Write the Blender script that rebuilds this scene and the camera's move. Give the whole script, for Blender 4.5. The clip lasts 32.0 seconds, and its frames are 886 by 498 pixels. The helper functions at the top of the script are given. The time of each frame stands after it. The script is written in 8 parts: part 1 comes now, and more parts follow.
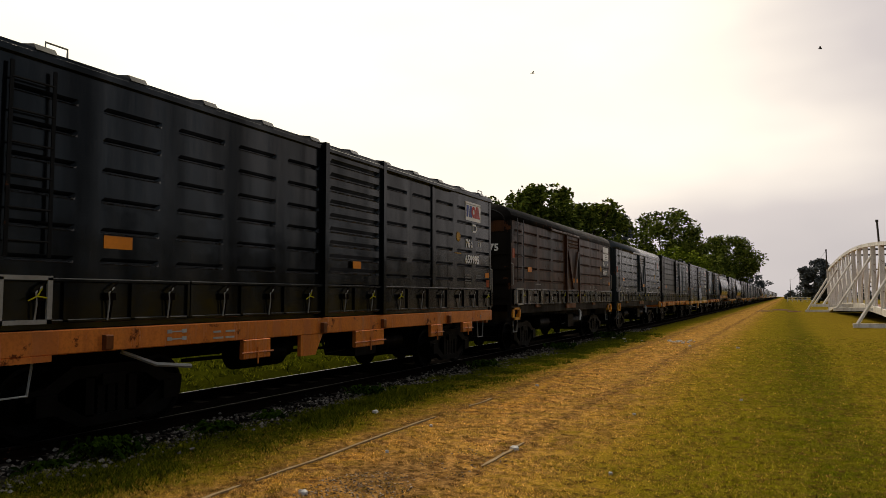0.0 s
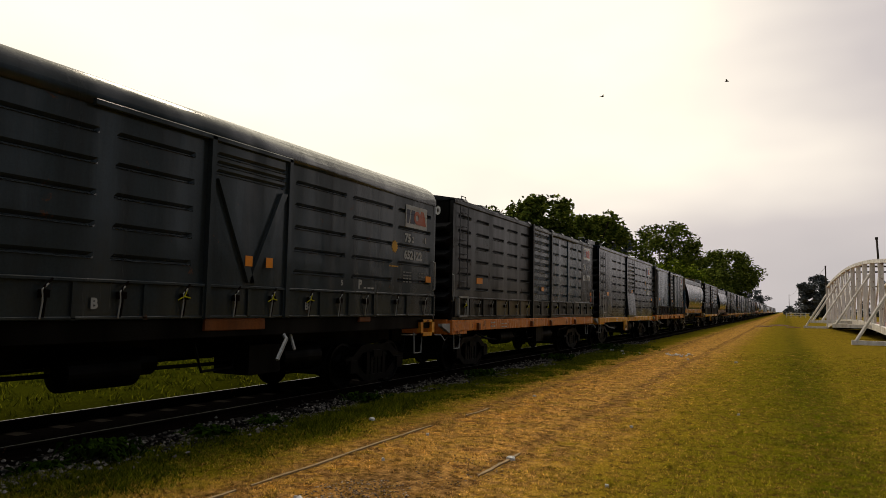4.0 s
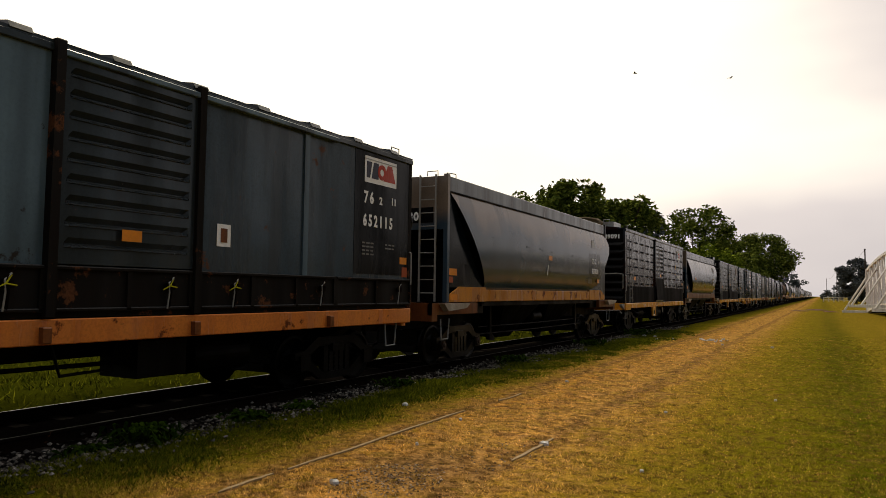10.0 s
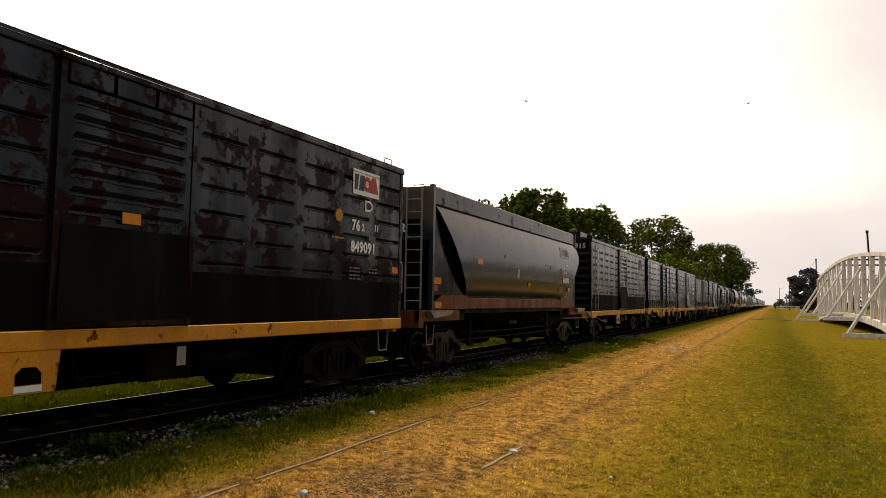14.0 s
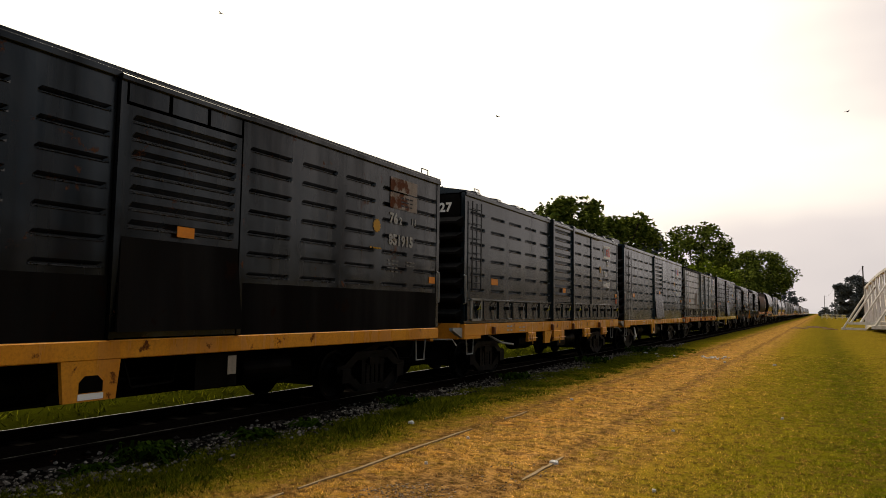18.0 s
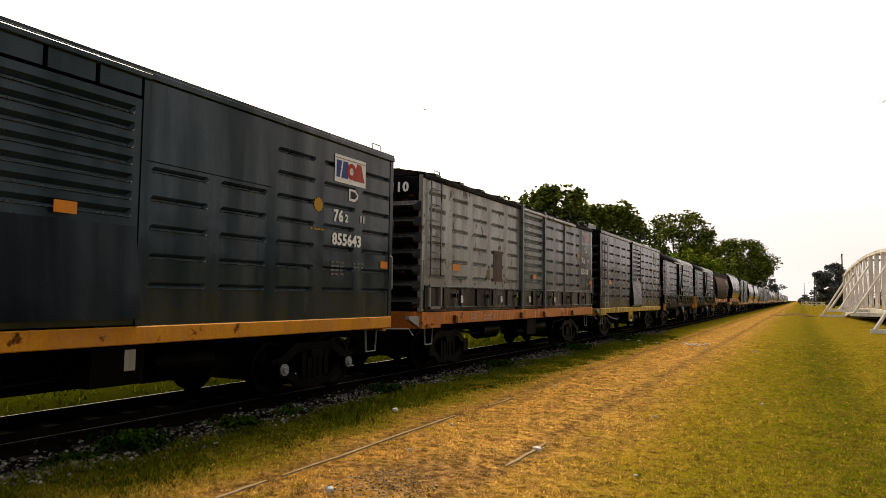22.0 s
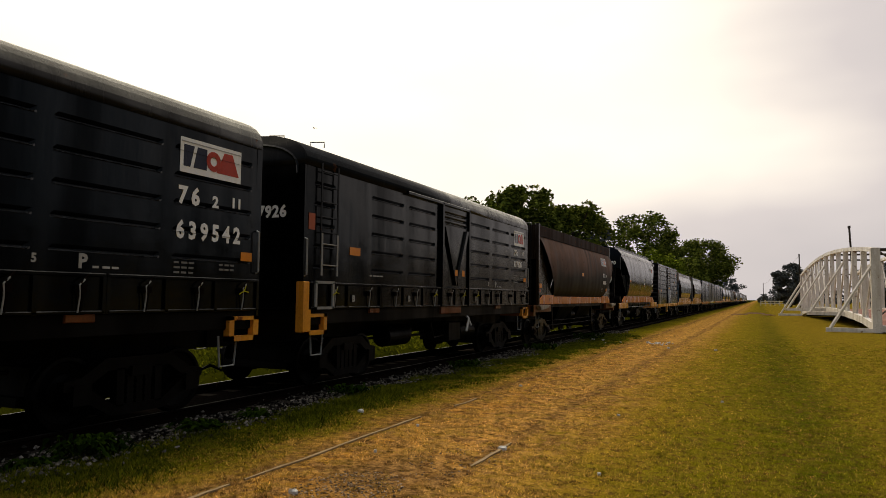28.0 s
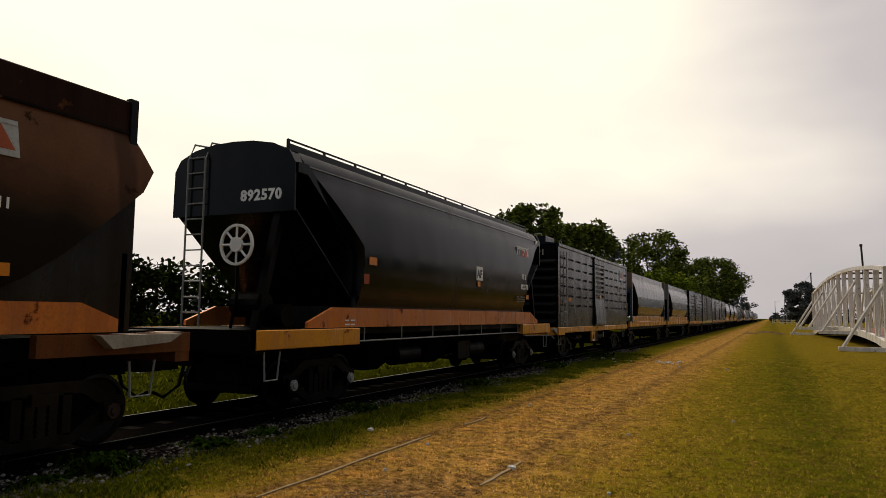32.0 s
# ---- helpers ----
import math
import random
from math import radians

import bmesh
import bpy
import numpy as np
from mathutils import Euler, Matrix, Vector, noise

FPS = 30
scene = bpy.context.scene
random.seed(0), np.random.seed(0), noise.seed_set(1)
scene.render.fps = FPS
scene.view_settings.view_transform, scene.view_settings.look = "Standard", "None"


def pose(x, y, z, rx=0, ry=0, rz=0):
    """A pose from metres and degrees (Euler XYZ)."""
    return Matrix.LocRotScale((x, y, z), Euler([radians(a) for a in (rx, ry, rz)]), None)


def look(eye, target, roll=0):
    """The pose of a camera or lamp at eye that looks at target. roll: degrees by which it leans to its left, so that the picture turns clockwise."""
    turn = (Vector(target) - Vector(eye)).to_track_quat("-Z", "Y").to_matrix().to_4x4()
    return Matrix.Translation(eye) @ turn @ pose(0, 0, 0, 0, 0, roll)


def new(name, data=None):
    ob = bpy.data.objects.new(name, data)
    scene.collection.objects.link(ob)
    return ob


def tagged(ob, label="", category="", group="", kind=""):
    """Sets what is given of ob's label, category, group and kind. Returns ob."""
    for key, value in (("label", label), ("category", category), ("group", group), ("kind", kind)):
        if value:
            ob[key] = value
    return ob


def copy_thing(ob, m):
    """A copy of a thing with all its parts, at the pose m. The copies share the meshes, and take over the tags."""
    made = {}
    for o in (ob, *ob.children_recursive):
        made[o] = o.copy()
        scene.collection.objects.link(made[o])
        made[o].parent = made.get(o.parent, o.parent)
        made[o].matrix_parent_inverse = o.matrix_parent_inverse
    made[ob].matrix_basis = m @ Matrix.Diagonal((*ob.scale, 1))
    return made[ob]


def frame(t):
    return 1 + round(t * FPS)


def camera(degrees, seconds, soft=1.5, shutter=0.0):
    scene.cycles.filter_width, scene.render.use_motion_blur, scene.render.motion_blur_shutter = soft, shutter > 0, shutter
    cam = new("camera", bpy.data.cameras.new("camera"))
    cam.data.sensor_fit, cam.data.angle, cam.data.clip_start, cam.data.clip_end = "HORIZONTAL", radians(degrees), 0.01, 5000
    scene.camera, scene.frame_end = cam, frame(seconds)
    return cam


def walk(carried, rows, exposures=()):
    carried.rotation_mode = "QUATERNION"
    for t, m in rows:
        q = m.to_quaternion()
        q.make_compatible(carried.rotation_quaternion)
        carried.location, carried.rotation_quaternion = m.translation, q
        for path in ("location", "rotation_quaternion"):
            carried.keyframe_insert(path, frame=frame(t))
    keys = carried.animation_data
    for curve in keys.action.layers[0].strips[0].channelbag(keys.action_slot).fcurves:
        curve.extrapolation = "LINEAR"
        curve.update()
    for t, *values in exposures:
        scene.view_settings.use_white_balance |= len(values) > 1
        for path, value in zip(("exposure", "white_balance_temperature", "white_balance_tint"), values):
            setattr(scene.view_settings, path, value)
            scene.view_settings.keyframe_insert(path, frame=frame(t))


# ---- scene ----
import functools

# ---- camera ----
FOV = 64.36
cam = camera(FOV, 32.0, soft=0.85)
# seconds, eye x, y, z, yaw to the left of the track, tilt up, lean
PATH = [
    (0, 0.084, 0.057, 1.763, 25.92, 3.86, -0.06),
    (0.5, 0.105, 0.028, 1.760, 25.89, 4.25, 0.09),
    (1, 0.085, 0.041, 1.755, 25.69, 4.66, 0.00),
    (1.5, 0.087, 0.032, 1.755, 25.99, 4.52, 0.24),
    (2, 0.085, 0.032, 1.763, 25.51, 4.65, 0.84),
    (2.5, 0.092, 0.024, 1.749, 26.36, 4.81, 0.66),
    (3, 0.095, 0.017, 1.758, 26.39, 4.99, 0.86),
    (3.5, 0.078, 0.039, 1.759, 26.15, 4.65, 1.09),
    (5.5, 0.085, 0.054, 1.754, 25.16, 4.63, 0.57),
    (6, 0.086, 0.056, 1.754, 25.11, 4.51, 0.57),
    (6.5, 0.091, 0.038, 1.754, 25.13, 4.52, 0.73),
    (7, 0.082, 0.064, 1.749, 25.34, 4.76, 0.75),
    (7.5, 0.063, 0.013, 1.765, 25.34, 5.23, 0.89),
    (8, 0.027, -0.035, 1.759, 24.31, 5.09, -0.05),
    (8.5, 0.014, -0.048, 1.746, 24.14, 4.74, 0.67),
    (9, 0.046, -0.000, 1.746, 24.91, 4.28, 1.24),
    (9.5, 0.055, 0.017, 1.757, 27.72, 4.78, 0.51),
    (10, 0.056, 0.037, 1.753, 28.29, 3.41, 0.77),
    (10.5, 0.046, 0.074, 1.743, 28.68, 3.77, -0.11),
    (11, 0.070, 0.053, 1.741, 30.38, 3.24, 0.95),
    (11.5, 0.088, 0.061, 1.733, 30.17, 3.27, 0.23),
    (12, 0.045, 0.116, 1.714, 26.28, 3.20, 1.33),
    (12.5, 0.002, 0.098, 1.734, 24.45, 3.42, 0.26),
    (13, -0.032, 0.052, 1.753, 22.62, 3.53, -0.02),
    (13.5, -0.039, 0.040, 1.746, 23.76, 4.09, 0.46),
    (15.5, -0.049, -0.027, 1.758, 27.52, 3.63, 1.56),
    (16, -0.033, -0.028, 1.759, 27.30, 4.15, 1.15),
    (16.5, -0.019, -0.052, 1.765, 27.91, 5.45, 0.90),
    (17, -0.055, -0.044, 1.768, 29.14, 4.93, 1.45),
    (17.5, -0.051, -0.037, 1.761, 28.72, 4.85, 0.94),
    (18, -0.060, -0.029, 1.764, 28.13, 4.76, 0.84),
    (18.5, -0.046, -0.049, 1.766, 28.17, 4.37, 0.66),
    (19, -0.060, -0.019, 1.755, 28.38, 4.21, 0.77),
    (19.5, -0.070, -0.024, 1.765, 28.42, 3.85, 1.46),
    (20, -0.064, -0.028, 1.753, 28.36, 4.03, 1.79),
    (20.5, -0.053, -0.036, 1.763, 27.87, 3.79, 1.34),
    (21, -0.049, -0.035, 1.763, 27.61, 3.50, 1.04),
    (21.5, -0.053, -0.054, 1.762, 26.87, 3.37, 1.17),
    (22, -0.061, -0.015, 1.761, 26.85, 3.78, 0.80),
    (22.5, -0.049, -0.046, 1.768, 26.70, 3.77, 1.06),
    (23, -0.060, -0.044, 1.764, 27.08, 3.99, 1.25),
    (23.5, -0.043, -0.048, 1.766, 26.25, 4.25, 1.02),
    (24, -0.046, -0.030, 1.748, 26.03, 4.22, 1.20),
    (24.5, -0.044, -0.037, 1.766, 25.91, 4.02, 1.33),
    (25, -0.059, -0.022, 1.751, 26.20, 3.80, 1.59),
    (25.5, -0.056, -0.030, 1.764, 25.62, 4.54, 1.55),
    (27.5, -0.047, 0.038, 1.756, 24.39, 4.64, 0.99),
    (28, -0.051, -0.003, 1.764, 24.15, 3.84, 0.63),
    (28.5, -0.041, -0.030, 1.762, 24.44, 4.19, 0.51),
    (29, -0.055, -0.018, 1.758, 24.65, 4.26, 0.63),
    (29.5, -0.033, -0.053, 1.771, 24.60, 4.56, 0.49),
    (30, -0.029, -0.042, 1.767, 24.49, 4.42, 0.72),
    (30.5, -0.041, -0.001, 1.752, 24.39, 5.01, 0.41),
    (31, -0.030, -0.025, 1.761, 24.37, 4.94, 1.03),
    (31.5, -0.046, -0.016, 1.757, 24.50, 5.09, 1.12),
    (32, -0.023, -0.078, 1.771, 24.92, 5.31, 0.70),
]


def aim(x, y, z, yaw, tilt, lean):
    a, b = radians(yaw), radians(tilt)
    ahead = Vector((-math.sin(a) * math.cos(b), math.cos(a) * math.cos(b), math.sin(b)))
    return look((x, y, z), Vector((x, y, z)) + ahead * 10, lean)


# the clip's camera brightens where the dark train fills more of its picture
EXPOSURE = [(t, s, 7600 + 700 * min(1.0, s / 0.9), 10) for t, s in [(0, 0.2), (2, 0.25), (3, 0.12), (6, 0.08), (8.5, 0.05), (10, 0.35), (11, 0.85), (12, 1.35), (13, 0.95), (15.5, 0.5), (17, 0.38), (18, 0.45), (19, 0.5), (20, 0.62), (21, 0.75), (22, 0.95), (23, 0.85), (24, 0.35), (25, 0.35), (28, 0.25), (30, 0.3), (31, 0.15), (32, 0.0)]]
walk(cam, [(r[0], aim(*r[1:])) for r in PATH], EXPOSURE)

# metres that the train has rolled towards the camera
ROLLED = [(0, 0.00), (2, 16.80), (3.5, 29.29), (5.5, 45.80), (7, 58.03), (8.5, 70.00), (10, 81.91), (11.5, 93.78), (13, 105.50), (15.5, 125.28), (17, 137.28), (19, 153.39), (21, 169.55), (22.5, 181.85), (24, 194.05), (25.5, 206.16), (27.5, 222.30), (29, 234.45), (30.5, 246.78), (32, 258.90)]

# ---- world and light: a bright overcast sky, lighter behind the train ----
world = bpy.data.worlds.new("overcast_sky")
scene.world = world
world.use_nodes = True
wn, wl = world.node_tree.nodes, world.node_tree.links
SUN_EL, SUN_AZ = radians(54), radians(-39)
sky = wn.new("ShaderNodeTexSky")
sky.sky_type, sky.sun_disc, sky.sun_elevation, sky.sun_rotation = "NISHITA", False, SUN_EL, SUN_AZ
sky.dust_density = 4.0
wc = wn.new("ShaderNodeTexCoord")
wm = wn.new("ShaderNodeMapping")
wm.inputs["Scale"].default_value = (1.0, 1.0, 2.6)
wno = wn.new("ShaderNodeTexNoise")
wno.inputs["Scale"].default_value, wno.inputs["Detail"].default_value, wno.inputs["Roughness"].default_value = 1.5, 4.0, 0.45
wl.new(wc.outputs["Generated"], wm.inputs["Vector"])
wl.new(wm.outputs["Vector"], wno.inputs["Vector"])
# the cloud is thinner towards the hidden sun
wd = wn.new("ShaderNodeVectorMath")
wd.operation = "DOT_PRODUCT"
wd.inputs[1].default_value = Vector((-0.52, 0.49, 0.70)).normalized()
wl.new(wc.outputs["Generated"], wd.inputs[0])
wa = wn.new("ShaderNodeMath")
wa.operation = "MULTIPLY_ADD"
wa.inputs[1].default_value = 0.72
wl.new(wno.outputs["Fac"], wa.inputs[0])
wl.new(wd.outputs["Value"], wa.inputs[2])
wr = wn.new("ShaderNodeValToRGB")
e = wr.color_ramp.elements
e[0].position, e[0].color = 0.0, (0.115, 0.160, 0.230, 1)
e[1].position, e[1].color = 0.95, (1.19, 1.17, 1.05, 1)
for p, c in ((0.17, (0.145, 0.195, 0.270, 1)), (0.36, (0.255, 0.300, 0.380, 1)), (0.51, (0.44, 0.435, 0.475, 1)), (0.66, (0.48, 0.485, 0.56, 1)), (0.74, (0.575, 0.57, 0.64, 1)), (0.84, (0.87, 0.86, 0.875, 1))):
    x = e.new(p)
    x.color = c
wf = wn.new("ShaderNodeMath")
wf.operation = "MULTIPLY"
wf.inputs[1].default_value = 0.745
wl.new(wa.outputs[0], wf.inputs[0])
wl.new(wf.outputs[0], wr.inputs["Fac"])
wmix = wn.new("ShaderNodeMix")
wmix.data_type = "RGBA"
wmix.inputs[0].default_value = 0.97
ws = wn.new("ShaderNodeVectorMath")
ws.operation = "SCALE"
ws.inputs["Scale"].default_value = 0.1
wl.new(sky.outputs["Color"], ws.inputs[0])
wl.new(ws.outputs["Vector"], wmix.inputs[6])
wl.new(wr.outputs["Color"], wmix.inputs[7])
wl.new(wmix.outputs[2], wn["Background"].inputs["Color"])
wn["Background"].inputs["Strength"].default_value = 1.0

sun = new("sun", bpy.data.lights.new("sun", "SUN"))
sun.data.energy, sun.data.angle, sun.data.color = 1.45, radians(20), (1.0, 0.93, 0.82)
sun.matrix_world = look((-42, 52, 92), (0, 0, 0))


# ---- materials ----
def mat(name):
    m = bpy.data.materials.new(name)
    m.use_nodes = True
    return m, m.node_tree.nodes, m.node_tree.links, m.node_tree.nodes["Principled BSDF"]


def noise_node(n, l, vec, scale, detail=4.0, rough=0.55):
    t = n.new("ShaderNodeTexNoise")
    t.inputs["Scale"].default_value, t.inputs["Detail"].default_value, t.inputs["Roughness"].default_value = scale, detail, rough
    l.new(vec, t.inputs["Vector"])
    return t.outputs["Fac"]


def ramp(n, l, fac, stops):
    r = n.new("ShaderNodeValToRGB")
    el = r.color_ramp.elements
    for i, (p, c) in enumerate(stops):
        x = el[i] if i < 2 else el.new(p)
        x.position = p
        x.color = (c, c, c, 1) if not isinstance(c, tuple) else (*c, 1)
    l.new(fac, r.inputs["Fac"])
    return r.outputs["Color"]


def mix(n, l, fac, a, b):
    m = n.new("ShaderNodeMix")
    m.data_type = "RGBA"
    for v, s in ((fac, 0), (a, 6), (b, 7)):
        if isinstance(v, tuple):
            m.inputs[s].default_value = (*v, 1)
        elif isinstance(v, (int, float)):
            m.inputs[s].default_value = v
        else:
            l.new(v, m.inputs[s])
    return m.outputs[2]


def bump(n, l, b, height, strength, dist=0.01):
    k = n.new("ShaderNodeBump")
    k.inputs["Strength"].default_value, k.inputs["Distance"].default_value = strength, dist
    l.new(height, k.inputs["Height"])
    l.new(k.outputs["Normal"], b.inputs["Normal"])


def paint(name, base, dirt, streak=0.5, rust=0.0, rough=0.5, seed=0.0, rust_colour=(0.11, 0.045, 0.022), patch=None, dust=None, dust_from=0.400, dust_soft=0.040, spec=0.30, ledge_light=1.1, soft=False):
    """Weathered paint on steel: vertical rain streaks, large stains, chips with rust, fine grain; dust: settled on the upper parts."""
    m, n, l, b = mat(name)
    tc = n.new("ShaderNodeTexCoord")
    mp = n.new("ShaderNodeMapping")
    mp.inputs["Location"].default_value = (seed * 3.1, seed * 7.7, seed)
    l.new(tc.outputs["Object"], mp.inputs["Vector"])
    ms = n.new("ShaderNodeMapping")
    ms.inputs["Scale"].default_value = (1, 1, 0.12)
    l.new(mp.outputs["Vector"], ms.inputs["Vector"])
    big = noise_node(n, l, mp.outputs["Vector"], 0.55, 3)
    st = noise_node(n, l, ms.outputs["Vector"], 1.9 if soft else 3.2, 3 if soft else 5, 0.5 if soft else 0.6)
    fine = noise_node(n, l, mp.outputs["Vector"], 26, 4, 0.7)
    col = mix(n, l, ramp(n, l, big, [(0.3, 0.0), (0.75, 0.7)]), base, tuple(0.5 * (u + v) for u, v in zip(base, dirt)))
    if patch:
        edge = noise_node(n, l, mp.outputs["Vector"], 0.9, 6, 0.6)
        col = mix(n, l, ramp(n, l, edge, [(0.52, 0.0), (0.60, 1.0)]), col, patch)
    col = mix(n, l, ramp(n, l, st, [(0.40, 0.0), (0.66, streak * (0.4 if dust else 1.0))] if soft else [(0.44, 0.0), (0.62, streak)]), col, dirt)
    if dust:
        sz = n.new("ShaderNodeSeparateXYZ")
        l.new(tc.outputs["Object"], sz.inputs[0])
        hz = n.new("ShaderNodeMath")
        hz.operation = "MULTIPLY_ADD"
        wide = noise_node(n, l, mp.outputs["Vector"], 0.42, 4, 0.55)
        l.new(wide, hz.inputs[0])
        hz.inputs[1].default_value = 1.5
        l.new(sz.outputs["Z"], hz.inputs[2])
        dv = n.new("ShaderNodeMath")
        dv.operation = "MULTIPLY"
        dv.inputs[1].default_value = 0.1
        l.new(hz.outputs[0], dv.inputs[0])
        # a few dark drips run down from the rim through the dust
        drip = noise_node(n, l, ms.outputs["Vector"], 1.1, 3, 0.5)
        dusty = mix(n, l, ramp(n, l, drip, [(0.57, 0.0), (0.62, 0.8)]), dust, tuple(0.3 * v for v in dust))
        dusty = mix(n, l, ramp(n, l, noise_node(n, l, mp.outputs["Vector"], 1.3, 5, 0.6), [(0.45, 0.0), (0.70, 0.5)]), dusty, tuple(0.45 * v for v in dust))
        col = mix(n, l, ramp(n, l, dv.outputs[0], [(dust_from, 0.0), (dust_from + dust_soft, 0.9)]), col, dusty)
    if rust:
        rn = noise_node(n, l, mp.outputs["Vector"], 2.3, 8, 0.68)
        rusty = ramp(n, l, rn, [(0.66 - 0.2 * rust, 0.0), (0.70 - 0.2 * rust, 1.0)])
        col = mix(n, l, rusty, col, rust_colour)
    col = mix(n, l, ramp(n, l, fine, [(0.45, 0.0), (0.62, 0.12 if soft else 0.40)]), col, dirt)
    # sky light painted on: upward faces of ledges and pressed lips are coloured lighter
    if ledge_light:
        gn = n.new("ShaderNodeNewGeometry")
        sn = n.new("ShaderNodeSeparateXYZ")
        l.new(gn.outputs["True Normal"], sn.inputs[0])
        lip_light = n.new("ShaderNodeMath")
        lip_light.operation = "MULTIPLY"
        l.new(ramp(n, l, sn.outputs["Z"], [(0.25, 0.0), (0.55, 1.0)]), lip_light.inputs[0])
        l.new(ramp(n, l, fine, [(0.38, 0.45), (0.6, 1.0)]), lip_light.inputs[1])
        col = mix(n, l, lip_light.outputs[0], col, tuple(ledge_light * (1.6 * v + d) for v, d in zip(base, (0.046, 0.047, 0.047))))
    l.new(col, b.inputs["Base Color"])
    l.new(ramp(n, l, st, [(0.40, max(0.14, rough - 0.30)), (0.75, max(0.2, rough - 0.14))]), b.inputs["Roughness"])
    band = noise_node(n, l, ms.outputs["Vector"], 1.5, 3, 0.5)
    even = dust or soft
    sheen = ramp(n, l, band, [(0.38, spec * (1.1 if even else 1.35)), (0.62, spec * (0.9 if even else 0.45))])
    if rust:
        sheen = mix(n, l, rusty, sheen, (spec * 0.12,) * 3)
    l.new(sheen, b.inputs["Specular IOR Level"])
    # dented sheet: wide shallow waves besides the fine streaks
    wave = noise_node(n, l, mp.outputs["Vector"], 1.6, 2, 0.4)
    both = n.new("ShaderNodeMath")
    both.operation = "MULTIPLY_ADD"
    both.inputs[1].default_value = 2.2
    l.new(wave, both.inputs[0])
    l.new(st, both.inputs[2])
    bump(n, l, b, both.outputs[0], 0.10 if soft else 0.3, 0.02)
    return m


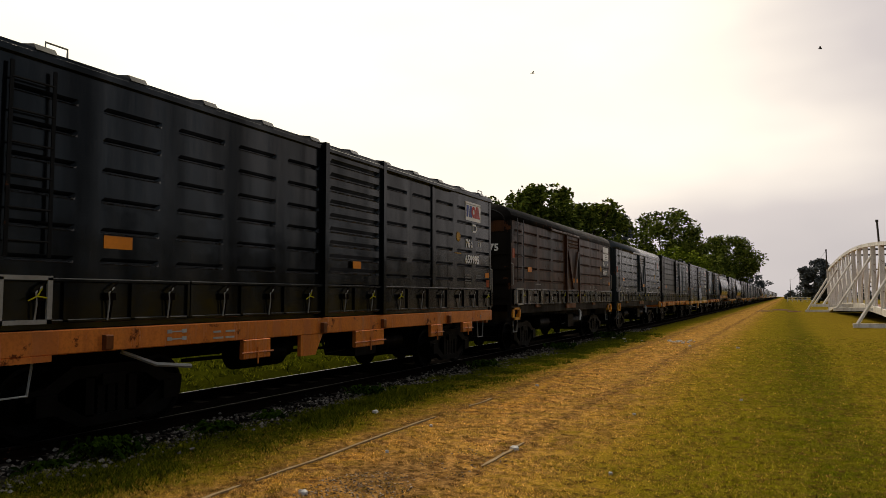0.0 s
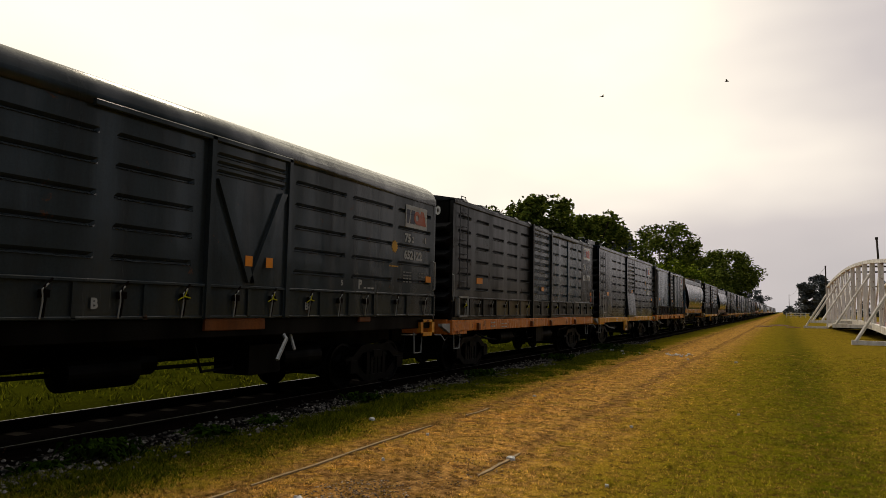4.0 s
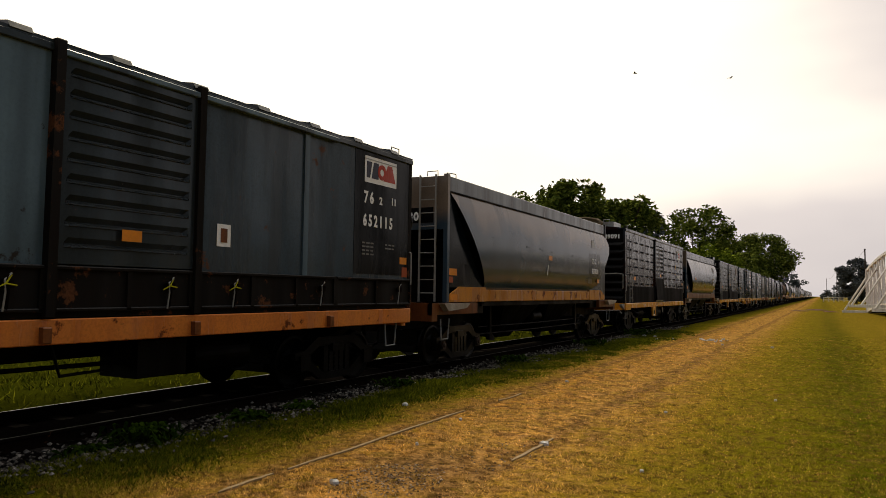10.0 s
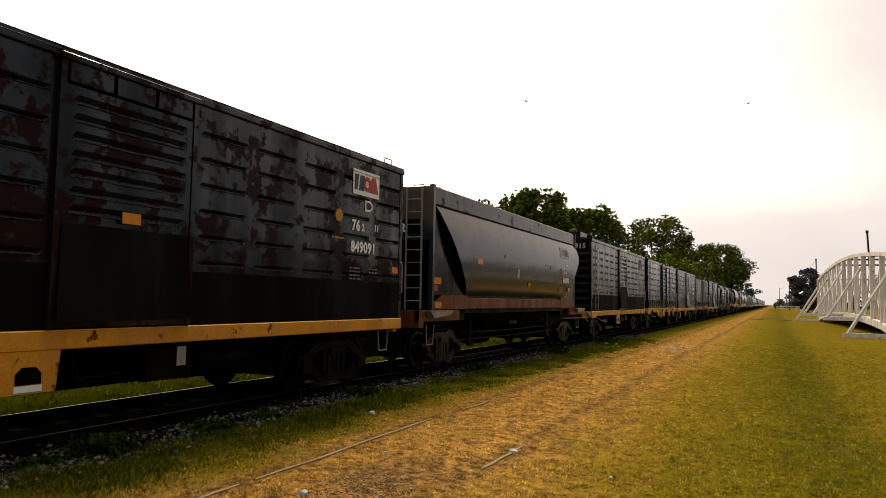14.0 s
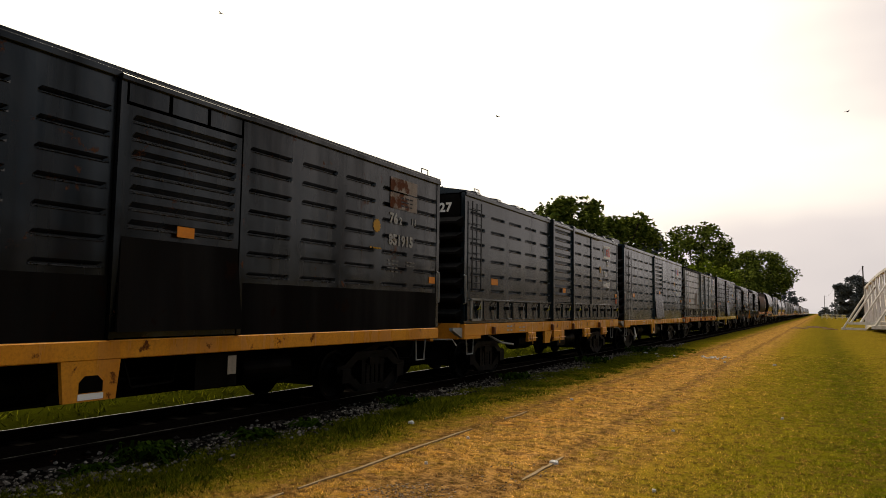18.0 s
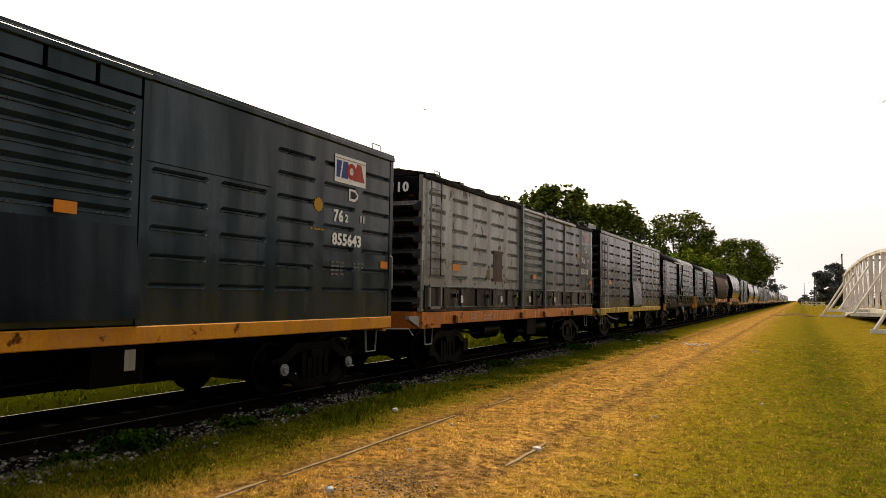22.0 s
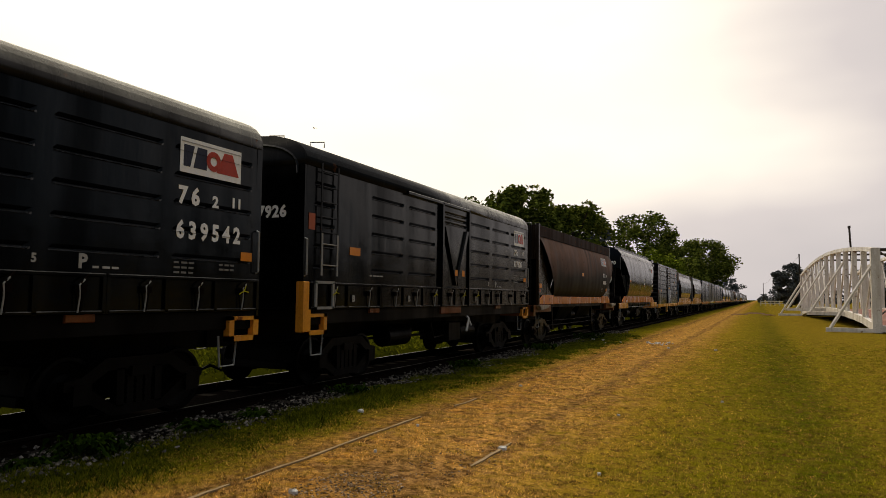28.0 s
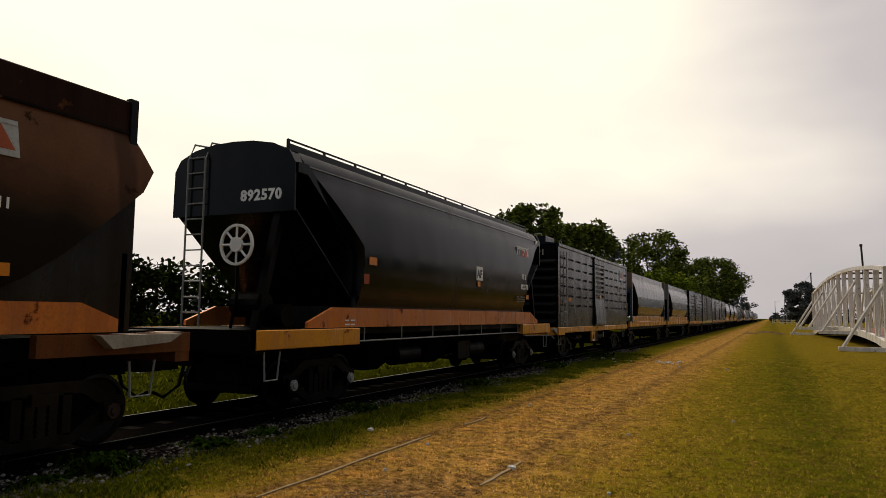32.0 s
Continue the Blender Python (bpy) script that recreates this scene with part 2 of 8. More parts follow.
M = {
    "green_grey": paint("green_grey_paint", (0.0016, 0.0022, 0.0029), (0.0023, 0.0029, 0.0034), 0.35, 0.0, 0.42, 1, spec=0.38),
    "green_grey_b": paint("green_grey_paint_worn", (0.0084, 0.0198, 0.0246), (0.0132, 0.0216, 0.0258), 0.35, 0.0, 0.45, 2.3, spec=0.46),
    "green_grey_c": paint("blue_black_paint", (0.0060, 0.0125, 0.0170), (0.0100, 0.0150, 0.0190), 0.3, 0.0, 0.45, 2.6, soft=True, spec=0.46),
    "grey_teal": paint("stained_grey_teal_paint", (0.1372, 0.1610, 0.1638), (0.0476, 0.0490, 0.0476), 0.7, 0.22, 0.48, 49, rust_colour=(0.05, 0.030, 0.020), ledge_light=0.6),
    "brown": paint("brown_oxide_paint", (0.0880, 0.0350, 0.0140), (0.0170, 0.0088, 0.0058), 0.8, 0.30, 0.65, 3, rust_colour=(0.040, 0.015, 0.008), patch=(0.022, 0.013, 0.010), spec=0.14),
    "grey_green": paint("faded_grey_green_paint", (0.0260, 0.0345, 0.0375), (0.0160, 0.0180, 0.0185), 0.6, 0.05, 0.45, 4, spec=0.34, ledge_light=0.5),
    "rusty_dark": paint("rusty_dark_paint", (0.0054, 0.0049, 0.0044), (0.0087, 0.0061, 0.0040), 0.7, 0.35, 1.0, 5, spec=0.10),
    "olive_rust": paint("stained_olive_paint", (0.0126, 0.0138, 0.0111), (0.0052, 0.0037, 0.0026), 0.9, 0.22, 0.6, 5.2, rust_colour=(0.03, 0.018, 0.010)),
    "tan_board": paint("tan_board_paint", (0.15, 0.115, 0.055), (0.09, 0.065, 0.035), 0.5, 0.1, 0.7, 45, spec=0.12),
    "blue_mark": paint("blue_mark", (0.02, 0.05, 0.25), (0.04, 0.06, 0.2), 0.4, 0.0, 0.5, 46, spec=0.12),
    "blue_grey": paint("faded_blue_grey_paint", (0.0420, 0.0660, 0.0830), (0.0200, 0.0240, 0.0270), 0.6, 0.12, 0.5, 5.5, ledge_light=0.6),
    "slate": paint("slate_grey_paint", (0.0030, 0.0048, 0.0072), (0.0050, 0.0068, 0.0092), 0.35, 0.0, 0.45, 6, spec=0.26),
    "pale": paint("pale_streaked_grey_paint", (0.1098, 0.1700, 0.2052), (0.0190, 0.0263, 0.0311), 0.95, 0.06, 0.42, 7, rust_colour=(0.030, 0.026, 0.022), ledge_light=0.6, soft=True),
    "hopper": paint("dusty_hopper_grey", (0.0313, 0.0607, 0.0902), (0.0258, 0.0285, 0.0313), 0.45, 0.0, 0.40, 8, dust=(0.185, 0.132, 0.092), ledge_light=0.0, soft=True, spec=0.40),
    "hopper_b": paint("dusty_hopper_grey_worn", (0.0140, 0.0314, 0.0459), (0.0153, 0.0153, 0.0153), 0.5, 0.0, 0.42, 8.8, dust=(0.125, 0.092, 0.062), ledge_light=0.0, soft=True, spec=0.36),
    "rust_black": paint("rust_blotched_black_paint", (0.0141, 0.0160, 0.0197), (0.0059, 0.0056, 0.0059), 0.6, 0.80, 0.36, 9, rust_colour=(0.0210, 0.0080, 0.0060), spec=0.36, ledge_light=0.8),
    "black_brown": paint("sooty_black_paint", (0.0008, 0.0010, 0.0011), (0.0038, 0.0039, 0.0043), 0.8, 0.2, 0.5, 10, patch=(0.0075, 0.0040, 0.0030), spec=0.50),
    "light_grey": paint("light_grey_paint", (0.3363, 0.3540, 0.3422), (0.1298, 0.1003, 0.0779), 0.65, 0.36, 0.5, 12, rust_colour=(0.085, 0.045, 0.028), ledge_light=0.4, spec=0.5),
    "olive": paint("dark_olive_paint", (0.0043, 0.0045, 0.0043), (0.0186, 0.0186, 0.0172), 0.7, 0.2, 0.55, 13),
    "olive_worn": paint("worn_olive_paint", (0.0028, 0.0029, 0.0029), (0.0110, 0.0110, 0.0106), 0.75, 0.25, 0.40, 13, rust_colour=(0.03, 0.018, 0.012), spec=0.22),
    "olive_dark": paint("dark_olive_brown_paint", (0.0230, 0.0140, 0.0075), (0.0110, 0.0075, 0.0048), 0.6, 0.1, 0.5, 48, rust_colour=(0.02, 0.010, 0.006), ledge_light=0.6),
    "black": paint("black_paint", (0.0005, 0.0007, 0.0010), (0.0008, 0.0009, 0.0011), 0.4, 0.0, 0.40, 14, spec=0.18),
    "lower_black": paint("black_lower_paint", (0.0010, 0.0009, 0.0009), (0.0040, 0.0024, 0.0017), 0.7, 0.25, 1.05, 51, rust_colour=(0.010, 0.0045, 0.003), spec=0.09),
    # end walls: the shade of the gap between wagons is put into this near-black
    "black_shaded": paint("shaded_black_end_paint", (0.0009, 0.0008, 0.0008), (0.0035, 0.0026, 0.0022), 0.7, 0.5, 1.0, 52, rust_colour=(0.006, 0.0035, 0.003), ledge_light=0.42, spec=0.07),
    "hopper_band": paint("streaked_hopper_rim_paint", (0.1775, 0.2062, 0.2281), (0.0270, 0.0186, 0.0152), 0.75, 0.10, 0.45, 53, rust_colour=(0.04, 0.018, 0.01), ledge_light=0.0, soft=True),
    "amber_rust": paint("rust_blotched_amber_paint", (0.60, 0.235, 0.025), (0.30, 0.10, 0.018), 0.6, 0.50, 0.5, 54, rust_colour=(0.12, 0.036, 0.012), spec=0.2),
    "gusset_teal": paint("dusty_teal_gusset_paint", (0.022, 0.030, 0.034), (0.012, 0.012, 0.012), 0.5, 0.05, 0.5, 56, ledge_light=0.0, soft=True, spec=0.2),
    "under_dusty": paint("dusty_bogie_iron", (0.0050, 0.0042, 0.0036), (0.0105, 0.0080, 0.0062), 0.6, 0.1, 0.6, 57, rust_colour=(0.016, 0.009, 0.006), spec=0.14, ledge_light=0.15),
    "hub_rust": paint("rusty_axle_cap", (0.060, 0.036, 0.026), (0.030, 0.018, 0.013), 0.5, 0.1, 0.7, 58, spec=0.1, ledge_light=0.0),
    "band_worn": paint("chipped_dark_rim_paint", (0.046, 0.049, 0.058), (0.012, 0.010, 0.010), 0.6, 0.42, 0.45, 61, rust_colour=(0.005, 0.0035, 0.003), ledge_light=0.0, soft=True),
    "maroon": paint("faded_maroon_mark", (0.060, 0.020, 0.018), (0.040, 0.018, 0.016), 0.5, 0.0, 0.6, 62, spec=0.1, ledge_light=0.0),
    "rust_dark": paint("dark_rust_patch", (0.030, 0.012, 0.007), (0.014, 0.007, 0.005), 0.6, 0.2, 0.9, 63, spec=0.05, ledge_light=0.3),
    # near rail head coloured darker in place of the dark things it mirrors
    "rail_dull": paint("dull_near_rail_head", (0.014, 0.012, 0.011), (0.007, 0.006, 0.005), 0.8, 0.0, 0.8, 55, ledge_light=0.0, spec=0.08),
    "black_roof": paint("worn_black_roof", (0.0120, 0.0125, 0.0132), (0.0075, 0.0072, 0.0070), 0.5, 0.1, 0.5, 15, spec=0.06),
    "brown_hopper": paint("brown_rusty_hopper_paint", (0.0126, 0.0099, 0.0052), (0.0105, 0.0069, 0.0042), 0.5, 0.10, 0.80, 16, rust_colour=(0.035, 0.016, 0.009), dust=(0.160, 0.068, 0.032), ledge_light=0.0, soft=True, dust_soft=0.10, dust_from=0.335, spec=0.06),
    "black_hopper": paint("gloss_black_hopper_paint", (0.0025, 0.0046, 0.0071), (0.0030, 0.0042, 0.0056), 0.25, 0.0, 0.44, 17, spec=0.16, ledge_light=0.0, soft=True),
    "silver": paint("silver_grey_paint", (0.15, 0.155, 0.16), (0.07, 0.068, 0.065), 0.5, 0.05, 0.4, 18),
    "under": paint("black_underframe_iron", (0.0012, 0.0011, 0.0010), (0.0034, 0.0025, 0.0018), 0.6, 0.0, 0.75, 19, spec=0.05, ledge_light=0.0),
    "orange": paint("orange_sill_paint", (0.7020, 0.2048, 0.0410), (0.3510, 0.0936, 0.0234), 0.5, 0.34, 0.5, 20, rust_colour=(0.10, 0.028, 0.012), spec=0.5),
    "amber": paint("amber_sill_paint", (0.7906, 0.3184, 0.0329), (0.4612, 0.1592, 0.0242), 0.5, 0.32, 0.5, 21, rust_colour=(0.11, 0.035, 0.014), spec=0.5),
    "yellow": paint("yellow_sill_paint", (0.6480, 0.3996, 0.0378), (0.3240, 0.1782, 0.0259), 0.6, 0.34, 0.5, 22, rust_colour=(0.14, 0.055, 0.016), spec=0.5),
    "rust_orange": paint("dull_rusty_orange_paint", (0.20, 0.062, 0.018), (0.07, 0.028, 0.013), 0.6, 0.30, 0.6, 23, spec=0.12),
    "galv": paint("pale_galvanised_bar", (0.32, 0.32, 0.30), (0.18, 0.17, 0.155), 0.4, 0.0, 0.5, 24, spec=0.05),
    "white": paint("white_lettering", (0.90, 0.90, 0.88), (0.72, 0.71, 0.68), 0.5, 0.0, 0.6, 25, ledge_light=0.0, spec=0.12),
    "peeling": paint("peeling_brownish_white", (0.36, 0.31, 0.27), (0.12, 0.08, 0.06), 0.6, 0.75, 0.7, 47, rust_colour=(0.11, 0.035, 0.015), ledge_light=0.0, spec=0.12),
    "dull_white": paint("faded_white_lettering", (0.42, 0.42, 0.40), (0.24, 0.23, 0.21), 0.5, 0.0, 0.6, 26, ledge_light=0.0, spec=0.12),
    "faint": paint("faint_stencil_white", (0.20, 0.20, 0.19), (0.11, 0.105, 0.095), 0.5, 0.0, 0.6, 26.5, ledge_light=0.0, spec=0.12),
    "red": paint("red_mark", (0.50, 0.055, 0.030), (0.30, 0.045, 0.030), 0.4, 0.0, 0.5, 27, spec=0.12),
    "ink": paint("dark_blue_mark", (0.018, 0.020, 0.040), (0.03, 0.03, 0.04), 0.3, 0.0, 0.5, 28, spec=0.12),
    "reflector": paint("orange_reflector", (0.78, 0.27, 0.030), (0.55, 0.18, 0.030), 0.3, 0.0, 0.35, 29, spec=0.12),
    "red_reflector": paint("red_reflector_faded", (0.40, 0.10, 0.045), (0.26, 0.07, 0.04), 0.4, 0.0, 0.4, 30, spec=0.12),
    "wood": paint("weathered_plank", (0.42, 0.38, 0.31), (0.22, 0.18, 0.14), 0.6, 0.0, 0.8, 31, ledge_light=0.0, spec=0.05),
    "tarp": paint("dusty_khaki_heap", (0.17, 0.125, 0.075), (0.095, 0.07, 0.045), 0.6, 0.1, 0.9, 32, ledge_light=0.0, spec=0.05),
    "bridge_white": paint("flaking_white_bridge_paint", (0.88, 0.87, 0.85), (0.36, 0.31, 0.25), 0.45, 0.18, 0.6, 33, rust_colour=(0.20, 0.11, 0.06), ledge_light=0.0, spec=0.05),
    "deck_red": paint("faded_red_deck", (0.30, 0.12, 0.09), (0.24, 0.15, 0.12), 0.6, 0.0, 0.8, 34, ledge_light=0.0, spec=0.05),
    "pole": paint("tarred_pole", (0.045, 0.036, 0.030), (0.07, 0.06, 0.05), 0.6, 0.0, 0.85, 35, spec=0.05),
    "rail_top": paint("worn_rail_head", (0.060, 0.054, 0.050), (0.020, 0.016, 0.014), 0.8, 0.0, 0.5, 36, ledge_light=0.0),
    "rail": paint("rusty_rail_web", (0.0080, 0.0050, 0.0038), (0.0050, 0.0036, 0.0030), 0.5, 0.1, 0.85, 37, spec=0.0, ledge_light=0.0),
    "old_rail": paint("dusty_sunk_rail", (0.3276, 0.2418, 0.1404), (0.2028, 0.1287, 0.0585), 0.7, 0.0, 0.7, 38, ledge_light=0.0, spec=0.05),
    "sleeper": paint("oily_timber_sleeper", (0.0300, 0.0255, 0.0215), (0.0560, 0.0490, 0.0430), 0.5, 0.0, 0.9, 39, spec=0.0, ledge_light=0.0),
    "litter": paint("white_litter", (0.72, 0.71, 0.68), (0.5, 0.48, 0.44), 0.3, 0.0, 0.7, 40, ledge_light=0.0, spec=0.05),
    "soil": paint("dark_soil_heap", (0.10, 0.045, 0.016), (0.06, 0.028, 0.012), 0.6, 0.0, 0.95, 41, ledge_light=0.0, spec=0.05),
    "number_panel": paint("black_number_panel", (0.0024, 0.0024, 0.0028), (0.0040, 0.0040, 0.0040), 0.4, 0.0, 0.5, 42, spec=0.12),
    "yellow_dot": paint("yellow_dot", (0.62, 0.32, 0.03), (0.3, 0.17, 0.03), 0.3, 0.0, 0.6, 43, spec=0.12),
    "lamp_black": paint("bird_dark", (0.02, 0.02, 0.02), (0.03, 0.03, 0.03), 0.2, 0.0, 0.9, 44),
}
M["rail_top"].node_tree.nodes["Principled BSDF"].inputs["Metallic"].default_value = 0.9


def half(n, l, v):
    h = n.new("ShaderNodeMath")
    h.operation = "MULTIPLY"
    h.inputs[1].default_value = 0.5
    l.new(v, h.inputs[0])
    return h.outputs[0]


def turf_colour(n, l, pos):
    """The lawn's tones: straw over the old siding, green strips, bare earth, darker green beyond the track."""
    ms = n.new("ShaderNodeMapping")
    ms.inputs["Scale"].default_value = (1, 0.16, 1)
    l.new(pos, ms.inputs["Vector"])
    warp = noise_node(n, l, pos, 0.7, 4)
    longn = noise_node(n, l, ms.outputs["Vector"], 1.3, 4)
    sx = n.new("ShaderNodeSeparateXYZ")
    l.new(pos, sx.inputs[0])
    a1 = n.new("ShaderNodeMath")
    a1.operation = "MULTIPLY_ADD"
    a1.inputs[1].default_value = 1.5
    l.new(warp, a1.inputs[0])
    l.new(sx.outputs["X"], a1.inputs[2])
    a2 = n.new("ShaderNodeMath")
    a2.operation = "MULTIPLY_ADD"
    a2.inputs[1].default_value, a2.inputs[2].default_value = 1 / 24, (12.0 - 0.75) / 24
    l.new(a1.outputs[0], a2.inputs[0])

    def at(x):
        return (x + 12.0) / 24
    G, GD, DRY, TAN, OLV = (0.120, 0.112, 0.007), (0.070, 0.076, 0.004), (0.57, 0.262, 0.048), (0.68, 0.335, 0.084), (0.215, 0.166, 0.012)
    zones = ramp(n, l, a2.outputs[0], [(0.0, (0.062, 0.070, 0.007)), (1.0, OLV), (at(-7.4), GD), (at(-6.4), (0.072, 0.086, 0.005)), (at(-5.8), (0.095, 0.098, 0.006)), (at(-5.35), (0.190, 0.146, 0.012)), (at(-4.9), (0.36, 0.205, 0.028)), (at(-4.2), DRY), (at(-3.3), TAN), (at(-2.6), (0.47, 0.255, 0.042)),
                                       (at(-1.7), (0.33, 0.215, 0.022)), (at(-0.8), (0.195, 0.160, 0.010)), (at(-0.15), (0.145, 0.132, 0.006)), (at(0.3), (0.064, 0.080, 0.003)), (at(0.8), (0.066, 0.082, 0.003)), (at(1.4), OLV), (at(3.0), (0.235, 0.170, 0.014)), (at(6.0), OLV)])
    # farther off the lawn is greyer straw throughout
    far = n.new("ShaderNodeMapRange")
    far.inputs["From Min"].default_value, far.inputs["From Max"].default_value, far.inputs["To Max"].default_value = 22.0, 70.0, 0.40
    l.new(sx.outputs["Y"], far.inputs["Value"])
    zones = mix(n, l, far.outputs[0], zones, (0.215, 0.162, 0.022))
    patch = noise_node(n, l, pos, 1.5, 6, 0.7)
    col = mix(n, l, ramp(n, l, patch, [(0.45, 0.0), (0.60, 0.68)]), zones, (0.165, 0.135, 0.009))
    soil = noise_node(n, l, pos, 3.1, 7, 0.72)
    # bare earth shows on the strip where the old siding runs
    near = ramp(n, l, a2.outputs[0], [(at(-5.4), 0.0), (at(-4.6), 1.0), (at(-2.6), 1.0), (at(-1.6), 0.15)])
    bare = n.new("ShaderNodeMath")
    bare.operation = "MULTIPLY"
    l.new(ramp(n, l, soil, [(0.485, 0.0), (0.545, 0.90)]), bare.inputs[0])
    l.new(near, bare.inputs[1])
    col = mix(n, l, bare.outputs[0], col, (0.120, 0.055, 0.022))
    straw = n.new("ShaderNodeMath")
    straw.operation = "MULTIPLY"
    l.new(ramp(n, l, longn, [(0.42, 0.0), (0.66, 0.40)]), straw.inputs[0])
    l.new(near, straw.inputs[1])
    col = mix(n, l, straw.outputs[0], col, (0.46, 0.26, 0.050))
    # earth-filled ruts along the sunk rails, broken by tufts
    place = n.new("ShaderNodeMath")
    place.operation = "MULTIPLY_ADD"
    place.inputs[1].default_value, place.inputs[2].default_value = 1 / 24, 12.0 / 24
    l.new(sx.outputs["X"], place.inputs[0])
    rut = n.new("ShaderNodeMath")
    rut.operation = "MULTIPLY"
    l.new(ramp(n, l, place.outputs[0], [(at(-4.86), 0.0), (at(-4.72), 0.9), (at(-4.62), 0.9), (at(-4.44), 0.0), (at(-3.10), 0.0), (at(-2.96), 0.9), (at(-2.86), 0.9), (at(-2.68), 0.0)]), rut.inputs[0])
    l.new(ramp(n, l, noise_node(n, l, pos, 2.2, 5, 0.7), [(0.40, 0.0), (0.50, 1.0)]), rut.inputs[1])
    col = mix(n, l, rut.outputs[0], col, (0.085, 0.042, 0.018))
    # trodden bare patch between the sunk rails
    off = n.new("ShaderNodeVectorMath")
    off.operation = "MULTIPLY_ADD"
    off.inputs[1].default_value, off.inputs[2].default_value = (0.85, 0.55, 0.0), (3.5 * 0.85, -6.3 * 0.55, 0.0)
    l.new(pos, off.inputs[0])
    ln = n.new("ShaderNodeVectorMath")
    ln.operation = "LENGTH"
    l.new(off.outputs["Vector"], ln.inputs[0])
    wob = n.new("ShaderNodeMath")
    wob.operation = "MULTIPLY_ADD"
    wob.inputs[1].default_value = 1.6
    l.new(soil, wob.inputs[0])
    l.new(ln.outputs["Value"], wob.inputs[2])
    col = mix(n, l, ramp(n, l, half(n, l, wob.outputs[0]), [(0.50, 0.9), (0.72, 0.0)]), col, (0.13, 0.068, 0.030))
    mid = noise_node(n, l, pos, 8.5, 6, 0.72)
    col = mix(n, l, ramp(n, l, mid, [(0.40, 0.85), (0.50, 0.0)]), col, (0.075, 0.042, 0.010))
    # pale tufts of cut straw on the dry strip
    tuft = n.new("ShaderNodeMath")
    tuft.operation = "MULTIPLY"
    l.new(ramp(n, l, noise_node(n, l, pos, 8.0, 6, 0.75), [(0.44, 0.0), (0.68, 0.62)]), tuft.inputs[0])
    l.new(near, tuft.inputs[1])
    col = mix(n, l, tuft.outputs[0], col, (0.78, 0.43, 0.150))
    # rank green growth beyond the track and along the ballast, its shade mixed into the colour
    col = mix(n, l, ramp(n, l, a2.outputs[0], [(at(-8.2), 0.95), (at(-6.0), 0.0)]), col, (0.034, 0.040, 0.003))
    gain = n.new("ShaderNodeVectorMath")
    gain.operation = "SCALE"
    gain.inputs["Scale"].default_value = 1.09
    l.new(col, gain.inputs[0])
    return gain.outputs["Vector"]


def ground_material():
    m, n, l, b = mat("mown_dry_grass_ground")
    pos = n.new("ShaderNodeNewGeometry").outputs["Position"]
    col = turf_colour(n, l, pos)
    fine = noise_node(n, l, pos, 38, 5, 0.75)
    hsv = n.new("ShaderNodeHueSaturation")
    l.new(col, hsv.inputs["Color"])
    l.new(ramp(n, l, fine, [(0.38, 0.42), (0.62, 1.0)]), hsv.inputs["Value"])
    boost = n.new("ShaderNodeHueSaturation")
    boost.inputs["Value"].default_value = 0.98
    l.new(hsv.outputs["Color"], boost.inputs["Color"])
    l.new(boost.outputs["Color"], b.inputs["Base Color"])
    b.inputs["Roughness"].default_value = 1.0
    b.inputs["Specular IOR Level"].default_value = 0.0
    bump(n, l, b, fine, 0.6, 0.03)
    return m


def blade_material(name, tint, share, low=0.60, high=1.65):
    """Grass blades take the tone of the turf that they grow in; each one differs."""
    m, n, l, b = mat(name)
    g = n.new("ShaderNodeNewGeometry")
    col = mix(n, l, share, turf_colour(n, l, g.outputs["Position"]), tint)
    hsv = n.new("ShaderNodeHueSaturation")
    l.new(col, hsv.inputs["Color"])
    v = n.new("ShaderNodeMapRange")
    v.inputs["To Min"].default_value, v.inputs["To Max"].default_value = low, high
    l.new(g.outputs["Random Per Island"], v.inputs["Value"])
    l.new(v.outputs[0], hsv.inputs["Value"])
    l.new(hsv.outputs["Color"], b.inputs["Base Color"])
    b.inputs["Roughness"].default_value = 0.8
    b.inputs["Specular IOR Level"].default_value = 0.0
    return m


def vary(name, a, c, rough=0.9, island=True, drift=14.0):
    """Small pieces that differ from one another in tone."""
    m, n, l, b = mat(name)
    src = n.new("ShaderNodeNewGeometry").outputs["Random Per Island"] if island else n.new("ShaderNodeObjectInfo").outputs["Random"]
    col = ramp(n, l, src, [(0.0, tuple(0.45 * v for v in a)), (1.0, c), (0.3, a)])
    tc = n.new("ShaderNodeTexCoord")
    fine = noise_node(n, l, tc.outputs["Object"], drift, 4, 0.65)
    col = mix(n, l, ramp(n, l, fine, [(0.40, 0.0), (0.62, 0.6)]), col, tuple(0.5 * v for v in a))
    l.new(col, b.inputs["Base Color"])
    b.inputs["Roughness"].default_value = rough
    b.inputs["Specular IOR Level"].default_value = 0.0
    return m


M["ground"] = ground_material()
M["stone"] = vary("grey_ballast_stone", (0.034, 0.030, 0.026), (0.285, 0.260, 0.230))
# the bed's near-black holds the shade that the train throws on it
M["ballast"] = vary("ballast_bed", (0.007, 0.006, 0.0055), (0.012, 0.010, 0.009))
M["leaf"] = vary("tree_leaf", (0.070, 0.100, 0.018), (0.24, 0.27, 0.045), 0.7)
M["leaf_b"] = vary("bright_tree_leaf", (0.10, 0.15, 0.014), (0.26, 0.30, 0.035), 0.6)
# distance haze is mixed into this leaf colour, greyer and bluer
M["leaf_hazed"] = vary("hazed_tree_leaf", (0.095, 0.110, 0.115), (0.16, 0.175, 0.175), 0.7)
M["bark"] = vary("bark", (0.07, 0.055, 0.04), (0.10, 0.08, 0.06))
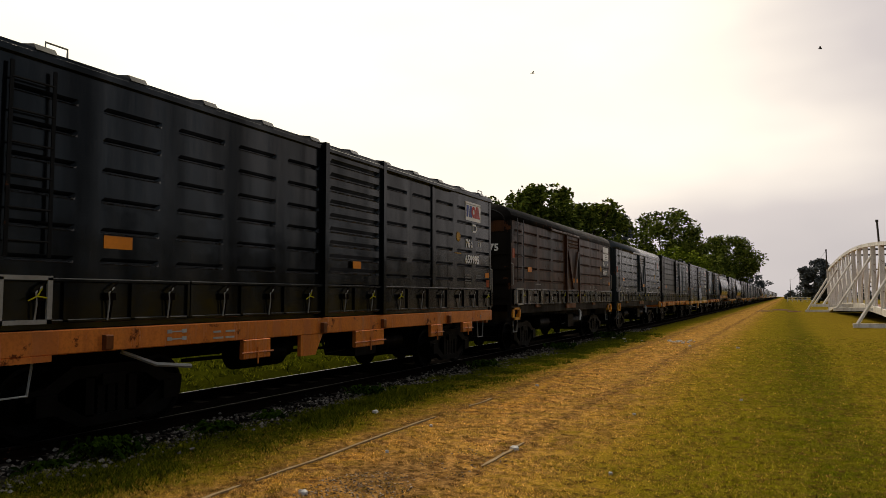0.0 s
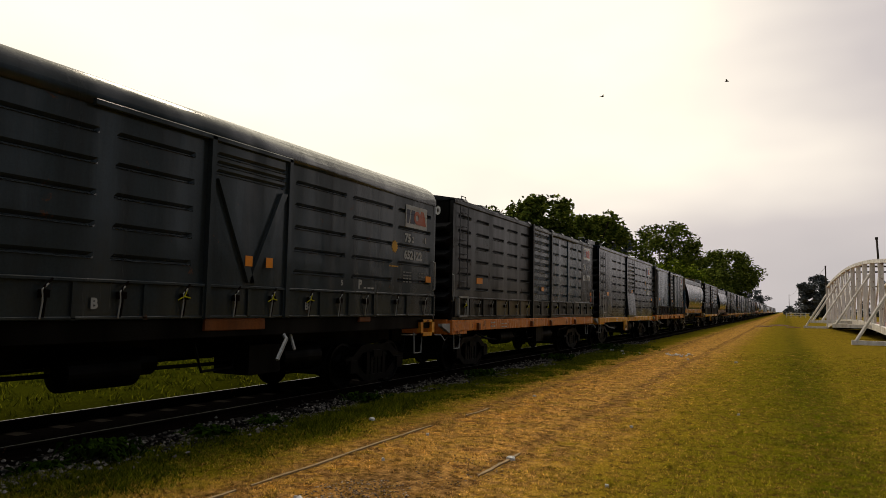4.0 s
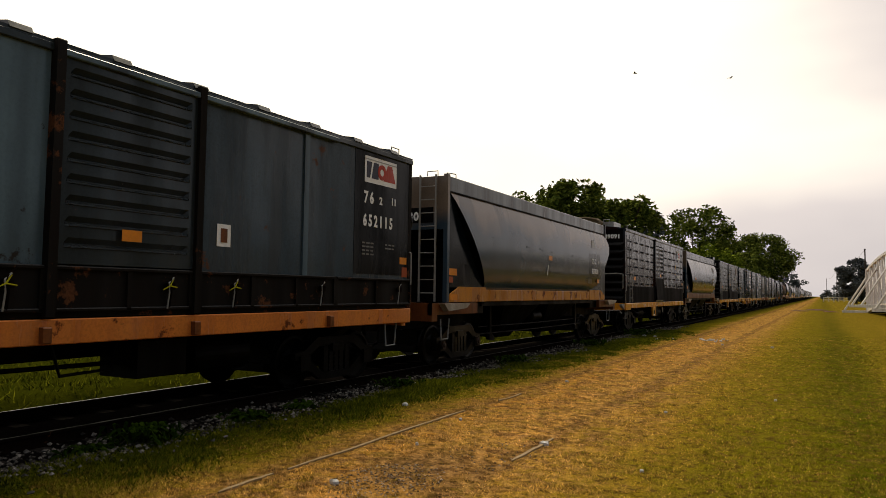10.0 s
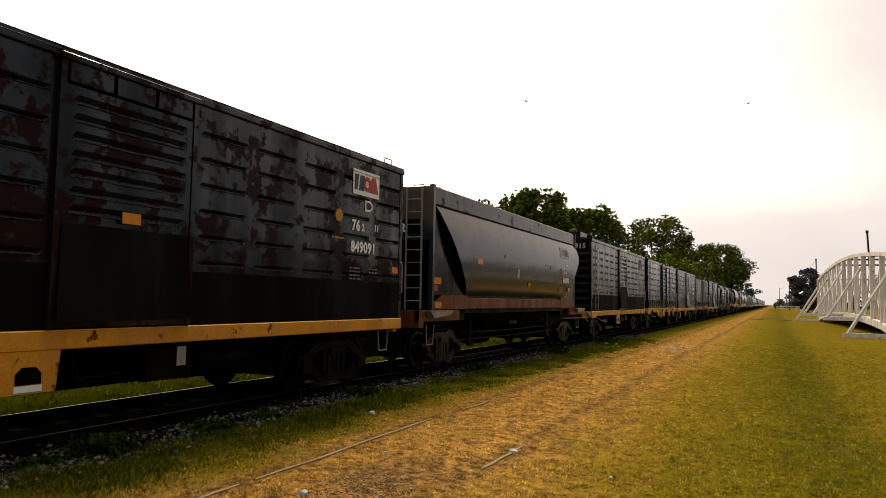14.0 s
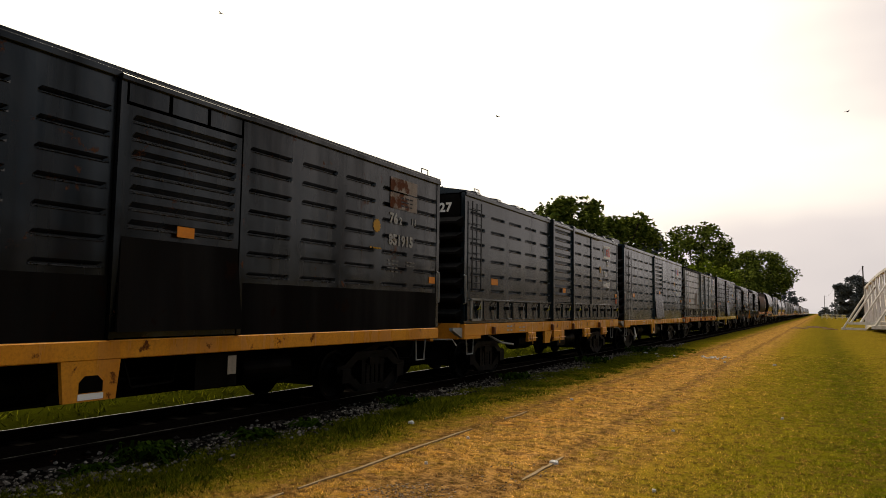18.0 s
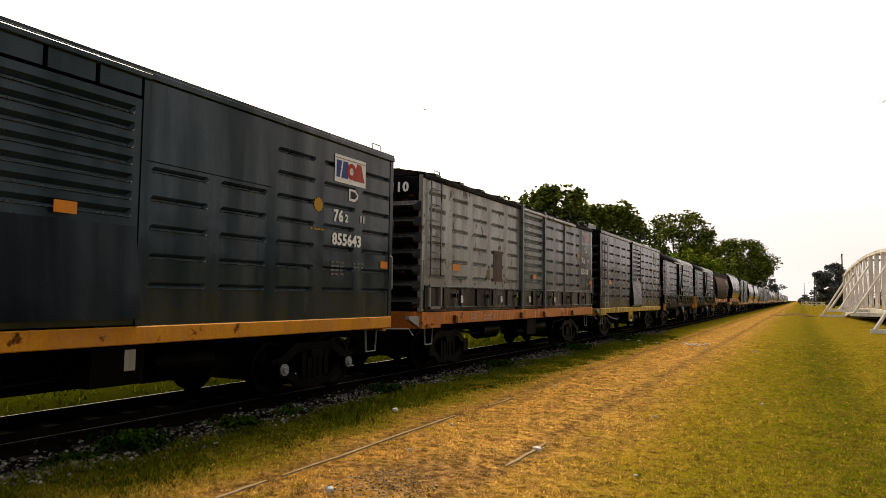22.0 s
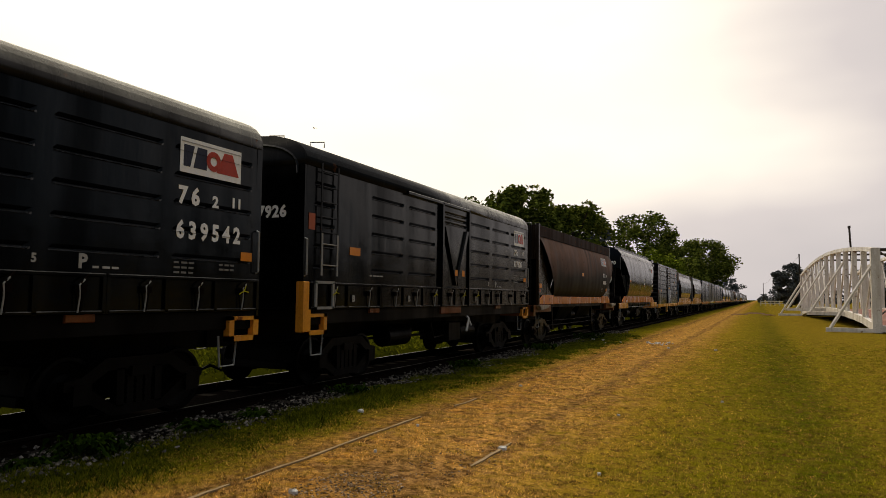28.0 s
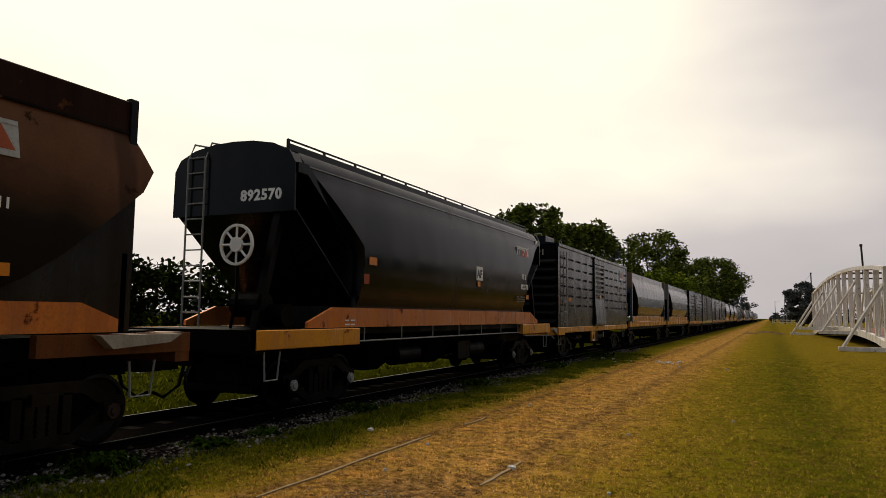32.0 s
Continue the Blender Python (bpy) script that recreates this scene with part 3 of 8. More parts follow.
M["blade_green"] = blade_material("green_grass_blade", (0.17, 0.165, 0.010), 0.35)
M["blade_dry"] = blade_material("dry_grass_blade", (0.60, 0.30, 0.085), 0.25, 0.35, 1.95)
M["weed"] = vary("weed_blade", (0.042, 0.058, 0.004), (0.165, 0.165, 0.014), 0.8, drift=1.6)
M["broad_leaf"] = vary("dark_broad_leaf", (0.008, 0.019, 0.002), (0.028, 0.052, 0.005), 0.7)
M["gravel"] = vary("brown_gravel", (0.16, 0.115, 0.08), (0.52, 0.42, 0.32))
M["tie"] = vary("yellow_tie", (0.36, 0.34, 0.02), (0.5, 0.45, 0.03))
M["hedge"] = vary("dark_hedge_leaf", (0.010, 0.018, 0.004), (0.040, 0.055, 0.008), 0.7)


# ---- mesh building ----
class Mesh:
    """Collects faces; made into one mesh by part() or thing()."""

    def __init__(self):
        self.v, self.f = [], []

    def add(self, verts, faces):
        k = len(self.v)
        self.v += [tuple(p) for p in verts]
        self.f += [tuple(i + k for i in q) for q in faces]
        return self

    def box(self, x0, x1, y0, y1, z0, z1):
        return self.add([(x, y, z) for x in (x0, x1) for y in (y0, y1) for z in (z0, z1)],
                        [(0, 1, 3, 2), (4, 6, 7, 5), (0, 4, 5, 1), (2, 3, 7, 6), (0, 2, 6, 4), (1, 5, 7, 3)])

    def prism(self, outline, axis, a, b):
        """A closed outline swept along an axis; outline in the two other axes, in cyclic order."""
        def at(p, q, w):
            return {"x": (w, p, q), "y": (q, w, p), "z": (p, q, w)}[axis]
        n = len(outline)
        v = [at(*p, a) for p in outline] + [at(*p, b) for p in outline]
        return self.add(v, [tuple(range(n))[::-1], tuple(range(n, 2 * n))] + [(i, (i + 1) % n, n + (i + 1) % n, n + i) for i in range(n)])

    def chamfered(self, x0, x1, y0, y1, z0, z1, c=0.012):
        return self.prism([(z0, x0 + c), (z0, x1 - c), (z0 + c, x1), (z1 - c, x1), (z1, x1 - c), (z1, x0 + c), (z1 - c, x0), (z0 + c, x0)], "y", y0, y1)

    def tube(self, points, r, sides=6):
        pts = [Vector(p) for p in points]
        rings = []
        for i, p in enumerate(pts):
            d = (pts[min(i + 1, len(pts) - 1)] - pts[max(i - 1, 0)]).normalized()
            u = d.cross(Vector((0.31, 0.52, 0.79))).normalized()
            w = d.cross(u)
            rings.append([p + r * (math.cos(t) * u + math.sin(t) * w) for t in (2 * math.pi * k / sides for k in range(sides))])
        f = [(i * sides + k, i * sides + (k + 1) % sides, (i + 1) * sides + (k + 1) % sides, (i + 1) * sides + k) for i in range(len(pts) - 1) for k in range(sides)]
        f += [tuple(range(sides))[::-1], tuple(range((len(pts) - 1) * sides, len(pts) * sides))]
        return self.add([q for g in rings for q in g], f)

    def disc(self, axis, c, r, half, sides=20, inner=0.0):
        """A wheel or drum about the x or y axis; inner: radius of a hole."""
        v, f = [], []
        for w in (-half, half):
            for rad in ((r, inner) if inner else (r,)):
                for k in range(sides):
                    t = 2 * math.pi * k / sides
                    p, q = rad * math.cos(t), rad * math.sin(t)
                    v.append((c[0] + w, c[1] + p, c[2] + q) if axis == "x" else (c[0] + p, c[1] + w, c[2] + q))
        s = sides
        nx = [(k + 1) % s for k in range(s)]
        if inner:
            for k in range(s):
                f += [(k, nx[k], s + nx[k], s + k), (2 * s + k, 3 * s + k, 3 * s + nx[k], 2 * s + nx[k]),
                      (k, 2 * s + k, 2 * s + nx[k], nx[k]), (s + k, s + nx[k], 3 * s + nx[k], 3 * s + k)]
        else:
            f += [tuple(range(s))[::-1], tuple(range(s, 2 * s))] + [(k, nx[k], s + nx[k], s + k) for k in range(s)]
        return self.add(v, f)

    def lathe(self, rows, sides=26):
        """Rings of (x, radius) about the x axis, closed at both ends."""
        k, n = len(self.v), len(rows)
        for x, r in rows:
            self.v += [(x, r * math.cos(2 * math.pi * i / sides), r * math.sin(2 * math.pi * i / sides)) for i in range(sides)]
        for j in range(n - 1):
            self.f += [(k + j * sides + i, k + j * sides + (i + 1) % sides, k + (j + 1) * sides + (i + 1) % sides, k + (j + 1) * sides + i) for i in range(sides)]
        self.f += [tuple(range(k, k + sides))[::-1], tuple(range(k + (n - 1) * sides, k + n * sides))]
        return self

    def grooved(self, x, y0, y1, z0, z1, cols, rows, depth=0.085, thick=0.06):
        """A sheet facing +x (or -x for negative x) with pressed horizontal grooves where columns and rows cross."""
        s = 1 if x > 0 else -1
        first, bent = len(self.v), len(self.f)
        ys = sorted({y0, y1, *[c for q in cols for c in q]})
        zs = sorted({z0, z1, *[c for q in rows for c in q]})
        for a, b in zip(ys, ys[1:]):
            inc = any(q[0] - 1e-6 <= a and b <= q[1] + 1e-6 for q in cols)
            for c, d in zip(zs, zs[1:]):
                if inc and any(q[0] - 1e-6 <= c and d <= q[1] + 1e-6 for q in rows):
                    # a pressed groove: its upper face looks down and stays dark, its lower one catches the sky
                    i, hh = min(0.05, (b - a) / 3), d - c
                    lip = 0.25 * abs(depth)
                    prof = ((0.0, 0.0), (0.06, lip), (0.42, -0.7 * abs(depth)), (0.50, -0.7 * abs(depth)), (1.0, 0.0))
                    v = []
                    for u, out in prof:
                        z = c + u * hh
                        v += [(x, a, z), (x + s * out, a + i, z), (x + s * out, b - i, z), (x, b, z)]
                    self.add(v, [(4 * k + q, 4 * k + q + 1, 4 * k + q + 5, 4 * k + q + 4) for k in range(len(prof) - 1) for q in range(3)])
                else:
                    self.add([(x, a, c), (x, b, c), (x, b, d), (x, a, d)], [(0, 1, 2, 3)])
        xb = x - s * (thick + abs(depth))
        self.add([(xb, y0, z0), (xb, y1, z0), (xb, y1, z1), (xb, y0, z1), (x, y0, z0), (x, y1, z0), (x, y1, z1), (x, y0, z1)],
                 [(3, 2, 1, 0), (0, 1, 5, 4), (2, 3, 7, 6), (1, 2, 6, 5), (3, 0, 4, 7)])
        # one connected sheet
        seen, at = {}, []
        for p in self.v[first:]:
            k = tuple(round(c, 4) for c in p)
            at.append(seen.setdefault(k, first + len(seen)))
        self.v[first:] = list(seen)
        self.f[bent:] = [tuple(at[i - first] for i in q) for q in self.f[bent:]]
        if s < 0:
            self.f[bent:] = [q[::-1] for q in self.f[bent:]]
        return self


def as_mesh(name, bm, material, smooth=False):
    me = bpy.data.meshes.new(name)
    me.from_pydata(bm.v, [], bm.f)
    me.update()
    me.materials.append(material)
    if smooth:
        me.shade_smooth()
    return me


def part(name, bm, material, parent, label="", smooth=False):
    """bm as ONE mesh object under a thing or a part. A mesh that is shared may be given in its place."""
    me = bm if isinstance(bm, bpy.types.Mesh) else as_mesh(name, bm, M[material], smooth)
    ob = new(name, me)
    ob.parent = parent
    if label:
        ob["label"] = label
    return ob


def thing(name, bm, material, label, category, group="", kind="", smooth=False):
    ob = new(name, as_mesh(name, bm, M[material], smooth))
    return tagged(ob, label, category, group, kind)


def base(name, label, category, group="", kind="", at=(0, 0, 0)):
    ob = new(name)
    ob.location = at
    return tagged(ob, label, category, group, kind)


SHARED = {}


def shared(key, make, material, smooth=False):
    if key not in SHARED:
        bm = Mesh()
        make(bm)
        SHARED[key] = as_mesh(key.split(":")[0], bm, M[material], smooth)
    return SHARED[key]


def lettering(text, size, material, parent, place, face, name="number", squeeze=1.0, track=1.1):
    """Flat painted characters; face: 'side' (seen from +x) or 'end' (seen from -y). place: left end of the baseline."""
    key = f"{name}:{text}:{size}:{material}:{face}:{squeeze}:{track}"
    if key not in SHARED:
        cu = bpy.data.curves.new("text", "FONT")
        cu.body, cu.size, cu.extrude, cu.offset, cu.resolution_u = text, size, 0.002, 0.010 * size / 0.25, 2
        cu.space_character = track
        ob = new("text", cu)
        me = bpy.data.meshes.new_from_object(ob.evaluated_get(bpy.context.evaluated_depsgraph_get()))
        bpy.data.objects.remove(ob)
        turn = Matrix(((0, 0, 1, 0), (squeeze, 0, 0, 0), (0, 1, 0, 0), (0, 0, 0, 1))) if face == "side" else Matrix(((squeeze, 0, 0, 0), (0, 0, -1, 0), (0, 1, 0, 0), (0, 0, 0, 1)))
        me.transform(turn)
        me.materials.clear()
        me.materials.append(M[material])
        SHARED[key] = me
    ob = part(name, SHARED[key], material, parent)
    ob.location = place
    return ob


# ---- the track ----
XC, RAIL_Z, GAUGE, R_WHEEL = -8.93, 0.03, 1.74, 0.46
Y_NEAR, Y_FAR = -60.0, 900.0


# ---- parts that every wagon has ----
def m_wheelset(b):
    R = R_WHEEL
    half = [(0.0, 0.075), (0.74, 0.085), (0.76, 0.14), (0.80, 0.18), (0.80, R - 0.08), (0.79, R + 0.015), (0.805, R + 0.028), (0.825, R + 0.02), (0.835, R + 0.002), (0.92, R - 0.004),
            (0.925, R - 0.05), (0.89, R - 0.08), (0.87, 0.24), (0.90, 0.16), (0.96, 0.14), (0.97, 0.075), (1.03, 0.07)]
    b.lathe([(-x, r) for x, r in half[:0:-1]] + half)


def m_bogie(b):
    """Cast side frames, bolster and spring nests; its space has the origin at the axles' height."""
    for s in (-1, 1):
        x0, x1 = (1.04, 1.16) if s > 0 else (-1.16, -1.04)
        # arched top member, tension bar below it, columns and journal boxes, with open windows between
        for e in (-1, 1):
            for out in ([(0.0, 0.26), (0.52, 0.26), (0.86, 0.05), (1.16, 0.05), (1.16, 0.17), (0.92, 0.20), (0.56, 0.42), (0.0, 0.42)],
                        [(0.0, -0.33), (0.44, -0.33), (0.86, -0.10), (0.86, 0.05), (0.74, 0.02), (0.40, -0.20), (0.0, -0.20)],
                        [(0.26, -0.22), (0.38, -0.22), (0.38, 0.28), (0.26, 0.28)]):
                b.prism([(e * p, q) for p, q in (out if e > 0 else out[::-1])], "x", x0, x1)
            b.box(x0 - 0.01, x1 + 0.05, e * 0.93 - 0.13, e * 0.93 + 0.13, -0.13, 0.12)
        for q in (-0.15, 0.0, 0.15):
            for k in range(5):
                b.disc("x", (s * 1.10, q, -0.17 + 0.075 * k), 0.062, 0.05, 8)
    b.box(-1.2, 1.2, -0.17, 0.17, 0.16, 0.30)
    # solid block added inside, no real part, so the frame's windows look dark
    b.box(-0.72, 0.72, -1.30, 1.30, -0.16, 0.34)
    for q in (-1.55, 1.55):
        b.box(-0.75, 0.75, q * 0.92 - 0.05, q * 0.92 + 0.05, -0.12, 0.0)


def m_hub(b):
    b.disc("x", (1.20, 0, 0), 0.10, 0.045, 10)
    b.disc("x", (1.25, 0, 0), 0.055, 0.02, 8)


def m_coupler(b):
    b.box(-0.13, 0.13, -0.62, 0.15, 0.92, 1.12)
    b.prism([(-0.26, -0.66), (0.20, -0.72), (0.24, -0.50), (0.12, -0.44), (0.16, -0.30), (-0.20, -0.30)], "z", 0.84, 1.18)
    b.tube([(0.3, -0.3, 0.95), (0.34, -0.45, 0.6), (0.2, -0.62, 0.42), (0.05, -0.70, 0.50)], 0.03)


def m_step(b):
    b.tube([(0, -0.20, 1.12), (0, -0.16, 0.66), (0, 0.16, 0.66), (0, 0.22, 1.12)], 0.018)


def m_handrail(b):
    b.tube([(0.0, 0, 0.0), (0.06, -0.02, 0.02), (0.06, -0.02, 0.66), (0.0, 0, 0.68)], 0.016)


def m_roof_rail(b):
    b.tube([(-0.14, 0, 0), (-0.14, 0, 0.11), (0.14, 0, 0.11), (0.14, 0, 0)], 0.013)


def m_clamp(b):
    b.tube([(0.0, 0.02, 0.0), (0.03, 0.02, 0.2), (0.05, -0.02, 0.34), (0.02, 0.10, 0.44)], 0.014, 5)
    b.box(-0.01, 0.05, -0.05, 0.06, 0.22, 0.31)


def m_ladder(b, z0, z1, rungs, w=0.5):
    for y in (0, w):
        b.box(0.035, 0.05, y - 0.022, y + 0.022, z0, z1)
    for k in range(rungs):
        z = z0 + (k + 0.5) * (z1 - z0) / rungs
        b.tube([(0.045, 0, z), (0.045, w, z)], 0.013, 5)


def m_plate(b, w, h):
    b.box(0, 0.006, 0, w, 0, h)


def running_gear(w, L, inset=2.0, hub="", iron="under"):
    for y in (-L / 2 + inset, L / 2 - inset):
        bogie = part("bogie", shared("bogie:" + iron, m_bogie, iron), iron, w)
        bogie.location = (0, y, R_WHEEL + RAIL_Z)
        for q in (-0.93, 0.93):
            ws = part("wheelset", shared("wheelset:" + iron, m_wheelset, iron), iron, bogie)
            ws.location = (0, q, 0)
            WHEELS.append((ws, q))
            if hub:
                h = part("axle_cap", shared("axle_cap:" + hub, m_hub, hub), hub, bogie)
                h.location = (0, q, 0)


def couplings(w, L):
    for s in (-1, 1):
        c = part("coupler", shared("coupler", m_coupler, "under"), "under", w)
        c.matrix_basis = pose(0, s * L / 2, 0, rz=0 if s < 0 else 180)


def steps(w, L, mat="galv", x=1.38, inset=0.55):
    for s in (-1, 1):
        for t in (-1, 1):
            p = part("step", shared("step:" + mat, m_step, mat), mat, w)
            p.location = (s * x, t * (L / 2 - inset), 0)


def plate(name, w, x, y, z, wd, ht, mat, label=""):
    p = part(name, shared(f"{name}:{mat}:{wd:.2f}:{ht:.2f}", lambda b: m_plate(b, wd, ht), mat), mat, w, label)
    p.location = (x, y, z)
    return p


def bars(w, x, y, z, wd, rows, mat="faint", gap=0.07, n=3):
    """Small stencilled lines that cannot be read."""
    b = Mesh()
    for k in range(rows):
        q = 0.0
        for i in range(n):
            s = wd / n * (0.62 + 0.25 * ((k * 7 + i * 3) % 4) / 4)
            b.box(0, 0.004, q, q + s, -k * gap, -k * gap + 0.028)
            q += wd / n
    p = part("small_print", b, mat, w)
    p.location = (x, y, z)


def emblem(w, x, y, z, wd, ht, worn=False, dark="ink", red=None):
    """White panel with a dark block, a red block and a pale ring between them."""
    p = plate("emblem", w, x, y, z, wd, ht, "dull_white" if worn else "white", "white panel with dark and red shapes")
    b = Mesh()
    lo, hi = ht * 0.18, ht * 0.80
    b.prism([(wd * 0.05, lo), (wd * 0.15, lo), (wd * 0.21, hi), (wd * 0.05, hi)], "x", 0.006, 0.0095)
    b.prism([(wd * 0.20, lo), (wd * 0.41, lo), (wd * 0.41, hi), (wd * 0.26, hi)], "x", 0.006, 0.0095)
    part("dark_shape", b, dark, p)
    red = red or ("red_reflector" if worn else "red")
    r = Mesh()
    r.prism([(wd * 0.57, lo), (wd * 0.96, lo), (wd * 0.84, hi * 1.04), (wd * 0.70, hi * 1.04)], "x", 0.0062, 0.0092)
    part("red_shape", r, red, p)
    r = Mesh()
    r.disc("x", (0.0105, wd * 0.52, ht * 0.49), ht * 0.30, 0.003, 16, inner=ht * 0.14)
    part("ring_shape", r, red, p)
    r = Mesh()
    r.box(0.0085, 0.0112, wd * 0.01, wd * 0.99, ht * 0.865, ht * 0.90)
    part("worn_line", r, "dull_white", p)
    return p


def markings(w, L, number, cls, x, top=4.30, size=0.24, col="white", right=0.55, dmark=True, wide=1.05, worn=False, dot=True, sq=1.0, logo=True, second="11", dark="ink", patches=False):
    """Emblem, class, number and small print at the far end of the side that the camera sees."""
    y = L / 2 - right - wide
    if logo:
        if patches:
            for k, (a, c) in enumerate(((0.0, 0.27), (0.30, 0.62))):
                plate("white_patch", w, x, y + 0.05, top - c + 0.05, wide * 0.85, c - a, patches, "peeling white patch")
            bars(w, x + 0.007, y + 0.45, top - 0.34, 0.5, 3, "number_panel", 0.08, 3)
        else:
            emblem(w, x, y + 0.05, top - 0.50, wide * 0.82, 0.50, worn, dark)
    z = top - 0.48
    if dmark:
        b = Mesh()
        b.prism([(0, 0), (0.2, 0), (0.3, 0.08), (0.3, 0.14), (0.2, 0.22), (0, 0.22)], "x", 0, 0.004)
        p = part("mark_ring", b, col, w)
        p.location = (x, y + wide * 0.42, z - 0.32)
        c = Mesh()
        c.prism([(0.045, 0.045), (0.185, 0.045), (0.25, 0.095), (0.25, 0.125), (0.185, 0.175), (0.045, 0.175)], "x", 0.004, 0.0075)
        part("mark_centre", c, "number_panel", p)
        z -= 0.34
    track = 1.08 if wide < 1.28 else 1.5
    if patches == "white":
        for q in (1.35, 2.80):
            plate("black_patch", w, x - 0.003, y - 0.04, z - size * q - 0.05, wide * 0.90, size * 1.25, "number_panel", "black painted patch behind the writing")
    lettering(cls.split()[0], size, col, w, (x + 0.004, y + 0.04, z - size * 1.35), "side", "class_mark", sq * (1.0 if wide < 1.28 else 0.85), track)
    lettering(cls.split()[1], size * 0.68, col, w, (x + 0.004, y + 0.04 + size * 1.15 * track * sq, z - size * 1.32), "side", "class_mark", sq)
    lettering(second, size * 0.62, col, w, (x + 0.004, y + wide * 0.72, z - size * 1.2), "side", "class_mark", sq)
    z -= size * 1.7
    lettering(number, size, col, w, (x + 0.004, y + 0.02, z - size * 1.1), "side", "number", sq * (1.0 if wide < 1.28 else 0.80), track)
    z -= size * 1.7
    bars(w, x + 0.002, y + 0.0, z - 0.16, 0.42, 4)
    bars(w, x + 0.002, y + wide * 0.58, z - 0.16, 0.36, 2)
    if dot:
        b = Mesh()
        b.prism([((0.14 if k % 2 else 0.105) * math.cos(math.pi * k / 12), (0.14 if k % 2 else 0.105) * math.sin(math.pi * k / 12)) for k in range(24)], "x", 0.0, 0.004)
        p = part("yellow_dot", b, "yellow_dot", w)
        p.location = (x, y - 0.40, top - 0.98)
        bars(w, x, y - 0.62, top - 1.42, 0.42, 1, "yellow_dot", 0.05, 4)
    plate("reflector", w, x, L / 2 - 0.42, 2.28, 0.26, 0.14, "reflector", "orange reflector")


def end_wall(w, name, y, s, hw, z0, z1, mat, ribs, top=0.55, depth=0.13, ridge=0.14, post=None, hb=None):
    """A pressed steel end: s = -1 faces the camera's side of the wagon."""
    hb = hb or hw
    b = Mesh()
    zr1 = z1 - top
    prof = [(z0, 0.0)]
    for k in range(ribs):
        a, c = z0 + (zr1 - z0) * (k + 0.12) / ribs, z0 + (zr1 - z0) * (k + 0.92) / ribs
        prof += [(a, 0.0), (a + (c - a) * 0.22, depth * 0.85), (a + (c - a) * 0.42, depth * 1.15), (a + (c - a) * 0.60, depth * 1.1), (c, 0.0)]
    prof += [(zr1, 0.0), (z1, 0.0)]
    xs = (-hb, -hb + 0.15, hw - 0.15, hw - 0.01)
    n = len(prof)
    for i, xx in enumerate(xs):
        b.v += [(xx, y + s * d * (0.0 if i in (0, 3) else 1.0), z) for z, d in prof]
    for i in range(3):
        for k in range(n - 1):
            q = (i * n + k, (i + 1) * n + k, (i + 1) * n + k + 1, i * n + k + 1)
            b.f.append(q if s < 0 else q[::-1])
    part(name, b, mat, w)
    b = Mesh()
    b.prism([(z0, -hb + 0.02), (z0, hw - 0.02), (z1, hw - 0.02), (z1 + ridge, 0.75), (z1 + ridge, -0.75), (z1, -hb + 0.02)], "y", y - s * 0.12, y - s * 0.01)
    part("end_backing", b, mat, w)
    for sx in (-1, 1):
        xc = hw if sx > 0 else hb
        xa, xb = sorted((sx * (xc - 0.09), sx * (xc + 0.012)))
        b = Mesh()
        b.chamfered(xa, xb, min(y + s * 0.014, y - s * 0.10), max(y + s * 0.014, y - s * 0.10), z0, z1, 0.02)
        part("corner_post", b, post or mat, w)


def box_roof(w, L, hw, z, mat, humps=True, ridge=0.16, n=11, hb=None):
    hb = hb or hw
    b = Mesh()
    b.prism([(z - 0.05, -hb - 0.03), (z - 0.05, hw + 0.03), (z + 0.03, hw + 0.03), (z + ridge, 0.75), (z + ridge, -0.75), (z + 0.03, -hb - 0.03)], "y", -L / 2, L / 2)
    part("roof", b, mat, w)
    if humps:
        def m_seam(q):
            q.prism([(0.01, -hb - 0.05), (0.01, hw + 0.05), (0.085, hw), (ridge + 0.05, 0.75), (ridge + 0.05, -0.75), (0.085, -hb)], "y", -0.13, 0.13)
        for k in range(n):
            p = part("roof_seam", shared(f"roof_seam:{mat}:{hw}:{ridge}", m_seam, mat), mat, w)
            p.location = (0, -L / 2 + 0.7 + k * (L - 1.4) / (n - 1), z)


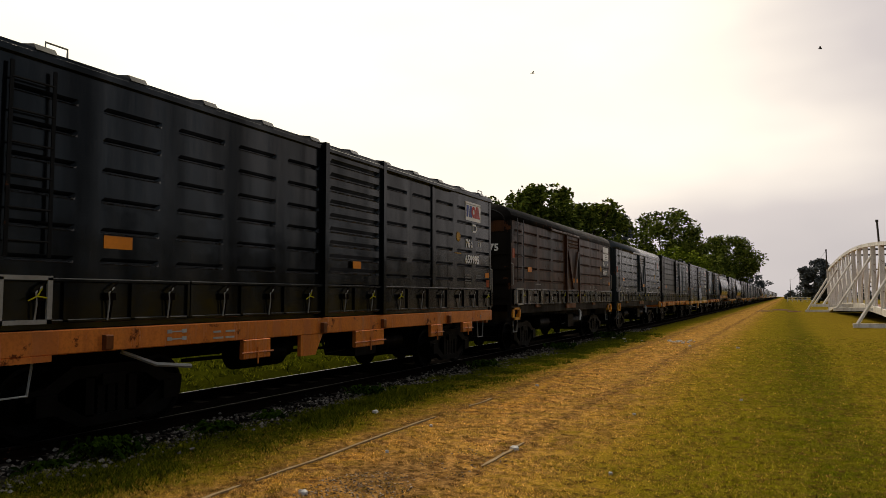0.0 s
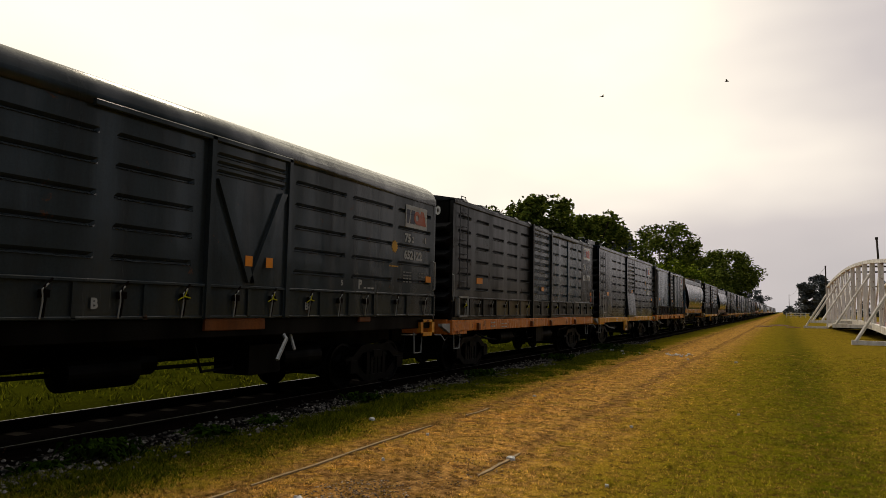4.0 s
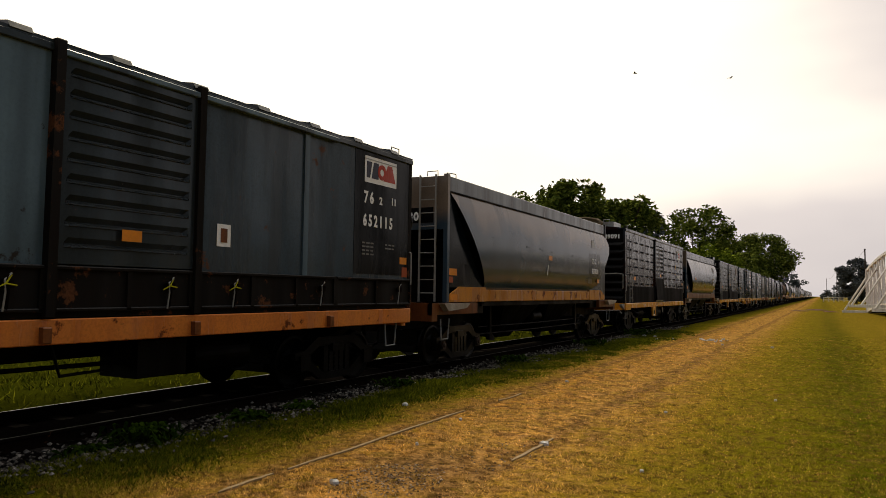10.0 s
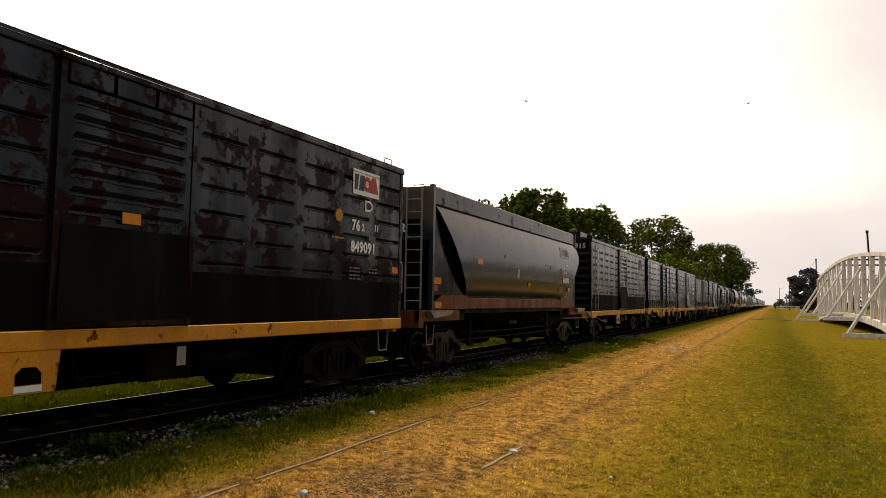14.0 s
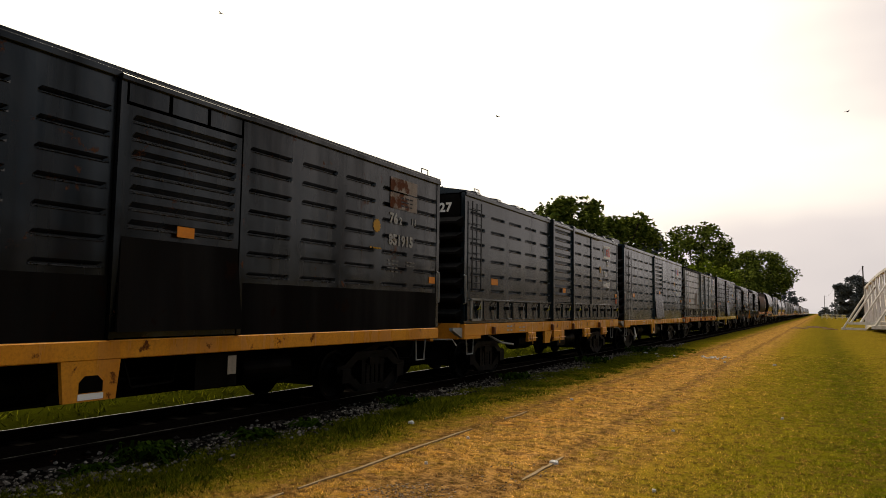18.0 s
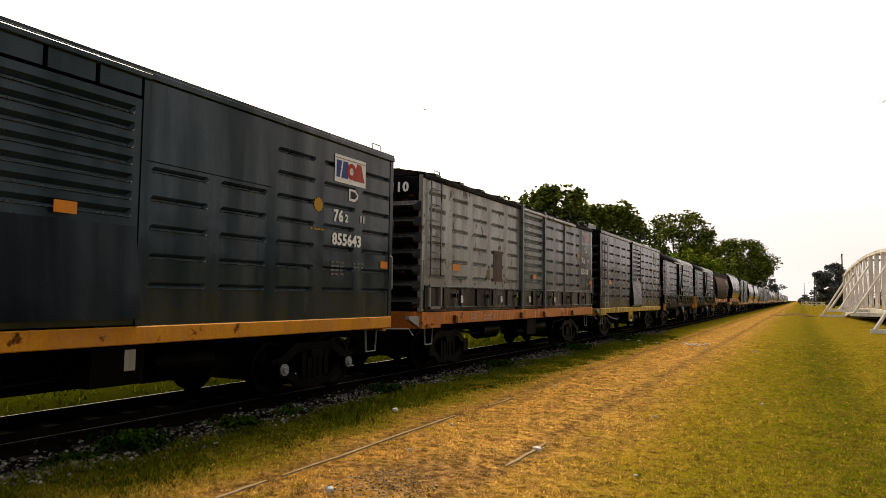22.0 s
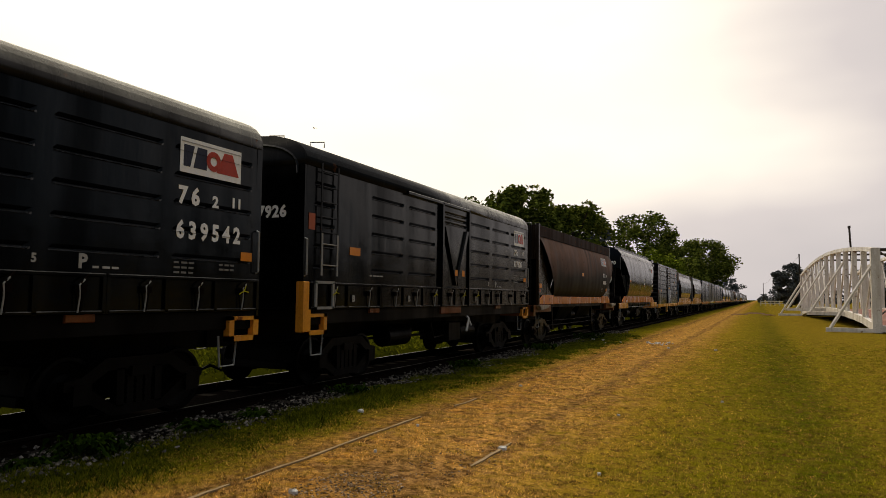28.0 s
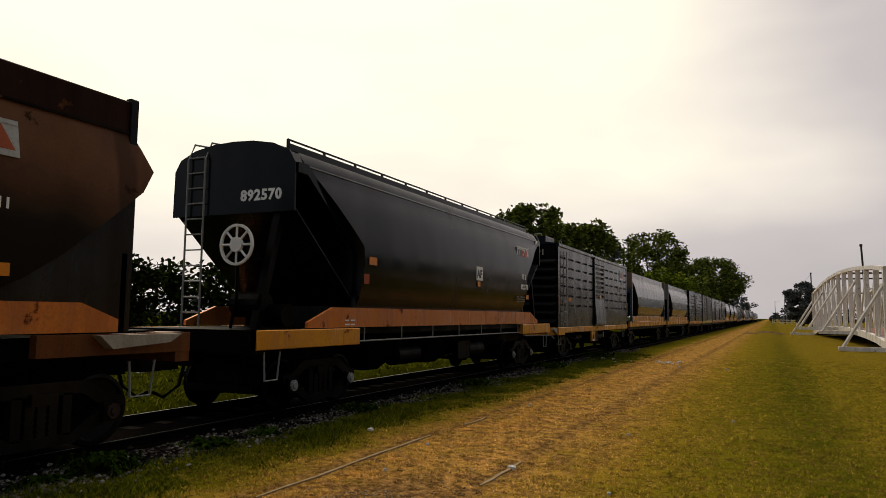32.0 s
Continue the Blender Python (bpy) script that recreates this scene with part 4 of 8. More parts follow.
def boards(w, L, x, z0, z1, mat, bays, frame_mat="galv", sparse=False):
    """The low grain boards along the bottom of the side, with clamps."""
    for k, (a, c, *own) in enumerate(bays):
        b = Mesh()
        b.box(x - 0.02, x + 0.025, a, c, z0 + 0.04, z1 - 0.04)
        n = max(1, round((c - a) / 1.1))
        board = part("grain_board", b, own[0] if own else mat, w)
        for i in range(n + 1):
            y = a + (c - a) * i / n
            b = Mesh()
            b.box(x + 0.02, x + 0.06, y - 0.03, y + 0.03, z0, z1)
            part("batten", b, mat, board)
        for za, zb_, out in ((z1 - 0.05, z1, 0.07), (z0, z0 + 0.045, 0.06)):
            b = Mesh()
            b.chamfered(x, x + out, a, c, za, zb_)
            part("board_rim", b, mat, board)
        for i in range(n):
            if sparse and i % 2 == k % 2:
                continue
            p = part("clamp", shared("clamp", m_clamp, "rail"), "rail", w)
            p.location = (x + 0.05, a + (c - a) * (i + 0.62) / n, z0 + 0.04)
            s = part("clamp_bar", shared("clamp_bar", lambda q: q.tube([(0, 0, 0), (0.02, 0.01, 0.20), (0.03, -0.01, 0.33), (0.035, 0.06, 0.40)], 0.011, 5), "galv"), "galv", w)
            s.location = (x + 0.07, a + (c - a) * (i + 0.62) / n - 0.03, z0 + 0.02)
            if (i + k) % 3 == 0:
                s = part("cord", shared("cord", lambda q: (q.tube([(0.03, -0.10, 0.24), (0.04, 0.0, 0.29), (0.03, 0.12, 0.27)], 0.010, 4), q.tube([(0.04, 0.0, 0.29), (0.03, 0.06, 0.38)], 0.010, 4)), "tie"), "tie", w, "yellow cord tied to the clamp")
                s.location = (x + 0.07, a + (c - a) * (i + 0.62) / n - 0.03, z0 + 0.02)
    f = Mesh()
    y = -L / 2 + 0.22
    for a, c, d, e in ((y, y + 0.62, z1 - 0.03, z1 + 0.02), (y, y + 0.62, z0, z0 + 0.05), (y, y + 0.06, z0, z1), (y + 0.56, y + 0.62, z0, z1)):
        f.box(x + 0.065, x + 0.095, a, c, d, e)
    part("step_frame", f, frame_mat, w)


def spread(a, b, n, gap):
    s = (b - a - gap * (n - 1)) / n
    return [(a + i * (s + gap), a + i * (s + gap) + s) for i in range(n)]


def rows_between(z0, z1, n, h=0.085):
    return [(z0 + i * (z1 - z0) / (n - 1) - h / 2, z0 + i * (z1 - z0) / (n - 1) + h / 2) for i in range(n)]


# ---- box wagons ----
HW = 1.48
HB = 2.10  # the bodies overhang a little more on the side away from the field


def box_wagon(name, label, L, body, number, cls="76 2", sill="orange", low=True, rows=6, ncol=4, smooth=False, door=None, panel=None, roof=None, humps=None, text="white",
              end_no=True, pads=False, load=False, worn=False, logo=True, boards_mat=None, c0=1.5, plate_low=True, right_mat=None, eave=None, right=0.85, lad="black_roof", top_text=4.28, legs=True, end=None, tan_bay=False, hatch=False, letter_b=False, mark_panel=False, plain_right=False, wide=1.22, size=0.29, dark="ink", dmark=True, patches=False, end_text=None, lower=None, rag=False, rust_end=False, hub=""):
    """A steel covered wagon; low: with grain boards under the wall, else with a plain plate down to the sill."""
    w = base(name, label, "freight wagon", "wagons of the train")
    z0 = 1.40 if low else 1.33
    eave = eave or (4.46 if low else 4.57)
    h = L / 2
    zb = 1.98 if low else z0
    roof, end, door, boards_mat = roof or body, end or "black_shaded", door or body, boards_mat or body
    humps = low if humps is None else humps
    dl, dr = -h + 6.05, -h + 8.2
    rz = rows_between(2.2 if low or plate_low else 1.84, 4.07, rows, 0.085)
    left = [(-h + 0.30, -h + 1.15)] + spread(-h + c0, dl - 0.06, ncol, 0.29)
    inr = right
    right = spread(dr + 0.12, h - 0.12, 5, 0.24)
    if smooth:
        left = right = []
    if plain_right:
        right = right[2:]
    b = Mesh()
    b.grooved(HW, -h, dl, zb, eave, left, rz)
    part("side_wall", b, body, w)
    b = Mesh()
    ys = dr
    if plain_right:
        cols = spread(dr + 0.12, h - 0.12, 5, 0.24)
        ys = (cols[1][1] + cols[2][0]) / 2
        b.grooved(HW, dr, ys, zb, 3.42, cols[:2], [r for r in rz if r[1] < 3.38])
        part("side_wall", b, right_mat or body, w)
        b = Mesh()
        b.chamfered(HW - 0.06, HW + 0.012, dr, ys, 3.42, eave - 0.1)
        part("plain_panel", b, right_mat or body, w)
        b = Mesh()
    b.grooved(HW, ys, h, zb, eave, right, rz)
    part("side_wall", b, right_mat or body, w)
    b = Mesh()
    b.grooved(-HB, -h, h, z0, eave, left + right, rz)
    part("side_wall", b, body, w)
    if not low and plate_low:
        b = Mesh()
        b.box(HW - 0.08, HW + 0.006, -h, dl, z0, zb + 0.75)
        b.box(HW - 0.08, HW + 0.006, dr, h, z0, zb + 0.75)
        part("lower_plate", b, lower or body, w)
    else:
        b = Mesh()
        b.box(HW - 0.10, HW - 0.02, -h, h, z0, zb)
        part("lower_wall", b, boards_mat, w)
    # sliding door with full-width grooves, its posts and the rail above
    b = Mesh()
    nd = 9 if low else 7
    low_d = 2.12 if low else 2.06
    dt = eave - 0.12 if low else eave - 0.40
    b.grooved(HW + 0.05, dl + 0.10, dr - 0.10, zb + 0.02, dt, [(dl + 0.20, dr - 0.20)], rows_between((low_d + 0.12) if low else 2.72, dt - 0.16, nd, 0.12), 0.085)
    part("door", b, door, w)
    if not low:
        for k in range(3):
            q = Mesh()
            a = dl + 0.10 + k * (dr - dl - 0.2) / 3
            q.box(HW + 0.01, HW + 0.06, a + 0.03, a + (dr - dl - 0.2) / 3 - 0.03, dt + 0.04, eave - 0.08)
            part("door_header", q, body, w)
    if not low:
        b = Mesh()
        b.add([(HW + 0.055, dl + 0.12, 2.56), (HW + 0.055, dr - 0.12, 2.56), (HW + 0.14, dr - 0.06, 1.42), (HW + 0.14, dl + 0.06, 1.42),
               (HW + 0.03, dl + 0.12, 2.56), (HW + 0.03, dr - 0.12, 2.56), (HW + 0.11, dr - 0.06, 1.42), (HW + 0.11, dl + 0.06, 1.42)],
              [(3, 2, 1, 0), (4, 5, 6, 7), (0, 1, 5, 4), (1, 2, 6, 5), (2, 3, 7, 6), (3, 0, 4, 7)])
        part("door_panel", b, panel or lower or body, w)
    for y in (dl + 0.05, dr - 0.05):
        b = Mesh()
        if low:
            b.chamfered(HW - 0.02, HW + 0.11, y - 0.055, y + 0.055, z0, eave + 0.04)
        else:
            b.chamfered(HW - 0.02, HW + 0.065, y - 0.04, y + 0.04, z0, eave - 0.06)
        part("door_post", b, door if letter_b else "rusty_dark" if smooth else body, w)
    b = Mesh()
    b.chamfered(HW, HW + 0.10, dl, h - 2.6 if low else dr, eave - 0.13, eave - 0.05)
    part("door_rail", b, body, w)
    if low and not smooth:
        b = Mesh()
        b.box(HW - 0.01, HW + 0.03, dr + 2.28, dr + 2.38, zb, eave - 0.10)
        part("side_post", b, right_mat or body, w)
    if smooth:
        b = Mesh()
        for q in (1.32, 1.52, 2.55, 4.2):
            for k in range(18):
                b.disc("x", (HW + 0.006, -h + q, 2.08 + k * 0.13), 0.024, 0.016, 6)
        part("rivets", b, "grey_green", w)["kind"] = "stuff"
        b = Mesh()
        b.box(HW, HW + 0.010, -h + 3.42, -h + 3.98, 2.16, 2.62)
        part("side_patch", b, "grey_green", w)
        b = Mesh()
        b.prism([(-h + 3.52, 2.17), (-h + 3.86, 2.17), (-h + 3.52, 2.50)], "x", HW + 0.010, HW + 0.014)
        part("triangle_mark", b, "number_panel", w)
        b = Mesh()
        b.prism([(-h + 3.57, 2.21), (-h + 3.74, 2.21), (-h + 3.57, 2.39)], "x", HW + 0.014, HW + 0.018)
        part("triangle_centre", b, "grey_green", w)
        b = Mesh()
        b.box(HW - 0.01, HW + 0.008, -h + 0.10, -h + 1.05, zb, eave - 0.1)
        part("corner_plate", b, "rusty_dark", w, "dark plate behind the ladder")
        b = Mesh()
        b.box(HW, HW + 0.03, dr + 2.2, dr + 2.32, zb, eave - 0.1)
        part("side_post", b, body, w)
    b = Mesh()
    b.chamfered(HW - 0.02, HW + 0.045, -h, h, eave - 0.10, eave - 0.01, 0.01)
    part("eave_strip", b, roof, w)
    box_roof(w, L, HW, eave, roof, humps, 0.16 if low else 0.12, hb=HB)
    # ends are coloured darker than the sides to carry their shade
    end_wall(w, "end_wall", -h, -1, HW, z0, eave - 0.02, end, 7 if low else 8, post="rusty_dark" if smooth else body, hb=HB)
    end_wall(w, "end_wall", h, 1, HW, z0, eave - 0.02, end, 7 if low else 8, post="rusty_dark" if smooth else body, hb=HB)
    # sills, floor frame
    for s in (-1, 1):
        b = Mesh()
        xa, xb = sorted((s * (HW - 0.09), s * (HW + 0.03)))
        b.chamfered(xa, xb, -h, h, 1.10, 1.385 if low else 1.325)
        q = 0.9
        b.prism([(1.10, xa), (1.10, xb), (1.03, xb), (1.03, xa)], "y", -h, -h + q)
        part("side_sill", b, sill, w)
        b = Mesh()
        b.box(-HW + 0.1, HW - 0.1, s * h - 0.12, s * h + 0.02, 1.03, z0)
        part("end_beam", b, sill, w)
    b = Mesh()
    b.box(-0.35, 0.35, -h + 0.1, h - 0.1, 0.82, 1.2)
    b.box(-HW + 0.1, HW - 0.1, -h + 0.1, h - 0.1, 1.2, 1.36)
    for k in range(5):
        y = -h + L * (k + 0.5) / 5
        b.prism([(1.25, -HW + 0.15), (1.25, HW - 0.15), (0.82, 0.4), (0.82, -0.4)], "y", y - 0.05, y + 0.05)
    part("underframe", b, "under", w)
    if not low:
        b = Mesh()
        b.prism([(-h + 3.3, 0.86), (-h + 4.4, 0.46), (h - 4.4, 0.46), (h - 3.3, 0.86)], "x", -0.32, 0.32)
        part("fish_belly_sill", b, "under", w)
    brakes(w, L)
    if pads:
        for y, a, z in ((-2.75, 0.62, 0.83), (-0.35, 1.02, 0.78), (2.75, 0.7, 0.80), (5.05, 0.62, 0.83)) if pads > 1 else ((-2.75, 0.62, 0.80), (0.6, 1.05, 0.78), (3.6, 0.6, 0.82), (5.4, 0.55, 0.85)):
            b = Mesh()
            b.chamfered(HW - 0.04, HW + 0.04, y - a / 2, y + a / 2, z, 1.10)
            b.tube([(HW + 0.05, y - a / 2 - 0.06, z + 0.10), (HW + 0.05, y + a / 2 + 0.06, z + 0.10)], 0.014, 5)
            b.tube([(HW + 0.055, y, z + 0.18), (HW + 0.055, y, z - 0.08)], 0.014, 5)
            part("sill_pad", b, sill, w)
        b = Mesh()
        b.prism([(-1.62, 1.10), (-0.98, 1.10), (-1.20, 0.74), (-1.62, 0.74)], "x", HW - 0.05, HW + 0.02)
        part("sill_gusset", b, sill, w)
    if not low and legs:
        b = Mesh()
        y = -h + 5.9
        out = [(y - 0.38, 1.12), (y + 0.38, 1.12), (y + 0.33, 0.64), (y - 0.33, 0.64)]
        b.prism(out[::-1], "x", HW - 0.04, HW + 0.02)
        part("sill_leg", b, sill, w)
        # a flat dark plate stands for the shaded hole
        b = Mesh()
        b.prism([(y - 0.15, 0.74), (y - 0.15, 0.86), (y - 0.08, 0.93), (y + 0.08, 0.93), (y + 0.15, 0.86), (y + 0.15, 0.74)][::-1], "x", HW + 0.018, HW + 0.026)
        part("jacking_hole", b, "under", w)
        plate("jack_label", w, HW + 0.022, y - 0.16, 0.66, 0.32, 0.07, "white")
        plate("sill_tag", w, HW - 0.02, -h + 8.05, 0.78, 0.16, 0.26, "wood")
    if low:
        sp = -h + 2.9
        boards(w, L, HW, 1.46, 1.98, boards_mat, [(-h + 0.1, sp), (sp + 0.04, dl - 0.02, *(["tan_board"] if tan_bay else [])), (dl + 0.12, dr - 0.12), (dr + 0.04, dr + 3.05), (dr + 3.1, h - 0.05)], sparse=letter_b or smooth)
        for y in (dl + 0.03, dr - 0.03, -h + 1.6, 4.2):
            b = Mesh()
            b.chamfered(HW, HW + 0.11, y - 0.05, y + 0.05, 1.12, 1.30)
            part("sill_bracket", b, "rust_orange", w)
    # ladder by the corner, with a pale lower half on the plain-plate wagons
    ld = part("ladder", shared(f"ladder:{lad}:{low}", lambda q: m_ladder(q, 2.2 if low else 2.5, 4.34, 6 if low else 5), lad), lad, w)
    ld.location = (HW + 0.02, -h + 0.3 + (0.0 if low else 0.25), 0)
    if not low:
        l2 = part("lower_ladder", shared("lower_ladder", lambda q: m_ladder(q, 1.36, 2.55, 3, 0.52), "galv"), "galv", w, "pale lower ladder")
        l2.location = (HW + 0.03, -h + 0.55, 0)
    for y in (-h - 0.02, h - 0.05):
        hr = part("handrail", shared("handrail", m_handrail, "galv"), "galv", w)
        hr.location = (HW + 0.01, y, 1.86)
    for y in (-h + 0.25, -h + 0.95, h - 0.4):
        r = part("roof_handrail", shared("roof_handrail", m_roof_rail, "galv"), "galv", w)
        r.matrix_basis = pose(0.6 if y < -h + 0.5 else HW - 0.15, y, eave + (0.33 if y < -h + 0.5 and (not low or hatch) else 0.09), rz=0 if y < -h + 0.5 else 90)
    if not low or hatch:
        b = Mesh()
        b.chamfered(0.05, 0.95, -h + 0.12, -h + 1.35, eave + 0.10, eave + 0.34)
        b.chamfered(-0.3, 0.3, -h + 0.1, h - 0.1, eave + 0.17, eave + 0.21)
        part("roof_walkway", b, "light_grey" if load else "slate", w)
    else:
        b = Mesh()
        b.prism([(eave + 0.10, -0.9), (eave + 0.10, 0.1), (eave + 0.24, -0.15), (eave + 0.24, -0.65)], "y", -h - 0.02, -h + 0.9)
        part("roof_walkway", b, roof, w)
    b = Mesh()
    b.tube([(-1.2, -h - 0.10, 1.0), (0.3, -h - 0.16, 0.98), (0.6, -h - 0.16, 1.0), (1.25, -h - 0.12, 1.02), (1.36, -h - 0.12, 0.88)], 0.018)
    if load:
        b.tube([(-1.3, -h - 0.12, 2.55), (1.2, -h - 0.14, 2.62), (1.42, -h - 0.14, 2.58), (1.42, -h - 0.14, 2.0), (1.38, -h - 0.08, 1.95)], 0.018)
    part("uncoupling_rod", b, "galv", w)
    b = Mesh()
    b.tube([(1.0, h, 3.22), (1.0, h + 0.36, 3.22)], 0.03)
    b.tube([(1.0, h + 0.10, 1.25), (1.0, h + 0.12, 3.22)], 0.022)
    part("brake_stand", b, "under", w)
    b = Mesh()
    b.disc("y", (1.0, h + 0.40, 3.22), 0.29, 0.02, 20, inner=0.255)
    b.disc("y", (1.0, h + 0.40, 3.22), 0.07, 0.03, 10)
    for k in range(5):
        q = 2 * math.pi * k / 5
        b.tube([(1.0, h + 0.40, 3.22), (1.0 + 0.27 * math.cos(q), h + 0.40, 3.22 + 0.27 * math.sin(q))], 0.014, 4)
    part("brake_wheel", b, "black_roof", w, "dark spoked hand brake wheel")
    b = Mesh()
    b.prism([(-h, 1.30), (-h - 0.46, 1.30), (-h - 0.46, 1.24), (-h, 1.06)][::-1], "x", HW - 0.14, HW - 0.03)
    part("corner_step", b, "dull_white", w, "pale chequered corner step")
    couplings(w, L)
    steps(w, L)
    running_gear(w, L, hub=hub)
    if rag:
        b = Mesh()
        b.prism([(-h + 1.95, 1.02), (-h + 1.99, 1.02), (-h + 2.18, 0.80), (-h + 2.38, 0.62), (-h + 2.30, 0.55), (-h + 2.19, 0.58), (-h + 2.08, 0.78)][::-1], "x", HW - 0.06, HW - 0.02)
        part("torn_strip", b, "white", w, "torn white strip hanging from the sill")
    else:
        b = Mesh()
        b.tube([(HW - 0.3, -h + 2.1, 1.05), (HW - 0.1, -h + 2.5, 0.86), (HW + 0.02, -h + 3.0, 0.80)], 0.03)
        part("release_lever", b, "galv" if pads or smooth or hatch else "under", w)
    if rust_end:
        for xa, xb in ((-1.3, -0.62), (-0.56, 0.02), (0.08, 0.62)):
            b = Mesh()
            b.box(xa, xb, -h - 0.012, -h + 0.01, 4.05, 4.46)
            part("rusty_end_panel", b, "rust_dark", w, "rusty brown patch")
    # writing and reflectors
    if mark_panel:
        plate("mark_panel", w, HW + 0.001, h - inr - wide - 0.25, 2.05, wide + inr + 0.20, 2.32, "number_panel", "black panel behind the writing")
    markings(w, L, number, cls, HW + 0.008, top_text, size, text, worn=worn, logo=logo, wide=wide, right=inr, dark=dark, dmark=dmark, dot=dmark or patches, patches=patches)
    plate("reflector", w, HW + 0.004, -h + 1.55, 2.36, 0.42, 0.16, "reflector", "orange reflector")
    plate("reflector", w, HW + 0.104, -h + 6.95, 2.30 if low else 2.62, 0.28, 0.14, "reflector", "orange reflector")
    plate("red_plate", w, HW + 0.004, h - 0.33, 2.02, 0.2, 0.2, "red_reflector", "dull red plate") if low else plate("red_plate", w, HW + 0.008, -h + 0.06, 2.18, 0.2, 0.28, "red_reflector", "dull red plate")
    bars(w, HW + 0.034, -h + 3.4, 1.24, 0.5, 2, "dull_white", 0.09, 2)
    if end_no:
        plate_m = Mesh()
        zn = 4.08 if low else 4.16
        plate_m.box(-0.05, HW - 0.12, -h - 0.004, -h + 0.01, zn - 0.08, zn + 0.32)
        part("number_panel", plate_m, "number_panel" if smooth or end_text or letter_b else end, w)
        no = end_text or number
        lettering(no[:2] if " " in no else no, 0.25 if load else 0.30, text, w, ((0.42 if load else 0.10) if len(no) > 3 else 0.72, -h - 0.006, zn), "end", "number", 1.05)
        if " " in no:
            lettering(no[3:], 0.22, text, w, (0.56, -h - 0.006, zn), "end", "number", 1.0, 0.95)
    if low and not smooth:
        for y, c in ((h - 2.75, "5"), (h - 0.85, "7")):
            lettering(c, 0.12, "dull_white", w, (HW + 0.036, y, 1.17), "side", "letter")
        for z in (1.27, 1.17):
            b = Mesh()
            b.box(0, 0.004, 0, 0.34, 0.012, 0.03)
            for q in (0.0, 0.26):
                b.box(0, 0.005, q, q + 0.08, 0.0, 0.05)
            p = part("link_mark", b, "dull_white", w)
            p.location = (HW + 0.034, -h + 2.55, z)
    if smooth:
        plate("paper_label", w, HW + 0.004, dr + 0.35, 2.34, 0.26, 0.32, "white", "white paper label")
        plate("paper_print", w, HW + 0.012, dr + 0.42, 2.40, 0.12, 0.20, "rust_orange")
    if letter_b:
        for y in (-h + 1.9, -h + 4.45, -h + 6.75, -h + 9.2):
            lettering("B", 0.24, "white", w, (HW + 0.064, y, 1.60), "side", "letter")
        plate("rust_patch", w, HW + 0.003, -h + 4.05, 2.16, 0.62, 0.84, "brown", "rusted-through maroon patch")
        plate("rust_patch", w, HW + 0.003, -h + 3.62, 2.20, 0.22, 0.26, "tan_board", "bare yellowish patch")
    if load:
        heap = Mesh()
        out = [(-1.42, 4.02), (-0.75, 3.97), (-0.10, 4.0), (0.0, 4.2), (0.02, 4.45), (0.30, 4.58), (0.50, 4.72), (0.48, 4.92), (0.28, 5.04), (-0.2, 5.10), (-0.8, 5.07), (-1.25, 5.02), (-1.42, 4.85), (-1.46, 4.4)]
        n = len(out)
        rings = ((-0.30, 0.86), (-0.37, 0.94), (-0.33, 0.99), (-0.05, 1.0), (0.30, 0.99), (0.55, 0.95), (0.62, 0.85))
        for i, (y, f) in enumerate(rings):
            for k, (px, pz) in enumerate(out):
                heap.v.append((-0.5 + (px + 0.5) * f + 0.02 * math.sin(k * 2.1 + i), -h + y + 0.025 * math.sin(k * 3 + i), 4.55 + (pz - 4.55) * f + 0.02 * math.sin(i * 2.3 + k)))
        for i in range(len(rings) - 1):
            for k in range(n):
                heap.f.append((i * n + k, i * n + (k + 1) % n, (i + 1) * n + (k + 1) % n, (i + 1) * n + k))
        heap.f += [tuple(range(n))[::-1], tuple(range((len(rings) - 1) * n, len(rings) * n))]
        part("roof_load", heap, "tarp", w, "dusty khaki bundle over the roof end", True)
    return w


def brakes(w, L):
    b = Mesh()
    b.disc("y", (0.55, -1.2, 0.86), 0.20, 0.35, 14)
    b.tube([(0.6, -3.4, 0.78), (0.62, 0.4, 0.74), (0.5, 3.3, 0.78)], 0.03)
    b.tube([(-0.6, -3.4, 0.72), (-0.5, 3.3, 0.75)], 0.03)
    part("brake_gear", b, "under", w)
    for y, r, z in ((-1.9, 0.24, 0.80), (2.3, 0.27, 0.76)):
        b = Mesh()
        b.lathe([(y - 0.62, 0.02), (y - 0.55, r), (y + 0.55, r), (y + 0.62, 0.02)])
        b.v = [(0.75 + p[1], p[0], z + p[2]) for p in b.v]
        part("air_reservoir", b, "under", w)
    b = Mesh()
    b.chamfered(0.35, 1.1, 0.7, 1.5, 0.55, 1.05)
    part("valve_box", b, "under", w)
    b = Mesh()
    b.tube([(1.1, -0.5, 1.1), (1.15, -0.4, 0.7), (1.1, 0.3, 0.72), (1.1, 0.4, 1.1)], 0.022)
    part("pipe_hanger", b, "under", w)


